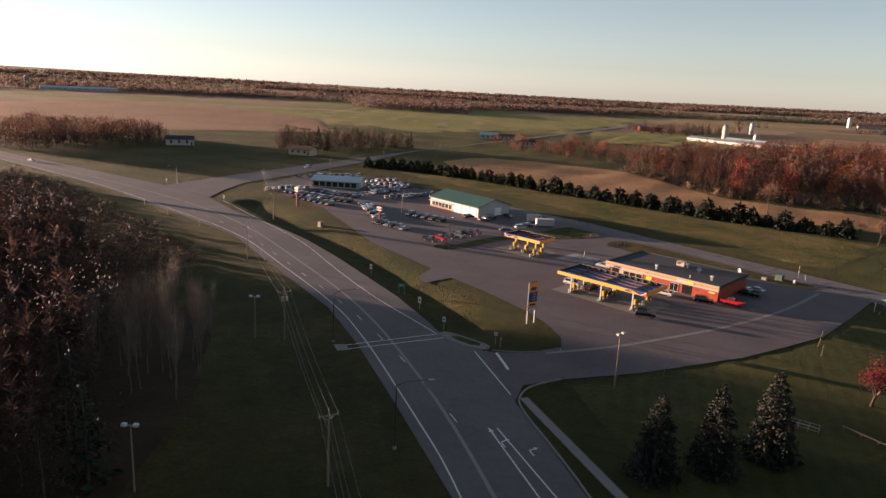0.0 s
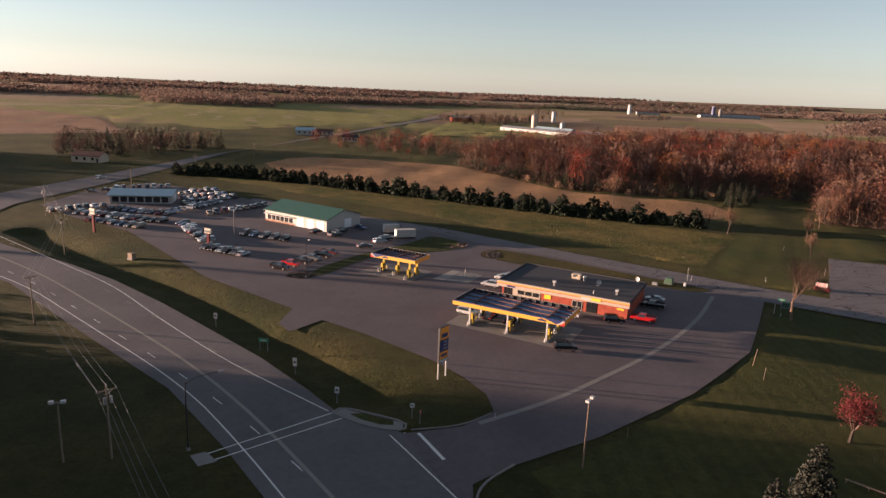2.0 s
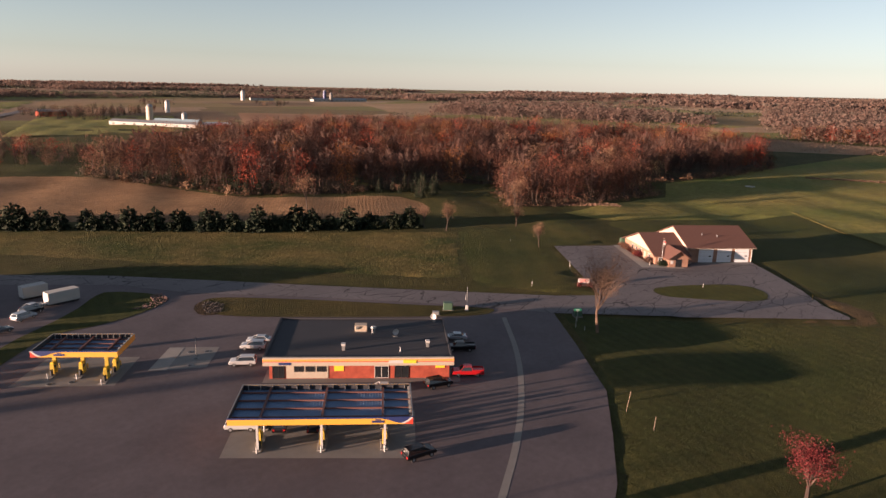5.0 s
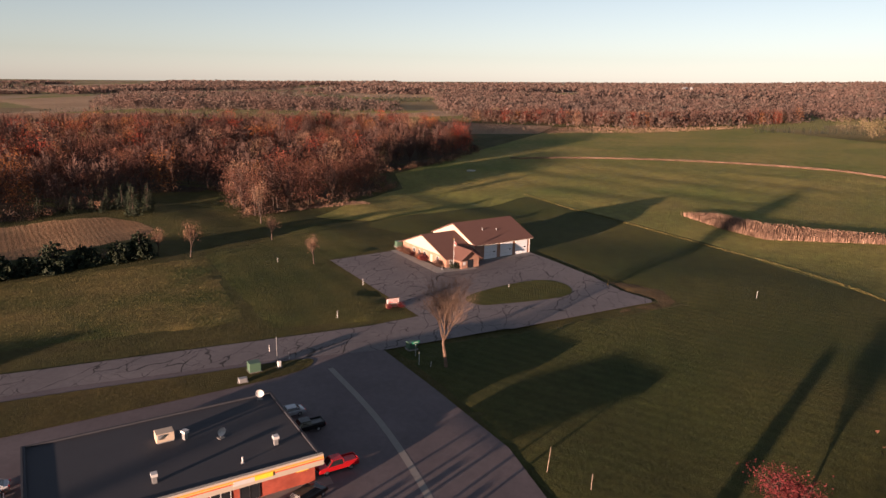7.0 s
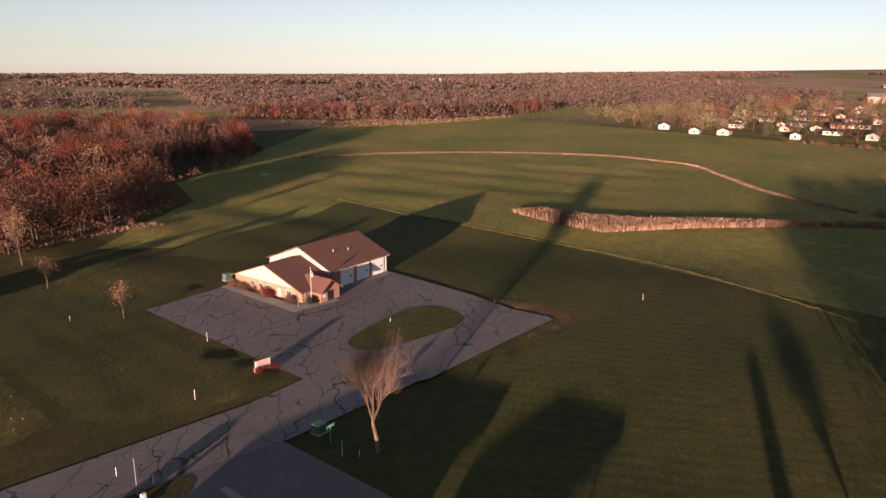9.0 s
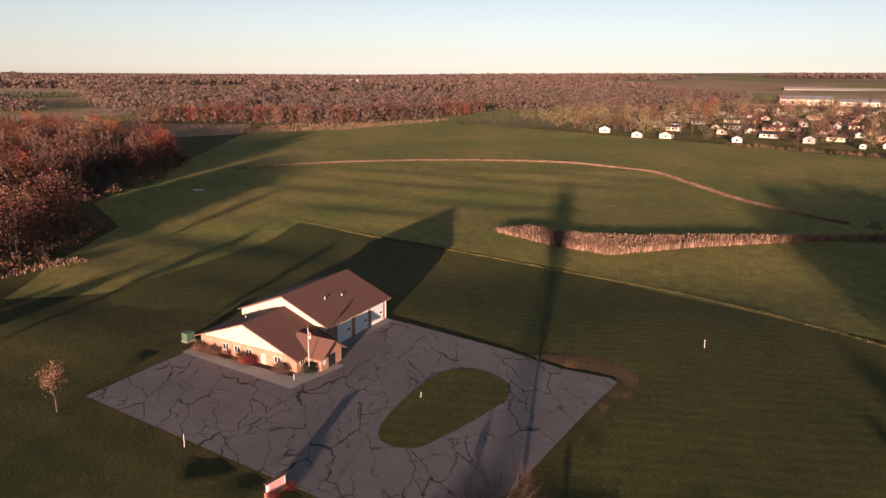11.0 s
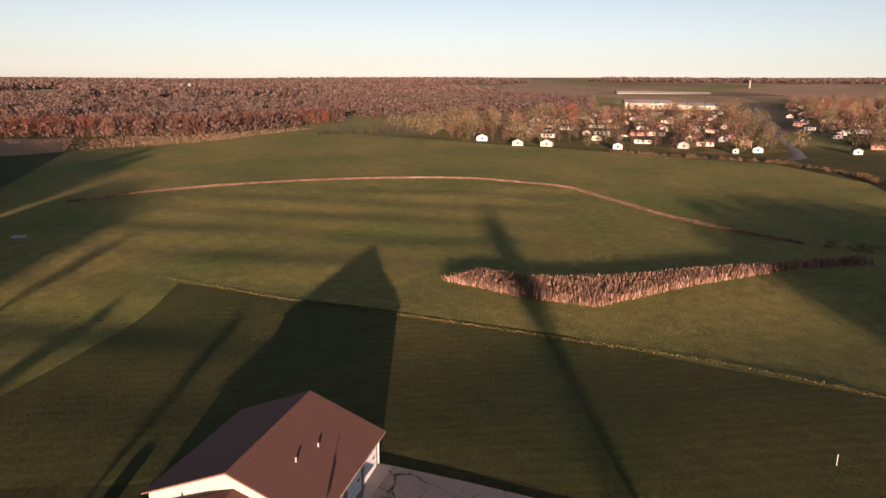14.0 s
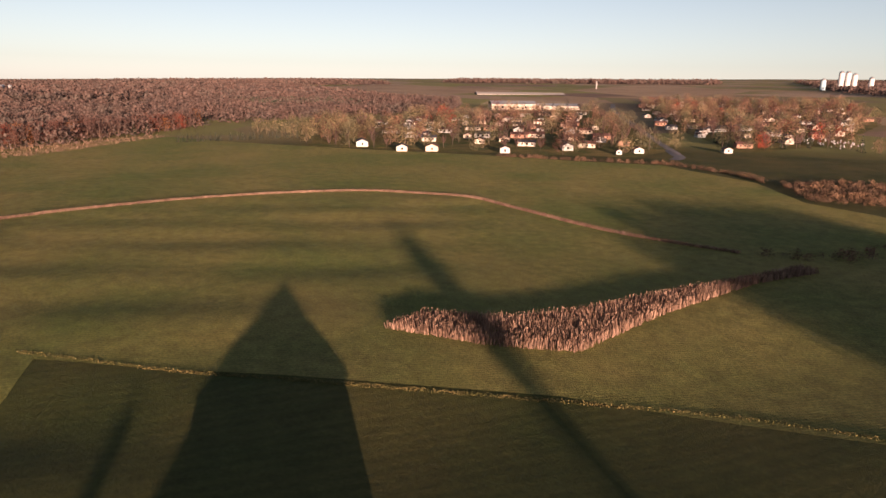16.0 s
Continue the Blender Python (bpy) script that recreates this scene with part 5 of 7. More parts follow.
def price_sign():
    ob = thing("price_sign", pose(19.9, 142, float(land(19.9, 142)), 0, 0, 35), "tall pylon sign with orange and dark price panels", "sign")
    for x in (-1.05, 1.05):
        part("post", px_box(x - 0.1, -0.12, -0.3, x + 0.1, 0.12, 9.4), M_GREYMETAL, ob)
    b = part("cabinet", px_box(-1.2, -0.22, 3.0, 1.2, 0.22, 9.5), M_DARK, ob, bevel=0.03)
    for s in (-1, 1):
        y0, y1 = (-0.245, -0.22) if s < 0 else (0.22, 0.245)
        part("panel", px_box(-1.1, y0, 7.2, 1.1, y1, 9.4), M_ORANGE, b, "orange name panel")
        part("panel", px_box(-1.1, y0, 5.1, 1.1, y1, 7.1), M_NAVY, b, "dark blue price panel")
        part("panel", px_box(-1.1, y0, 3.7, 1.1, y1, 5.0), M_ORANGE, b, "orange panel")
        part("panel", px_box(-1.1, y0, 3.1, 1.1, y1, 3.6), M_WHITE, b, "pale panel")
        d = 0.02 * s
        part("lettering", px_box(-0.8, min(y0, y1) + d, 7.6, 0.8, max(y0, y1) + d, 8.3), M_NAVY, b)
        for z in (5.4, 6.0, 6.6):
            part("digits", px_box(-0.2, min(y0, y1) + d, z, 0.8, max(y0, y1) + d, z + 0.28), M_GREYMETAL, b)
        part("lettering", px_box(-0.8, min(y0, y1) + d, 4.1, 0.8, max(y0, y1) + d, 4.6), M_NAVY, b)


price_sign()


# ---- dealership ----
def dealer_hall():
    ob = thing("dealership", pose(-6.2, 283, 0.08, 0, 0, -49), "white metal service hall with a green metal roof", "building")
    L, D = 29.2, 17.2
    part("wall", Geo().box(0, 0, 0, L, D, 4.0), M_WHITESIDING, ob)
    for x in (0.0, L - 0.2):
        g = Geo()
        g.add([(a, y, z) for a in (x, x + 0.2) for y, z in ((0, 4.0), (D, 4.0), (D / 2, 6.45))], [(0, 2, 1), (3, 4, 5), (0, 1, 4, 3), (1, 2, 5, 4), (2, 0, 3, 5)])
        part("gable", g, M_WHITESIDING, ob)
    part("roof", gable_x(Geo(), -0.5, L + 0.5, 0, D, 3.95, 6.5, 0.7), M_GREENROOF, ob)
    for x in (15.5, 20.5, 25.0):
        part("garage_door", px_box(x, -0.06, 0.05, x + 3.2, 0.05, 3.2), M_DOORWHITE, ob, "white overhead door")
    part("garage_door", px_box(L - 0.05, 9, 0.05, L + 0.06, 12.5, 3.2), M_DOORWHITE, ob)
    for i in range(6):
        window(ob, 1.2 + i * 2.1, -0.06, 0.7, 2.9 + i * 2.1, 0.05, 2.4, M_DARK)
    part("awning", px_box(0.4, -1.3, 2.7, 14.4, 0, 2.85), M_WHITE, ob)
    part("base_band", px_box(-0.03, -0.03, 0, 14.6, 0.0, 0.6), M_BRICK, ob)


dealer_hall()


def dealer_office():
    ob = thing("sales_office", pose(-63, 319, 0.08, 0, 0, -6), "low white sales office with a pale blue metal roof", "building")
    part("wall", Geo().box(0, 0, 0, 22.5, 12, 3.3), M_WHITESIDING, ob)
    part("roof", gable_x(Geo(), -0.8, 23.3, 0, 12, 3.3, 4.7, 1.0), M_BLUEROOF, ob)
    for x in (0.0, 22.3):
        g = Geo()
        g.add([(a, y, z) for a in (x, x + 0.2) for y, z in ((0, 3.3), (12, 3.3), (6, 4.65))], [(0, 2, 1), (3, 4, 5), (0, 1, 4, 3), (1, 2, 5, 4), (2, 0, 3, 5)])
        part("gable", g, M_WHITESIDING, ob)
    for i in range(7):
        window(ob, 0.8 + i * 3.0, -0.06, 0.5, 3.2 + i * 3.0, 0.05, 2.6, M_DARK)
    part("garage_door", px_box(22.45, 4, 0.05, 22.56, 8, 2.8), M_DOORWHITE, ob)


dealer_office()


def box_trailer(m, L, label):
    ob = thing("storage_trailer", m, label, "trailer")
    part("box", px_box(0, 0, 0.5, L, 2.5, 3.0), M_WHITESIDING, ob, bevel=0.05)
    part("frame", px_box(0.2, 0.3, 0.2, L - 0.2, 2.2, 0.5), M_DARK, ob)
    part("door", px_box(-0.04, 0.2, 0.6, 0.0, 2.3, 2.9), M_WHITE, ob)
    for x in (L * 0.3, L * 0.75):
        part("support", px_box(x, 0.2, 0, x + 0.3, 2.3, 0.25), M_DARK, ob)


box_trailer(pose(34.2, 248.4, 0.08, 0, 0, 5), 6.6, "white storage trailer on the grass")
box_trailer(pose(31.8, 256.4, 0.08, 0, 0, 5), 5.2, "small white box trailer")


def totem(x, y, h, label):
    ob = thing("dealer_sign", pose(x, y, float(land(x, y)) - 0.05, 0, 0, -45), label, "sign")
    part("pylon", px_box(-0.45, -0.25, 0, 0.45, 0.25, h * 0.76), PAINTS["maroon"], ob)
    b = part("head", px_box(-1.3, -0.3, h * 0.76, 1.3, 0.3, h), M_TANMETAL, ob, bevel=0.05)
    part("lettering", px_box(-1.2, -0.32, h * 0.8, 1.2, -0.3, h * 0.92), M_DARK, b)
    part("lettering", px_box(-1.2, 0.3, h * 0.8, 1.2, 0.32, h * 0.92), M_DARK, b)




# ---- vehicles ----
CAR_KINDS = {
    "sedan": (4.7, 1.8, [(-2.3, 0.35), (-2.35, 0.75), (-2.2, 0.98), (-1.5, 1.0), (1.0, 0.97), (2.0, 0.82), (2.32, 0.65), (2.3, 0.35)], [(-1.75, 0.98), (-1.05, 1.4), (0.25, 1.42), (1.1, 0.96)], 1.36),
    "suv": (4.7, 1.9, [(-2.3, 0.4), (-2.36, 0.8), (-2.25, 1.1), (1.05, 1.08), (2.1, 0.98), (2.34, 0.75), (2.3, 0.4)], [(-2.2, 1.08), (-1.95, 1.66), (0.3, 1.72), (1.2, 1.06)], 1.66),
    "van": (5.0, 1.95, [(-2.45, 0.35), (-2.5, 0.8), (-2.42, 1.1), (1.2, 1.05), (2.2, 0.85), (2.5, 0.65), (2.45, 0.35)], [(-2.4, 1.08), (-2.15, 1.68), (0.4, 1.74), (1.7, 0.98)], 1.68),
    "pickup": (5.6, 1.95, [(-2.75, 0.45), (-2.8, 0.8), (-2.78, 1.12), (1.3, 1.12), (2.55, 1.04), (2.78, 0.8), (2.75, 0.45)], [(-0.75, 1.1), (-0.6, 1.75), (0.75, 1.78), (1.45, 1.1)], 1.72),
}
PAINTS = {k: plain("car_paint_" + k, c, 0.25, 0.3, 0.6, 0.1) for k, c in (
    ("white", (0.50, 0.50, 0.50)), ("silver", (0.36, 0.38, 0.40)), ("grey", (0.10, 0.105, 0.115)), ("black", (0.012, 0.012, 0.014)),
    ("red", (0.42, 0.012, 0.015)), ("maroon", (0.10, 0.016, 0.018)), ("blue", (0.04, 0.08, 0.16)), ("tan", (0.24, 0.20, 0.15)))}
M_LAMP = plain("headlamp_glass", (0.6, 0.6, 0.58), 0.15)
M_TAIL = plain("tail_lamp_red", (0.35, 0.01, 0.01), 0.3)
M_RIM = plain("alloy_rim", (0.40, 0.40, 0.41), 0.35, 0.7)


def make_car(kind, colour):
    L, W, hull, cab, roof = CAR_KINDS[kind]

    def make():
        ob = thing(kind if kind != "sedan" else "car", Matrix(), "%s %s parked on asphalt" % (colour, {"sedan": "sedan car", "suv": "sport utility vehicle", "van": "passenger minivan", "pickup": "pickup truck"}[kind]), "car", "parked vehicles")
        hw = W / 2
        g = Geo().prism(hull, -hw, hw)
        if kind == "pickup":
            g.box(-2.7, -hw + 0.02, 1.1, -0.8, -hw + 0.12, 1.3).box(-2.7, hw - 0.12, 1.1, -0.8, hw - 0.02, 1.3).box(-2.78, -hw + 0.02, 1.1, -2.68, hw - 0.02, 1.3)
        body = part("body", g, PAINTS[colour], ob, bevel=0.07)
        g = Geo()
        n = len(cab)
        lo, hi = hw - 0.06, hw - 0.26
        v = [(x, s * (lo if z < 1.2 else hi), z) for s in (-1, 1) for x, z in cab]
        g.add(v, [tuple(range(n - 1, -1, -1)), tuple(range(n, 2 * n))] + [(i, (i + 1) % n, n + (i + 1) % n, n + i) for i in range(n)])
        part("glasshouse", g, M_GLASS, ob, "dark tinted glass")
        x0, x1 = cab[1][0], cab[2][0]
        part("roof", px_box(x0 - 0.08, -hi - 0.03, roof, x1 + 0.1, hi + 0.03, roof + 0.09), PAINTS[colour], ob, bevel=0.035)
        for s in (-1, 1):
            for a, b in ((cab[0], cab[1]), (cab[2], cab[3])):
                p = Geo()
                p.tube([Vector((a[0], s * (lo if a[1] < 1.2 else hi), a[1])), Vector((b[0], s * (lo if b[1] < 1.2 else hi), b[1]))], [0.06, 0.06], 4)
                part("pillar", p, PAINTS[colour], ob)
        for sx in (-1, 1):
            for sy in (-1, 1):
                t = Geo()
                t.tube([Vector((sx * L * 0.3, sy * (hw - 0.22), 0.34)), Vector((sx * L * 0.3, sy * (hw + 0.01), 0.34))], [0.34, 0.34], 12)
                k = len(t.v) - 12
                t.f.append(tuple(range(k, k + 12)) if sy > 0 else tuple(range(k + 11, k - 1, -1)))
                wh = part("wheel", t, M_RUBBER, ob)
                r = Geo()
                r.tube([Vector((sx * L * 0.3, sy * (hw - 0.1), 0.34)), Vector((sx * L * 0.3, sy * (hw + 0.025), 0.34))], [0.21, 0.19], 10)
                k = len(r.v) - 10
                r.f.append(tuple(range(k, k + 10)) if sy > 0 else tuple(range(k + 9, k - 1, -1)))
                part("rim", r, M_RIM, wh)
        for sy in (-1, 1):
            part("headlight", px_box(L / 2 - 0.28, sy * (hw - 0.32) - 0.2, 0.62, L / 2 - 0.02, sy * (hw - 0.32) + 0.2, 0.78), M_LAMP, ob)
            part("tail_light", px_box(-L / 2 - 0.02, sy * (hw - 0.2) - 0.14, 0.72, -L / 2 + 0.2, sy * (hw - 0.2) + 0.14, 0.95), M_TAIL, ob)
        return ob
    return make


def car(kind, colour, x, y, deg, dz=0.07):
    return spawn("car_" + kind + colour, make_car(kind, colour), pose(x, y, float(rise(x, y)) + dz, 0, 0, deg))


MIXED = [("suv", "silver"), ("sedan", "white"), ("suv", "black"), ("sedan", "grey"), ("van", "silver"), ("sedan", "black"), ("suv", "white"), ("sedan", "blue"), ("suv", "grey"), ("sedan", "tan"), ("suv", "maroon"), ("sedan", "black"), ("suv", "black"), ("sedan", "grey"), ("pickup", "silver")]
DARKS = [("sedan", "black"), ("suv", "grey"), ("sedan", "maroon"), ("suv", "black"), ("sedan", "blue"), ("suv", "tan")]


def car_row(a, b, n, deg, kinds, seed):
    rnd = random.Random(seed)
    for i in range(n):
        t = i / max(1, n - 1)
        k, c = kinds[rnd.randrange(len(kinds))]
        car(k, c, a[0] + (b[0] - a[0]) * t + rnd.gauss(0, 0.15), a[1] + (b[1] - a[1]) * t + rnd.gauss(0, 0.15), deg + rnd.gauss(0, 2) + (180 if rnd.random() < 0.2 else 0))


car_row((-33, 276), (-24.6, 250), 10, 200, MIXED, 1)
car_row((-24, 241), (-13.6, 232), 6, -125, [("suv", "grey"), ("sedan", "silver"), ("suv", "black"), ("suv", "silver")], 2)
car_row((-13, 259.2), (-1.2, 249.8), 5, -125, DARKS, 3)
for k, c, x, y in (("pickup", "black", -4.2, 216.6), ("pickup", "red", -1.2, 219.4), ("pickup", "black", 2.0, 222.3), ("pickup", "grey", 5.0, 225.2), ("pickup", "black", 8.4, 228.2), ("pickup", "maroon", 10.6, 231.0)):
    car(k, c, x, y, -40)
for k, c, x, y, d in (("sedan", "grey", 22, 238.2, 15), ("suv", "silver", 28, 243.8, 20), ("suv", "black", 30.2, 246.6, 20), ("sedan", "silver", 31.5, 249.4, 20), ("suv", "black", 9.3, 259.6, 40), ("pickup", "grey", 15.2, 254.8, 35), ("suv", "black", 17.6, 259.5, 35), ("sedan", "blue", 25, 265.5, -50)):
    car(k, c, x, y, d)
car_row((-25.6, 294), (-6, 311.5), 9, -75, MIXED, 5)
car_row((-79, 301.5), (-64, 311.5), 7, -60, MIXED, 6)
car_row((-63, 284.5), (-46.5, 272), 7, -125, DARKS, 7)
car_row((-69, 297), (-40.5, 280.5), 11, -125, MIXED, 17)
car_row((-60, 306), (-40, 293), 8, -110, MIXED, 8)
car_row((-39.5, 298), (-24, 318), 9, -35, MIXED, 9)
car_row((-36, 316), (-18, 330), 8, -60, MIXED, 10)
car_row((-37, 327), (-22, 338), 7, -60, MIXED, 11)
car_row((-42, 336.5), (-26, 349), 7, -60, DARKS + MIXED, 12)
car_row((-66, 352), (-46, 358), 8, -80, MIXED, 13)
car_row((-74, 344), (-66, 352), 3, -30, MIXED, 16)
car("suv", "black", 47.4, 150.2, -14)
car("suv", "white", 52.6, 198.6, 135)
car("sedan", "silver", 55.2, 200.6, 135)
car("suv", "white", 47.2, 193.4, 140)
car("suv", "black", 65.6, 163.4, -20)
car("pickup", "red", 72.6, 163.0, 137)
car("pickup", "black", 80.4, 171.4, 137)
car("sedan", "silver", 83.8, 175.8, 137)
car("suv", "white", 34.6, 173.4, -43)
car("suv", "black", 38.8, 169.8, 47)
car("sedan", "black", 42.2, 166.4, 47)
car("sedan", "white", 57.4, 168.6, 137)
car("van", "white", -78, 384, 62)
car("sedan", "white", -215, 352, 145)


totem(-23.4, 241.4, 6.2, "dark red pylon sign with a pale head")
totem(-58.8, 267.4, 7.6, "brown pylon sign with a white head")

# ---- poles, lamps, signs ----
def utility_pole(x, y, h, deg, transformer=False):
    ob = thing("utility_pole", at(x, y, deg), "weathered wooden utility pole with a crossarm", "utility pole", "utility poles")
    part("pole", Geo().cyl(0, 0, -0.5, h, 0.17, 0.11, 8), M_WOOD, ob)
    part("crossarm", px_box(-1.3, -0.06, h - 0.75, 1.3, 0.06, h - 0.58), M_WOOD, ob)
    for x0 in (-1.2, 0, 1.2):
        part("insulator", Geo().cyl(x0, 0, h - 0.58 if x0 else h, h - 0.3 if x0 else h + 0.25, 0.06, 0.04, 6), M_WHITE, ob)
    for sx in (-1, 1):
        b = Geo()
        b.tube([Vector((sx * 0.9, 0.08, h - 0.7)), Vector((0, 0.12, h - 1.4))], [0.03, 0.03], 4)
        part("brace", b, M_GREYMETAL, ob)
    if transformer:
        for sx in (-0.4, 0.4):
            part("transformer", Geo().cyl(sx, -0.3, h - 2.4, h - 1.5, 0.22, n=10), M_GREYMETAL, ob)


POLES = [(4, 20, 40), (-13, 76.7, 30), (-30, 125.2, 30), (-53.4, 181, 35), (-61.7, 242.4, 30), (-79.4, 296, 20), (-59, 345, -20), (-37, 398, -25), (-8, 470, -25)]
for i, (x, y, d) in enumerate(POLES):
    utility_pole(x, y, 10.4, d, i in (2, 5))


def wire(ax, ay, az, bx, by, bz, sag):
    g = Geo()
    pts = []
    for k in range(13):
        t = k / 12
        pts.append(Vector((ax + (bx - ax) * t, ay + (by - ay) * t, az + (bz - az) * t - sag * 4 * t * (1 - t))))
    g.tube(pts, [0.014] * 13, 4)
    ob = part("power_line", g, M_GREYMETAL, None)
    tagged(ob, "thin sagging overhead power line", "power line", "power lines")


for (ax, ay, ad), (bx, by, bd) in zip(POLES[:6], POLES[1:6]):
    for off, hh in ((-1.2, 10.1), (0, 10.6), (1.2, 10.1), (0.1, 7.6)):
        ca, sa, cb, sb = math.cos(radians(ad)), math.sin(radians(ad)), math.cos(radians(bd)), math.sin(radians(bd))
        wire(ax + off * ca, ay + off * sa, hh - 0.15, bx + off * cb, by + off * sb, hh - 0.15, 1.0)


def street_lamp(x, y, h, deg, arm=4.5, label="dark street lamp with a curved arm over the road"):
    ob = thing("street_lamp", at(x, y, deg), label, "street lamp", "street lamps")
    part("base", Geo().cyl(0, 0, -0.2, 0.4, 0.3, n=8), M_CONC, ob)
    part("pole", Geo().cyl(0, 0, 0.2, h - 0.6, 0.12, 0.08, 8), M_DARK, ob)
    g = Geo()
    g.tube([Vector((0, 0, h - 0.8)), Vector((arm * 0.3, 0, h - 0.2)), Vector((arm, 0, h))], [0.06, 0.05, 0.045], 6)
    part("arm", g, M_DARK, ob)
    part("lamp_head", px_box(arm - 0.1, -0.16, h - 0.1, arm + 0.7, 0.16, h + 0.06), M_GREYMETAL, ob, bevel=0.03)


street_lamp(-20.5, 125.3, 10.6, 20)
street_lamp(-5.4, 86.4, 10.4, 10)
street_lamp(-119.5, 301, 9.5, -110)
street_lamp(1.9, 207.3, 10.3, -60, 1.0, "lot lamp on a slim pole")
street_lamp(-16.5, 259.2, 9.5, 60, 1.0, "lot lamp on a slim pole")


def flood_pole(x, y, h, label, deg=0.0):
    ob = thing("floodlight_pole", at(x, y, deg), label, "lamp pole")
    part("pole", Geo().cyl(0, 0, -0.5, h, 0.15, 0.1, 8), M_WOOD, ob)
    part("bracket", px_box(-0.7, -0.05, h - 0.25, 0.7, 0.05, h - 0.12), M_GREYMETAL, ob)
    for sx in (-0.7, 0.7):
        part("floodlight", px_box(sx - 0.3, -0.35, h - 0.2, sx + 0.3, 0.15, h + 0.15), M_WHITE, ob, bevel=0.03)


flood_pole(31, 110.3, 10.2, "wooden pole with two white floodlights", 40)
flood_pole(-35.8, 125.4, 8.6, "wooden pole with pale floodlights", 0)
flood_pole(-36, 73.5, 9.0, "wooden pole with pale floodlights", 0)


def road_sign(x, y, h, deg, w, hh, mat, label, posts=1):
    ob = thing("road_sign", at(x, y, deg), label, "road sign")
    for px0 in ([0.0] if posts == 1 else [-w * 0.38, w * 0.38]):
        part("post", px_box(px0 - 0.05, -0.05, -0.3, px0 + 0.05, 0.05, h), M_GREYMETAL, ob)
    b = part("panel", px_box(-w / 2, -0.09, h - hh, w / 2, -0.05, h), mat, ob)
    part("legend", px_box(-w * 0.3, -0.1, h - hh * 0.65, w * 0.3, -0.092, h - hh * 0.4), M_WHITE if mat is not M_WHITE else M_DARK, b)


road_sign(-18.9, 176, 3.0, -25, 0.8, 1.2, M_WHITE, "white route sign on a post")
road_sign(-9.7, 161.9, 2.6, -25, 2.0, 0.8, M_GREEN, "green guide sign on two posts", 2)
road_sign(-4.7, 149.4, 3.0, -25, 0.75, 1.5, M_WHITE, "white route sign on a post")
road_sign(1.0, 136.4, 2.8, -25, 0.75, 1.1, M_WHITE, "white route sign on a post")
road_sign(11.4, 128.4, 2.6, -10, 0.7, 0.7, M_WHITE, "small white sign on a post")
road_sign(12.2, 126.6, 2.2, 60, 0.6, 0.6, M_REDPAINT, "red stop sign seen from behind")
road_sign(-88, 268, 2.8, -30, 0.9, 1.2, M_WHITE, "white route sign on a post")
road_sign(-98, 237, 2.4, 150, 0.7, 0.9, M_GREYMETAL, "grey sign back on a post")
road_sign(-114, 255, 2.2, 150, 0.7, 0.9, M_YELLOW, "yellow warning sign on a post")
road_sign(-81, 221, 2.2, 150, 0.7, 0.9, M_GREYMETAL, "grey sign back on a post")
road_sign(-125, 303, 2.6, -30, 0.8, 0.8, M_WHITE, "white sign at the junction")
road_sign(111.5, 164.8, 3.0, -40, 1.6, 0.5, M_GREEN, "green street name sign on a post")


def marker(x, y, h, mat, label, lean=0.0, w=0.05):
    ob = thing("marker_post", at(x, y) @ pose(0, 0, 0, lean, lean, 0), label, "post", "marker posts")
    part("post", Geo().cyl(0, 0, -0.3, h, w, n=6), mat, ob)
    part("cap", Geo().cyl(0, 0, h, h + 0.12, w * 1.25, w * 0.6, 6), mat, ob)


for x, y, h, m, lab, lean in ((80.3, 136.7, 3.4, M_WOOD, "leaning weathered wooden post", 5), (77.9, 130.9, 2.2, M_PALEBARK, "short pale wooden post", 2), (41.5, 116.6, 1.8, M_WOOD, "short wooden post at the lot edge", 0),
                              (108, 163, 2.4, M_WHITE, "white plastic utility marker", 0), (107.8, 160.8, 0.9, M_WHITE, "short white utility marker", 6), (125.8, 186.8, 1.6, M_WHITE, "thin white marker post", 0), (150, 190.8, 1.8, M_WHITE, "white marker post at the lot edge", 0), (162.3, 221, 1.2, M_WHITE, "short white post in the meadow", 0),
                              (102.9, 185.9, 1.3, M_WHITE, "white capped post on the island", 0), (104.9, 191, 1.3, M_WHITE, "white capped post on the island", 0), (100.6, 187, 5.0, M_GREYMETAL, "thin grey lamp post", 0), (168.9, 132.8, 1.4, M_YELLOW, "yellow marker post at the lot corner", 0), (158.7, 156.1, 1.0, M_WHITE, "short white post on the island", 0), (170.2, 98.2, 1.6, M_WHITE, "thin white stake in the field", 0),
                              (169, 176, 1.0, M_WHITE, "short white post by the walk", 0), (24, 126, 0.8, M_WHITE, "short white post at the kerb", 0), (43, 202, 4.0, M_GREYMETAL, "thin vent pipe on the tank pad", 0)):
    marker(x, y, h, m, lab, lean)


def utility_box(x, y, w, d, h, mat, label, deg=-45):
    ob = thing("utility_box", at(x, y, deg, 1, 0.1), label, "utility box")
    part("cabinet", px_box(-w / 2, -d / 2, 0.1, w / 2, d / 2, h), mat, ob, bevel=0.05)
    part("plinth", px_box(-w / 2 - 0.15, -d / 2 - 0.15, -0.3, w / 2 + 0.15, d / 2 + 0.15, 0.1), M_CONC, ob)
    part("door", px_box(-w / 2 + 0.1, -d / 2 - 0.03, 0.2, w / 2 - 0.1, -d / 2, h - 0.15), mat, ob)


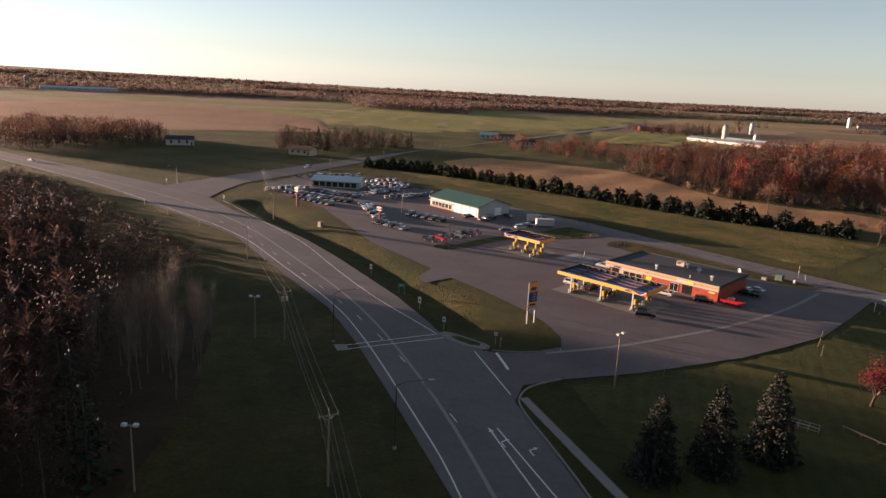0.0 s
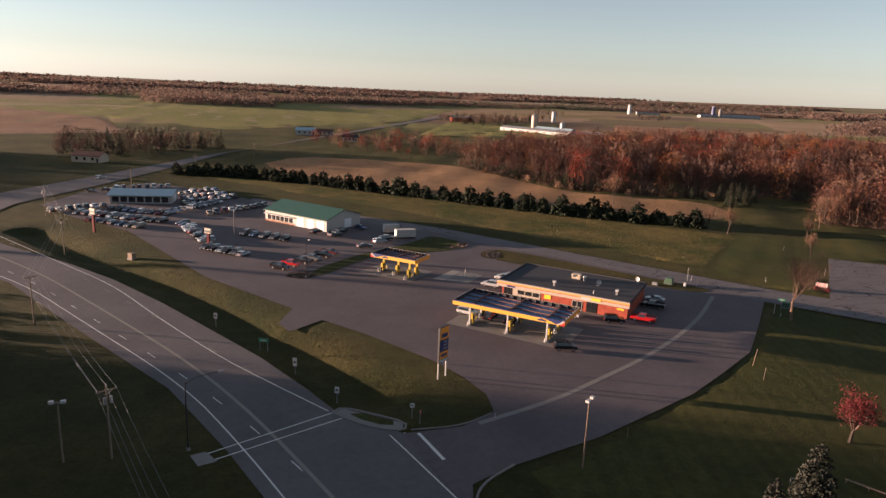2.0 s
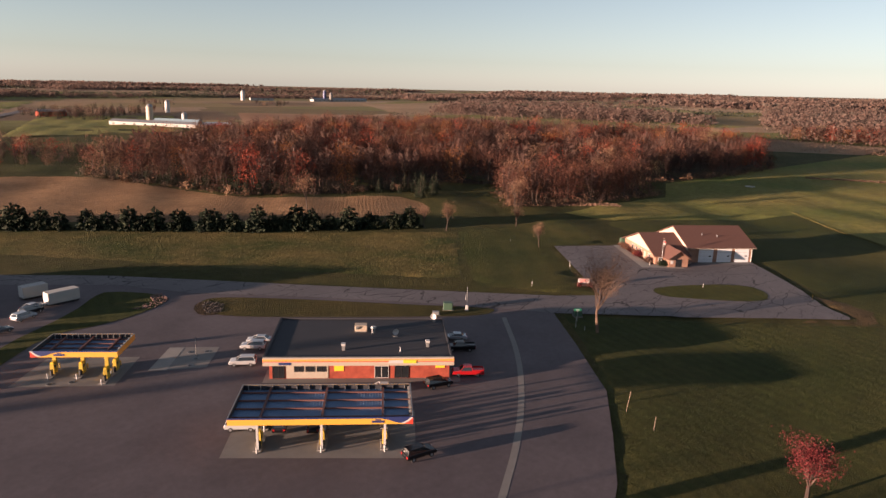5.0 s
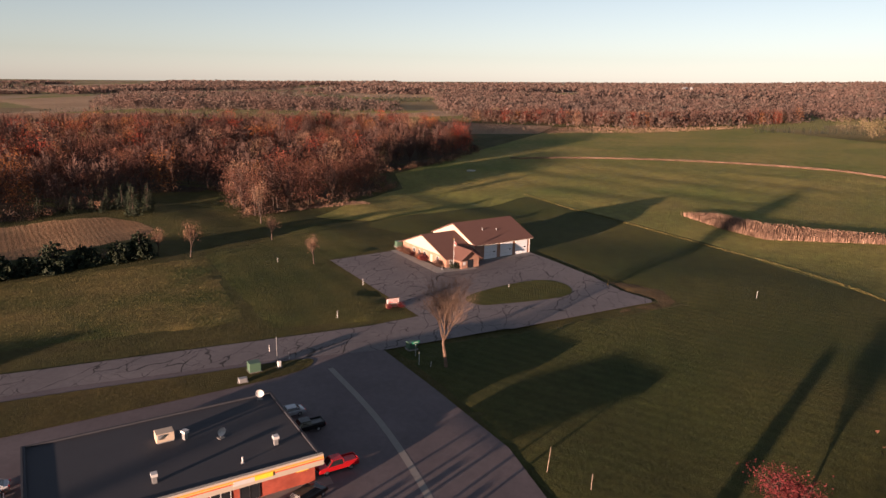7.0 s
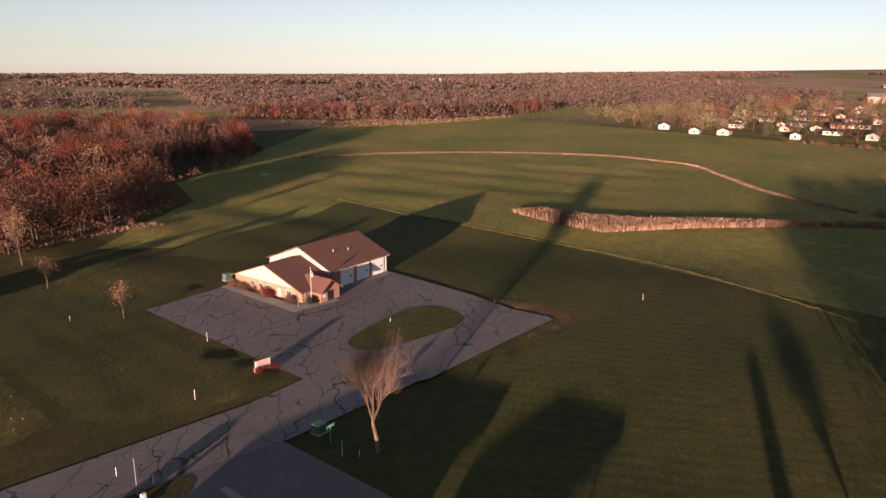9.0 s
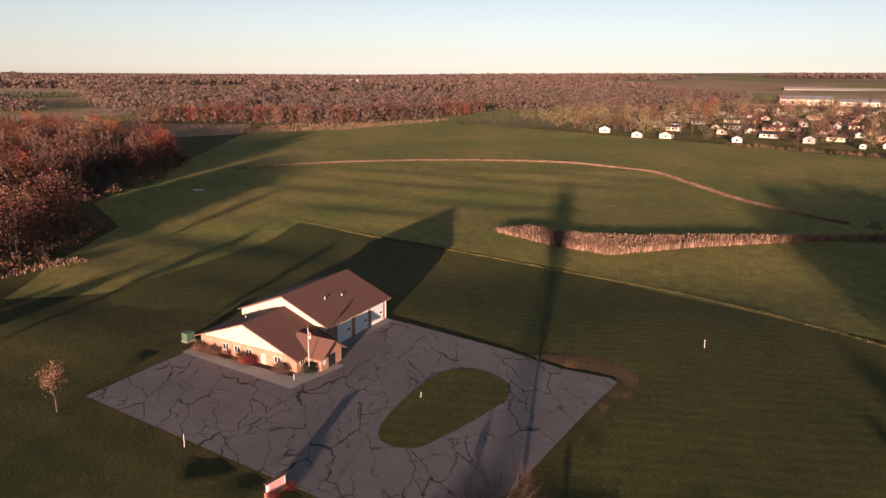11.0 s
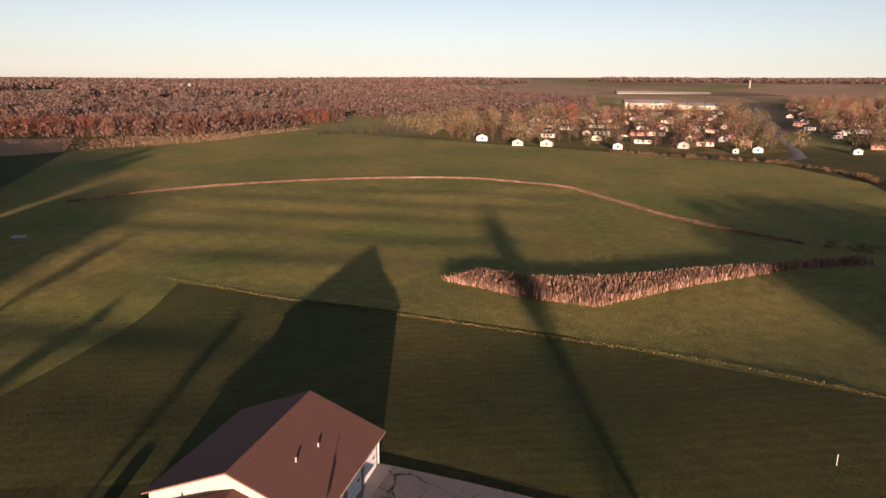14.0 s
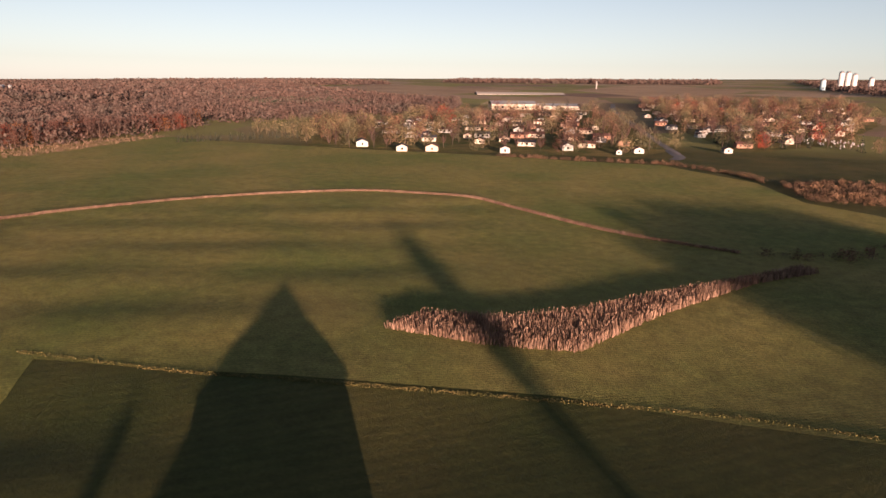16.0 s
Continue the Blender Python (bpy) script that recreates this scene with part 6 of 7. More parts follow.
M_BOXGREEN = plain("utility_green", (0.045, 0.085, 0.055), 0.55)
utility_box(114.6, 166.6, 1.7, 1.5, 1.4, M_BOXGREEN, "green steel transformer box on the grass")
utility_box(96.6, 189.2, 2.0, 1.7, 1.7, M_BOXGREEN, "green steel transformer box by the road")
utility_box(99.2, 185.8, 0.6, 0.5, 1.2, M_WHITE, "small white utility cabinet")
utility_box(92, 188.6, 1.4, 0.9, 0.8, M_GREYMETAL, "grey metal utility box")
utility_box(190.6, 195.8, 1.9, 1.5, 1.7, M_BOXGREEN, "green and tan condenser box behind the hall")
utility_box(-43, 233, 1.9, 1.2, 1.6, M_WOOD, "dark timber sign box on the verge")


# ---- water tower west of the highway ----
def water_tower():
    ob = thing("water_tower", pose(-300, 342, 0, 0, 0, 0), "tall pale water tower on a slim stem", "water tower")
    part("stem", Geo().cyl(0, 0, -1, 44, 1.5, 1.1, 14), M_WHITE, ob)
    g = Geo()
    prof = [(1.1, 43), (3.6, 45), (4.6, 47.5), (4.4, 50), (2.8, 52), (0.1, 52.8)]
    for r, z in prof:
        g.v += [(r * math.cos(a * 0.3927), r * math.sin(a * 0.3927), z) for a in range(16)]
    g.f = [(k * 16 + i, k * 16 + (i + 1) % 16, k * 16 + 16 + (i + 1) % 16, k * 16 + 16 + i) for k in range(len(prof) - 1) for i in range(16)]
    part("tank", g, M_WHITE, ob, smooth=True)


water_tower()

# ---- reeds and field edges ----


def loose(name, corners, material, label, category):
    """One mesh of loose blades or leaves: corners is an array of n x 3 or 4 x 3."""
    n, k = corners.shape[:2]
    me = bpy.data.meshes.new(name)
    me.vertices.add(n * k)
    me.vertices.foreach_set("co", corners.astype(np.float32).ravel())
    me.loops.add(n * k)
    me.loops.foreach_set("vertex_index", np.arange(n * k, dtype=np.int32))
    me.polygons.add(n)
    me.polygons.foreach_set("loop_start", np.arange(0, n * k, k, dtype=np.int32))
    me.materials.append(material)
    me.update(calc_edges=True)
    return tagged(new(name, me), label, category, kind="stuff")


def reeds(name, label, poly, count, h, seed, material):
    rng = np.random.default_rng(seed)
    p = np.array(poly)
    lo, hi = p.min(0), p.max(0)
    got = np.empty((0, 2))
    while len(got) < count:
        q = rng.uniform(lo, hi, (40000, 2))
        got = np.vstack([got, q[inside(q[:, 0], q[:, 1], poly)]])
    x, y = got[:count].T
    z = land(x, y) - 0.1
    a, w = rng.uniform(0, 6.28, count), rng.uniform(0.04, 0.13, count)
    hh = h * rng.uniform(0.45, 1.15, count)
    dx, dy = np.cos(a) * w, np.sin(a) * w
    tx, ty = rng.normal(0, 0.22, count), rng.normal(0, 0.22, count)
    c = np.stack([np.stack([x - dx, y - dy, z], -1), np.stack([x + dx, y + dy, z], -1), np.stack([x + tx + dx * 0.6, y + ty + dy * 0.6, z + hh], -1), np.stack([x + tx - dx * 0.8, y + ty - dy * 0.8, z + hh * 0.9], -1)], 1)
    loose(name, c, material, label, "reeds")


def band(pts, width):
    left, right = [], []
    for k, (x, y) in enumerate(pts):
        (ax, ay), (bx, by) = pts[max(k - 1, 0)], pts[min(k + 1, len(pts) - 1)]
        d = math.hypot(bx - ax, by - ay)
        nx, ny = -(by - ay) / d * width / 2, (bx - ax) / d * width / 2
        left.append((x + nx, y + ny))
        right.append((x - nx, y - ny))
    return left + right[::-1]


CATTAIL = [(275.5, 110), (278, 97), (264, 84), (258, 65), (254.5, 33), (247, -21), (241, -20), (246, 8), (245, 51), (241, 85), (254, 98)]
reeds("cattails", "pale dry cattails in a wet hollow", CATTAIL, 16000, 1.9, 3, M_REED)
patch("marsh_floor", CATTAIL, 0.08, M_FARTAN, "dry trampled reed litter", "ground", step=4)
ARC = curve([(437, 206), (459, 158), (464, 90), (447, 22), (420, -6), (393, -18), (352, -14), (314, -12), (285, -18), (268, -23)], 2)
reeds("ditch_reeds", "pale dry reeds along a curved ditch", band(ARC, 2.5), 12000, 1.15, 4, M_REED)
reeds("ditch_reeds", "pale dry reeds along the woods", [(617, 280), (640, 216), (676, 125), (782, 8), (790, 20), (749, 122), (720, 220), (745, 339)], 9000, 1.6, 5, M_REED)
reeds("ditch_reeds", "pale dry grass at the field corner", [(222, 257), (243, 254), (258, 234), (254, 230), (240, 248)], 900, 1.0, 6, M_REED)
M_DRYGRASS = foliage("dry_verge_grass", [(0.35, (0.070, 0.066, 0.020)), (0.65, (0.120, 0.095, 0.034))], 0.25, 0.4)
reeds("meadow_tufts", "rough tufts of tan and green meadow grass", [(24, 332), (54, 292), (89, 242), (118, 206), (158, 242), (108, 283), (58, 328), (-6, 384)], 16000, 0.26, 11, M_DRYGRASS)
reeds("field_edge_grass", "pale strip of dry grass between fields", band(curve([(306, 176), (273, 148), (251, 126), (229.5, 104), (205, 81), (174.5, 66), (140, 52)], 2), 1.5), 6000, 0.38, 8, M_DRYGRASS)
M_WATER = plain("standing_water", (0.05, 0.06, 0.07), 0.05, spec=0.8, grain=0.05)
patch("pond", [(266, -8), (268, -13), (263, -15), (260, -11), (262, -8)], 0.1, M_WATER, "small pool of standing water", "water", smooth=1, step=3)
grove("brush", "low brown brush along the town edge", line_spots([(512, -135), (460, -168), (419, -199), (369, -193), (342, -178)], 1.6, 21, 1.4, 0.7, 1.4) + scatter([(335, -178), (298, -138), (272, -156), (290, -225), (318, -215)], 3.2, 22, 0.6, 1.2) + line_spots([(262, -26), (246, -40), (238, -70)], 1.6, 23, 2.5, 0.6, 1.3), mixed([(BUSH, M_BRUSH, 1)]), 24)
grove("brush", "low rust brush at the edge of the woods", line_spots([(116, 452), (132, 400), (146, 354), (172, 337), (215, 322), (252, 326), (262, 297), (330, 264), (400, 242), (470, 237), (540, 262)], 2.2, 25, 1.8, 0.8, 1.7) + line_spots([(250, 290), (216, 262), (256, 243), (304, 238), (332, 260)], 2.2, 26, 1.5, 0.7, 1.5), mixed([(BUSH, M_BRUSH, 2), (BUSH, M_BROWNTWIG, 2), (BUSH, M_TANLEAF, 1)]), 27)
grove("brush", "low brown brush along the corn rows", line_spots([(112, 290), (140, 272), (160, 260)], 1.6, 28, 1.6, 0.6, 1.3), mixed([(BUSH, M_BRUSH, 1)]), 29)

# ---- distance ----
FAR = [
    ("stubble_field", [(-542, 835), (-520, 1038), (-348, 1029), (-158, 826), (-103, 649), (-234, 579), (-372, 571)], M_STUBBLE, "broad tan stubble field"),
    ("hay_field", [(-321, 997), (-204, 1067), (-35, 1195), (430, 1496), (196, 946), (-31, 706), (-130, 819)], M_FARGREEN, "broad pale green hay field"),
    ("stubble_field", [(541, 1004), (715, 863), (798, 670), (471, 726), (400, 760)], M_STUBBLE, "tan stubble field beyond the woods"),
    ("stubble_field", [(1009, 1266), (1615, 1380), (1556, 1088), (790, 930)], M_FARTAN, "pale harvested field"),
    ("stubble_field", [(1908, 1076), (2201, 599), (1656, 563), (1452, 672)], M_FARTAN, "pale harvested field"),
    ("stubble_field", [(765, 385), (745, 215), (640, 216), (600, 296)], M_FARTAN, "pale dry corn field by the woods"),
    ("stubble_field", [(-1700, 1500), (-1500, 2300), (-400, 2600), (-300, 1500), (-600, 1150)], M_STUBBLE, "broad tan stubble field"),
    ("hay_field", [(-300, 1450), (-200, 2300), (700, 2600), (800, 1700)], M_FARGREEN, "far green hay field"),
    ("stubble_field", [(900, 1700), (900, 2900), (2600, 2700), (2000, 1600)], M_FARTAN, "far harvested field"),
    ("hay_field", [(-500, 2750), (600, 2750), (700, 3700), (-700, 3700)], M_FARTAN, "far harvested field"),
    ("hay_field", [(1500, -700), (1700, -1300), (2600, -1500), (2400, -700)], M_FARTAN, "pale far field beyond the town"),
    ("hay_field", [(1000, -1100), (1300, -1900), (2200, -2600), (1700, -1500)], M_FARTAN, "pale far field beyond the town"),
    ("hay_field", [(150, 700), (300, 700), (420, 960), (280, 1010)], M_FARGREEN, "green pasture round the farm"),
]
for name, poly, mat, label in FAR:
    patch(name, poly, 0.25, mat, label, "field")


def forest_sheet(poly, h, seed, label, step=14, mat=None):
    """Closed tree canopy seen from far off: many leafy clumps with a ragged top."""
    rng = np.random.default_rng(seed)
    spots = np.array(scatter(poly, step, seed, 0.75, 1.2))
    per = 40 if step < 20 else 26
    x, y, s = np.repeat(spots, per, axis=0).T
    n = len(x)
    a, b = rng.uniform(0, 6.28, n), rng.uniform(0.02, 1.0, n)
    r = step * 0.62 * np.sqrt(rng.uniform(0, 1, n)) * (1.1 - 0.6 * b)
    c = np.stack([x + np.cos(a) * r, y + np.sin(a) * r, rise(x, y) + h * s * b], -1)
    u = rng.normal(0, 1, (n, 3))
    u /= np.linalg.norm(u, axis=1)[:, None]
    v = np.cross(u, rng.normal(0, 1, (n, 3)))
    v /= np.linalg.norm(v, axis=1)[:, None]
    k = ((0.095 if step < 20 else 0.12) * step * rng.uniform(0.6, 1.3, n))[:, None]
    loose("far_woods", np.stack([c - u * k, c + u * k + v * k * 0.8, c + u * k - v * k * 0.8], 1), mat, label, "woods")


# paler and greyer than the near trees: distance haze mixed into the base colours
M_FARWOOD = foliage("far_hazed_woods", [(0.35, (0.102, 0.076, 0.065)), (0.5, (0.126, 0.080, 0.065)), (0.65, (0.114, 0.090, 0.074))], 0.012, 0.3, 0.45)
M_FARPINE = foliage("far_hazed_conifers", [(0.4, (0.062, 0.064, 0.046)), (0.6, (0.084, 0.082, 0.056))], 0.012, 0.5, 0.4)
for i, (poly, h, step, mat) in enumerate([
    ([(-210, 1850), (-178, 1245), (34, 1217), (27, 1427)], 13, 15, M_FARWOOD),
    ([(853, 911), (874, 714), (933, 497), (960, 440), (1430, 1007), (1299, 1218)], 14, 15, M_FARWOOD),
    ([(800, 250), (928, 389), (1586, 601), (1701, 389), (1500, 240), (1000, 200)], 14, 16, M_FARWOOD),
    ([(1700, 560), (1900, 1100), (3200, 1300), (3300, 500), (2300, 300)], 14, 34, M_FARWOOD),
    ([(1500, 250), (1500, -150), (2600, -500), (3600, -500), (3600, 500), (2200, 300)], 14, 30, M_FARWOOD),
    ([(2500, -520), (3900, -600), (3600, -1700), (2700, -1500)], 14, 34, M_FARWOOD),
    ([(1900, -2700), (2900, -1900), (3500, -2500), (2400, -3500)], 14, 38, M_FARWOOD),
    ([(700, -1500), (1100, -2000), (1900, -3400), (900, -3600), (400, -2400)], 13, 36, M_FARWOOD),
    ([(905, -90), (1300, -100), (1480, -160), (1450, -640), (1180, -640), (980, -470), (910, -250)], 12, 14, M_FARWOOD),
    ([(1460, -160), (1450, -640), (2500, -900), (2600, -500)], 13, 24, M_FARWOOD),
    ([(1150, -230), (1400, -260), (1260, -450), (1120, -400)], 11, 13, M_FARPINE),
    ([(-700, 2300), (-650, 2650), (500, 2750), (600, 2450)], 13, 26, M_FARWOOD),
    ([(800, 2550), (850, 2800), (2700, 2900), (2600, 2600)], 13, 28, M_FARWOOD),
    ([(-1600, 2500), (-1500, 3300), (1500, 4300), (2500, 3900), (1500, 3600), (-600, 3650)], 14, 36, M_FARWOOD),
    ([(-2300, 1500), (-2300, 2400), (-1600, 2700), (-1500, 2400), (-1750, 1500)], 13, 34, M_FARWOOD),
    ([(-1000, 1450), (-900, 1650), (-420, 1700), (-450, 1480)], 11, 20, M_FARWOOD),
    ([(2600, 2200), (3500, 2700), (4000, 1500), (3200, 1350)], 13, 40, M_FARWOOD),
    ([(1350, 1420), (1500, 1700), (2600, 2000), (2700, 1500)], 12, 30, M_FARWOOD),
]):
    forest_sheet(poly, h, 100 + i, "distant woods in brown autumn colours greyed for haze" if mat is M_FARWOOD else "distant conifer woods in colours paled for haze", step, mat)
STRIPS = random.Random(404)
for i in range(46):
    az, far = radians(STRIPS.uniform(-42, 62)), STRIPS.uniform(1150, 3900)
    cx, cy = 100 + far * math.sin(az), 150 + far * math.cos(az)
    if math.hypot(cx - 330, cy - 880) < 420 or (cy < 1250 and cx < 250):
        continue
    half, deep, lean = STRIPS.uniform(90, 330) * (0.6 + far / 3000), STRIPS.uniform(18, 70), STRIPS.uniform(-0.25, 0.25)
    ux, uy = math.cos(az + lean), -math.sin(az + lean)
    quad = [(cx - ux * half, cy - uy * half), (cx + ux * half, cy + uy * half), (cx + ux * half * 0.8 + uy * -deep, cy + uy * half * 0.8 + ux * deep), (cx - ux * half * 0.9 - uy * deep, cy - uy * half * 0.9 + ux * deep)]
    forest_sheet(quad, STRIPS.uniform(9, 14), 500 + i, "distant strip of brown woods between fields", 15 if far < 2200 else 22, M_FARWOOD if i % 4 else M_FARPINE)
forest_sheet([(30, 1420), (300, 1630), (562, 1830), (520, 1930), (240, 1720), (0, 1520)], 13, 480, "distant strip of brown woods between fields", 16, M_FARWOOD)
BELT = [(761, 320), (739, 203), (725, 128), (801, 17), (892, -72), (1300, -90), (1400, 200), (1150, 330)]
grove("woods", "belt of bare brown and rust woods", scatter([(761, 320), (745, 203), (732, 128), (806, 17), (880, -55), (905, -40), (840, 40), (780, 140), (795, 210), (810, 320)], 8.5, 31, 0.85, 1.15), AUTUMN, 32, M_TANBARK)
forest_sheet(BELT, 13, 33, "belt of bare brown woods beyond the field", 13, M_FARWOOD)
grove("trees", "leafless brown and red trees by the road", scatter([(-293, 420), (-335, 536), (-222, 530), (-192, 462), (-215, 425), (-249, 385)], 8.5, 34, 0.8, 1.2), mixed([(THIN, M_TWIG, 3), (GARDEN, M_TANLEAF, 2), (GARDEN, M_RUSSET, 2)]), 35)
grove("trees", "dark garden trees round the houses", scatter([(-118, 455), (-60, 490), (-27, 535), (-50, 560), (-130, 545)], 8.5, 36, 0.7, 1.15), YARDTREES, 37)
grove("trees", "autumn garden trees along the lawn", scatter([(48, 560), (100, 520), (135, 500), (170, 545), (130, 640), (40, 610)], 11, 38, 0.45, 0.95) + line_spots([(60, 545), (128, 492)], 10, 39, 2, 0.4, 0.6), mixed([(THIN, M_TWIG, 3), (GARDEN, M_TANLEAF, 2), (GARDEN, M_SCARLET, 1.2), (FIR, M_NEEDLE, 0.6)]), 40)
grove("trees", "trees round the farmstead", scatter([(255, 940), (307, 900), (390, 1000), (460, 1050), (380, 1090), (258, 1030)], 12, 41, 0.6, 1.1) + scatter([(720, 1180), (790, 1200), (800, 1260), (720, 1260)], 14, 43, 0.6, 1.0) + scatter([(540, 1300), (600, 1310), (600, 1370), (540, 1370)], 14, 44, 0.6, 1.0), YARDTREES, 42)
grove("hedge", "dark hedge row between the fields", line_spots([(702, 850), (803, 815)], 6, 45, 2, 0.4, 0.6), mixed([(GARDEN, M_NEEDLE, 1)]), 46)
grove("hedge", "row of dark cedars at the town edge", line_spots([(722, 20), (712, -80)], 3.4, 47, 1.2, 0.45, 0.65), mixed([(FIR, M_NEEDLE, 1)]), 48)
TOWN = [(640, -55), (585, -110), (523, -150), (482, -190), (455, -215), (470, -290), (620, -430), (860, -640), (930, -520), (880, -320), (830, -160)]
grove("trees", "gold and olive trees among the houses", scatter(TOWN, 20, 49, 0.6, 1.6), TOWNTREES, 50)
TOWN_S = [(425, -300), (640, -500), (900, -800), (1000, -1000), (700, -1100), (480, -700), (410, -420)]
grove("trees", "rust and olive trees among the houses", scatter(TOWN_S, 19, 51, 0.8, 1.7), TOWNTREES, 52)
grove("trees", "pale gold trees in the gardens", scatter([(650, -60), (760, -60), (860, -180), (700, -190)], 20, 53, 1.0, 1.5), mixed([(GARDEN, M_OCHRE, 3), (GARDEN, M_OLIVE, 1)]), 54)
patch("town_road", band([(432, -226), (438, -242), (575, -385), (868, -698), (1000, -860)], 9), 0.2, M_ROAD, "straight asphalt street into the town", "road", step=6)
patch("town_lawn", TOWN, 0.1, M_MEADOW, "lawns among the town houses", "grass")
patch("town_lawn", TOWN_S, 0.1, M_MEADOW, "lawns among the town houses", "grass")


def house(m, w, d, h, wall, roof, label, doors=True):
    ob = thing("house", m, label, "house", "houses")
    part("wall", Geo().box(0, 0, -0.3, w, d, h), wall, ob)
    part("roof", gable_x(Geo(), -0.4, w + 0.4, 0, d, h, h + d * 0.22, 0.5), roof, ob)
    for x in (0.0, w - 0.15):
        g = Geo()
        g.add([(a, y, z) for a in (x, x + 0.15) for y, z in ((0, h), (d, h), (d / 2, h + d * 0.215))], [(0, 2, 1), (3, 4, 5), (0, 1, 4, 3), (1, 2, 5, 4), (2, 0, 3, 5)])
        part("gable", g, wall, ob)
    for k in range(3):
        x = w * (0.15 + 0.28 * k)
        part("window", px_box(x, -0.05, h * 0.35, x + 1.3, 0.02, h * 0.8), M_GLASS, ob)
        part("window", px_box(x, d - 0.02, h * 0.35, x + 1.3, d + 0.05, h * 0.8), M_GLASS, ob)
    part("window", px_box(-0.05, d * 0.4, h * 0.35, 0.02, d * 0.4 + 1.3, h * 0.8), M_GLASS, ob)
    if doors:
        part("door", px_box(w * 0.88, -0.06, 0, w * 0.88 + 1.0, 0.02, 2.1), M_DARK, ob)
    return ob


HOUSE_KINDS = [(M_WHITESIDING, M_SHINGLE, "small white house with a brown roof"), (M_CREAM, M_MEMBRANE, "cream house with a dark roof"), (M_WHITESIDING, M_MEMBRANE, "white house with a grey roof"), (M_TANMETAL, M_SHINGLE, "tan house with a brown roof"), (M_BRICK, M_SHINGLE, "brick house with a brown roof")]


def put_house(x, y, deg, w, d, h, kind):
    wall, roof, label = HOUSE_KINDS[kind]
    house(at(x, y, deg, 1, 0.1), w, d, h, wall, roof, label)


for x, y, deg, w, d, h, k in ((522, -156, -40, 9, 7, 3.4, 0), (508, -208, -42, 15, 8, 3.6, 2), (471, -219, -42, 5, 4, 2.6, 0), (466, -238, -42, 11, 7, 3, 0), (614, -92, -30, 16, 9, 3.6, 2), (572, -100, -35, 12, 8, 3.2, 1), (655, -166, -30, 18, 9, 4, 2), (560, -119, -40, 13, 9, 3.2, 3), (712, -182, -30, 16, 9, 4, 1)):
    put_house(x, y, deg, w, d, h, k)
_r = random.Random(77)
for x, y, s in scatter([(600, -150), (540, -200), (490, -260), (620, -410), (840, -600), (860, -350), (800, -180)], 36, 55) + scatter(TOWN_S, 44, 56):
    put_house(x, y, -42 + _r.choice((0, 90)), _r.uniform(11, 16), _r.uniform(7, 9), _r.uniform(2.6, 3.6), _r.randrange(5))
put_house(-190, 462, 20, 18, 9, 4, 2)
put_house(-104, 448, -20, 16, 9, 3.4, 3)
put_house(64, 608, -10, 12, 9, 3.8, 1)
house(at(30, 668, -8, 1, 0.1), 17, 10, 4, M_WHITESIDING, M_BLUEROOF, "white shed with a blue metal roof")
house(at(50, 676, -8, 1, 0.1), 14, 8, 3.4, M_CREAM, M_SHINGLE, "cream house with a brown roof")


def long_hall(name, x0, y0, x1, y1, d, h, wall, roof, label):
    L = math.hypot(x1 - x0, y1 - y0)
    ob = thing(name, at(x0, y0, math.degrees(math.atan2(y1 - y0, x1 - x0)), 1, 0.1), label, "building")
    part("wall", Geo().box(0, 0, -1, L, d, h), wall, ob)
    part("roof", gable_x(Geo(), -0.5, L + 0.5, 0, d, h, h + d * 0.16, 0.6), roof, ob)
    for k in range(int(L / 12)):
        part("opening", px_box(k * 12 + 4, -0.06, h * 0.35, k * 12 + 6.5, 0.02, h * 0.65), M_GLASS, ob)
    return ob


def silo(x, y, h, r, mat, label):
    ob = thing("silo", at(x, y), label, "silo", "farm silos")
    part("shaft", Geo().cyl(0, 0, -1, h, r, n=18), mat, ob)
    g = Geo()
    for a, z in ((r, h), (r * 0.85, h + r * 0.4), (r * 0.5, h + r * 0.75), (0.05, h + r * 0.9)):
        g.v += [(a * math.cos(i * 0.349), a * math.sin(i * 0.349), z) for i in range(18)]
    g.f = [(k * 18 + i, k * 18 + (i + 1) % 18, k * 18 + 18 + (i + 1) % 18, k * 18 + 18 + i) for k in range(3) for i in range(18)]
    part("dome", g, M_GREYMETAL, ob, smooth=True)
    hoop = Geo()
    for k in range(6):
        hoop.cyl(0, 0, h * (0.12 + k * 0.14), h * (0.12 + k * 0.14) + 0.25, r + 0.06, n=18, cap=False)
    part("hoops", hoop, M_GREYMETAL, ob)


long_hall("barn", 285, 829, 336, 745, 14, 3.6, M_WHITESIDING, M_GREYMETAL, "long low white cattle barn")
long_hall("barn", 318, 800, 345, 760, 12, 4.5, M_WHITESIDING, M_BLUEROOF, "white barn with a metal roof")
silo(338, 850, 17, 3.6, M_TANMETAL, "tall pale concrete farm silo")
silo(364, 822, 9, 3.0, M_GREYMETAL, "short grey metal silo")
silo(452, 1040, 15, 3.2, M_WHITE, "pale concrete farm silo")
silo(872, 1524, 20, 4.5, M_WHITE, "tall white farm silo")
silo(1044, 1441, 24, 4, M_NAVY, "tall dark blue farm silo")
silo(1056, 1432, 18, 4, M_CONC, "pale concrete farm silo")
long_hall("barn", 1010, 1440, 1160, 1420, 18, 5, M_WHITESIDING, M_GREYMETAL, "long pale farm building")
long_hall("barn", 890, 1520, 940, 1500, 16, 6, M_WHITESIDING, M_SHINGLE, "white farm barn with a brown roof")
long_hall("barn", 270, 985, 300, 985, 12, 6, M_REDBRICK, M_GREYMETAL, "red barn among the trees")
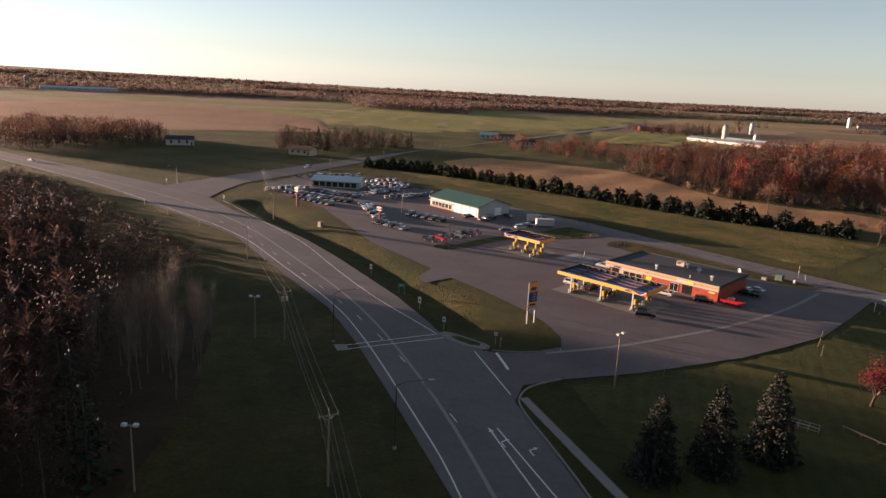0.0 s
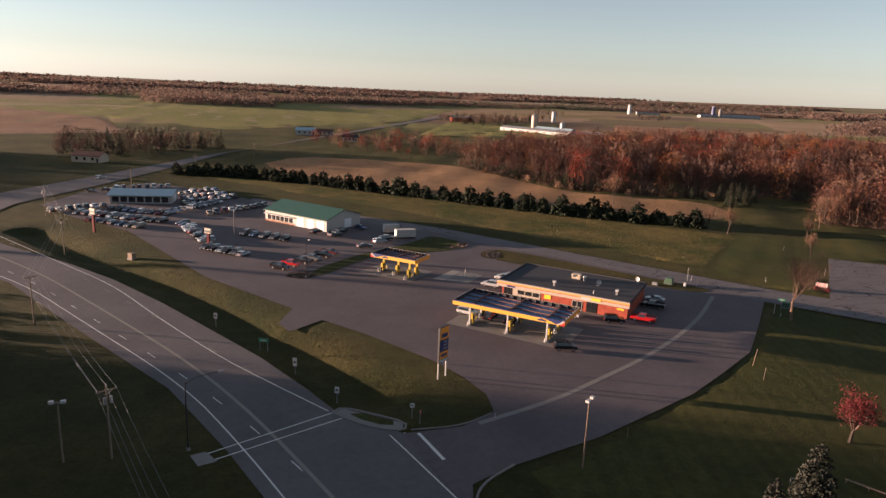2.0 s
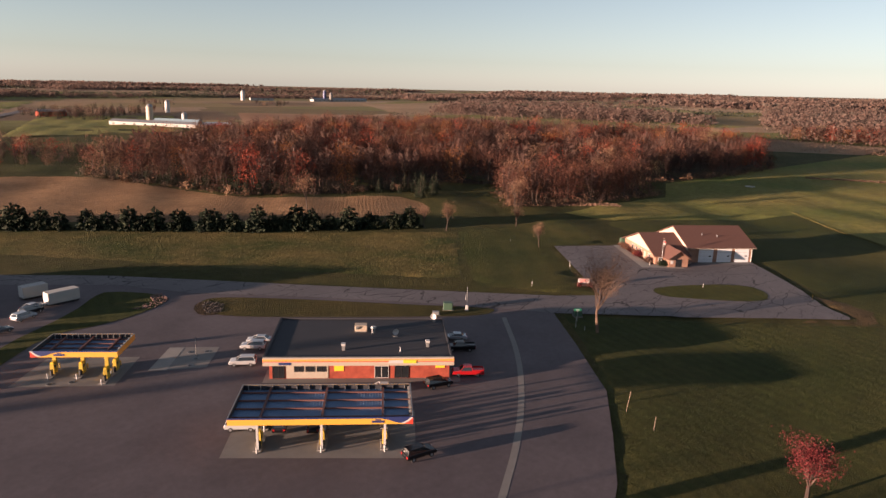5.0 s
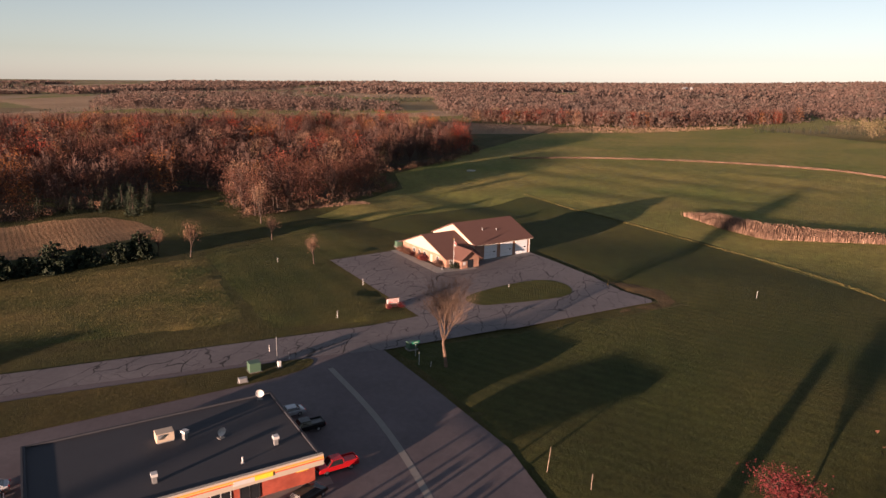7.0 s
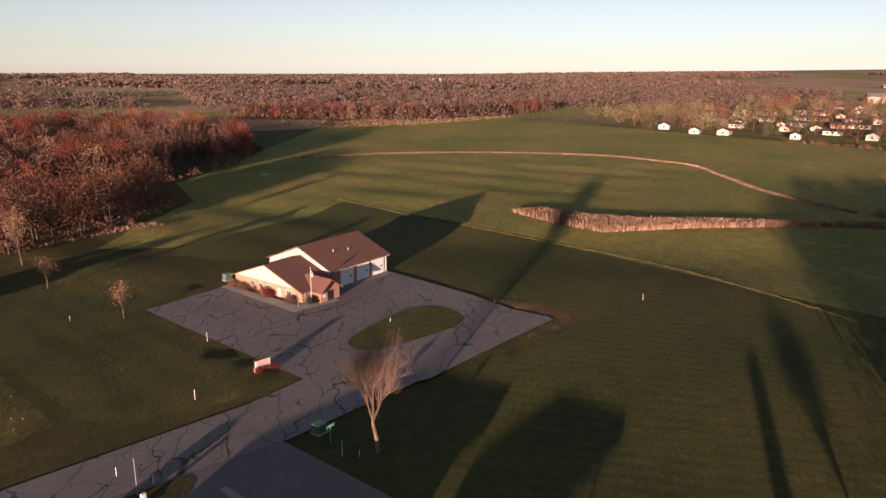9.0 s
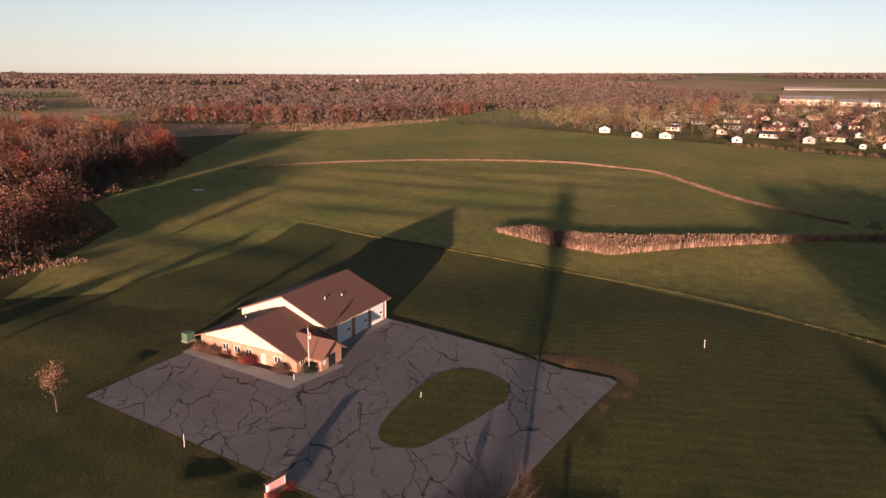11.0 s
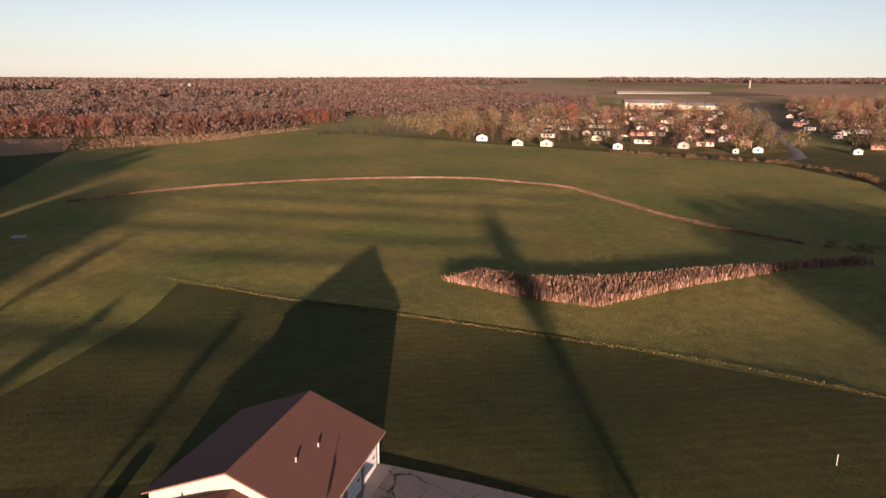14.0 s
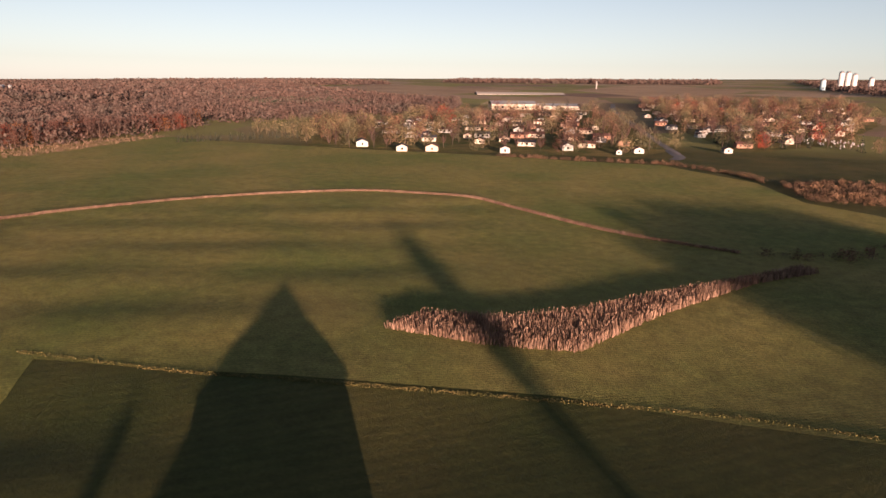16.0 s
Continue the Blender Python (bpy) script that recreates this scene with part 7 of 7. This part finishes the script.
long_hall("barn", -742, 1259, -636, 1336, 16, 4, M_WHITESIDING, M_BLUEROOF, "very long low white farm building")
silo(-791, 1303, 20, 4, M_CONC, "tall pale farm silo")
long_hall("barn", 355, 775, 380, 768, 6, 1.2, M_WHITE, M_WHITE, "low white wrapped feed pile")
long_hall("barn", 372, 790, 396, 778, 6, 1.2, M_BLUEROOF, M_BLUEROOF, "low blue covered feed pile")
long_hall("school", 965, -528, 930, -590, 30, 9, M_TANMETAL, M_GREYMETAL, "large tan school building")
long_hall("school", 928, -592, 895, -650, 24, 6, M_CREAM, M_GREYMETAL, "low cream school wing")
long_hall("motel", 545, -445, 528, -502, 14, 4, M_WHITESIDING, M_MEMBRANE, "long low commercial building")
long_hall("greenhouse", 1508, -957, 1404, -1166, 30, 2.5, M_CONC, M_CONC, "very long pale low shed")
for i, (x, y, h) in enumerate(((1150, -2190, 52), (1165, -2178, 52), (1135, -2203, 46), (1202, -2142, 30), (1098, -2236, 34))):
    silo(x, y, h, 8, M_WHITE if i != 3 else M_BLUEROOF, "tall pale mill silo tower")
silo(1748, -1692, 24, 3, M_CONC, "far off pale tower")
for i, (x, y) in enumerate(((1450, -60), (1465, -75), (1430, -52))):
    silo(x + 700, y + 60, 15, 5, M_CONC, "far off pale silo")


def gravestones():
    rnd = random.Random(5)
    for i in range(70):
        x, y = rnd.uniform(395, 455), 0
        y = -415 - (x - 395) * 0.6 - rnd.uniform(-25, 25)

        def make():
            ob = thing("gravestone", Matrix(), "small pale gravestone on grass", "gravestone", "gravestones")
            part("slab", px_box(-0.5, -0.15, 0.2, 0.5, 0.15, 1.2), M_WHITE, ob)
            part("plinth", px_box(-0.7, -0.25, -0.2, 0.7, 0.25, 0.2), M_CONC, ob)
            return ob
        spawn("grave", make, at(x, y, -42, rnd.uniform(0.8, 1.3)))


gravestones()


# ---- small things on the ground ----
def rocks(name, label, poly, count, seed, lo, hi, material):
    """Loose field stones, each an uneven lump."""
    rng = np.random.default_rng(seed)
    p = np.array(poly)
    geo = Geo()
    made = 0
    while made < count:
        x, y = rng.uniform(p.min(0), p.max(0))
        if not inside(x, y, poly):
            continue
        r = rng.uniform(lo, hi)
        z = float(rise(x, y)) + 0.1
        ring = [(x + r * math.cos(k * 1.257) * rng.uniform(0.7, 1.2), y + r * math.sin(k * 1.257) * rng.uniform(0.7, 1.2)) for k in range(5)]
        geo.add([(a, b, z) for a, b in ring] + [(x + (a - x) * 0.6, y + (b - y) * 0.6, z + r * rng.uniform(0.5, 0.9)) for a, b in ring], [(k, (k + 1) % 5, 5 + (k + 1) % 5, 5 + k) for k in range(5)] + [(5, 6, 7, 8, 9)])
        made += 1
    ob = part(name, geo, material, None)
    tagged(ob, label, "rocks", kind="stuff")


M_PINKSTONE = plain("pink_field_stone", (0.17, 0.105, 0.09), 0.9, grain=0.6, scale=1.5)
M_GREYSTONE = plain("grey_field_stone", (0.06, 0.052, 0.05), 0.9, grain=0.6, scale=1.5)
rocks("rocks", "pinkish stones along the edge of the grass strip", [(46, 235.5), (50, 233.2), (55.2, 236.6), (56, 242), (53.6, 242.4), (51, 237)], 260, 3, 0.08, 0.26, M_PINKSTONE)
rocks("rocks", "dark stones on the end of the grass island", [(56.5, 222.5), (58, 228), (61, 230.2), (62.5, 226), (59.5, 221)], 240, 4, 0.08, 0.22, M_GREYSTONE)
rocks("rocks", "grey stones on the bed at the end of the lot", [(0.6, 206.6), (-3.2, 209.2), (-0.8, 212.8), (6.4, 211.4)], 160, 5, 0.08, 0.22, M_GREYSTONE)
patch("tank_strip", [(34.3, 202.2), (36.5, 200.2), (43.6, 207.6), (41.6, 209.4)], 0.095, M_WALK, "pale strip of newer concrete on the tank pad", "pavement", drape=False, step=3)


def tank_lid(x, y):
    ob = thing("tank_lid", pose(x, y, 0.085), "dark round steel lid set in the concrete", "manhole lid", "tank lids")
    part("lid", Geo().cyl(0, 0, 0, 0.03, 0.42, n=14), M_DARK, ob)
    part("rim", Geo().cyl(0, 0, 0, 0.02, 0.52, n=14), M_GREYMETAL, ob)
    return ob


for x, y in ((43.4, 205.0), (40.4, 199.4), (45.8, 203.2), (42.6, 201.6), (20.6, 207.8), (23.4, 206.2)):
    spawn("lid", lambda: tank_lid(0, 0), pose(x, y, 0.085))


def hitching_rack():
    ob = thing("metal_rack", at(58.6, 99.6, -35), "low galvanised tube rack on the lawn", "rack")
    for y in (-0.6, 0.6):
        for x in (-2.2, -0.75, 0.75, 2.2):
            part("post", Geo().cyl(x, y, -0.2, 1.1, 0.04, n=6), M_GREYMETAL, ob)
        for z in (0.5, 1.1):
            g = Geo()
            g.tube([Vector((-2.2, y, z)), Vector((2.2, y, z))], [0.04, 0.04], 6)
            part("rail", g, M_GREYMETAL, ob)


def low_rail(a, b):
    L = math.hypot(b[0] - a[0], b[1] - a[1])
    ob = thing("wooden_rail", at(a[0], a[1], math.degrees(math.atan2(b[1] - a[1], b[0] - a[0]))), "low weathered wooden rail on short posts", "fence")
    for k in range(4):
        part("post", px_box(k * L / 3 - 0.08, -0.08, -0.3, k * L / 3 + 0.08, 0.08, 0.5), M_WOOD, ob)
    part("beam", px_box(-0.2, -0.09, 0.42, L + 0.2, 0.09, 0.6), M_WOOD, ob, bevel=0.02)


hitching_rack()
low_rail((65.4, 100.2), (69.6, 93.4))
loose("field_debris", np.array([[(373 + 2.2 * math.sin(i * 2.1) + d * math.cos(i), 216.6 + 1.6 * math.cos(i * 1.7) + d * math.sin(i), float(land(373, 216.6)) + 0.12 + e) for d, e in ((-0.9, 0.05), (0.7, 0.5), (0.9, 0.05))] for i in range(40)]), M_WHITE, "scattered pale plastic sheeting on the field", "debris")
spawn("redbush", tree_maker("red_maple", "bright red maple beside the cemetery", *leafy(301, 7.5, 6.5, 0.12, 900, 0.3, 18), M_BARK, M_SCARLET), at(434, -345, 20, 1.5))
grove("trees", "tall thin autumn trees along the cemetery", line_spots([(425, -352), (402, -398), (377, -382), (352, -378), (330, -372)], 9, 61, 2.5, 0.9, 1.3), mixed([(THIN, M_TWIG, 2), (GARDEN, M_TANLEAF, 2), (FIR, M_NEEDLE, 0.4)]), 62)
grove("trees", "maroon leafless trees in a front garden", line_spots([(530, -222), (512, -246), (500, -262)], 6, 63, 3.0, 0.9, 1.2), mixed([(THIN, M_TWIG, 2), (GARDEN, M_BROWNTWIG, 1)]), 64)
put_house(430, -296, -42, 8, 6, 2.8, 0)
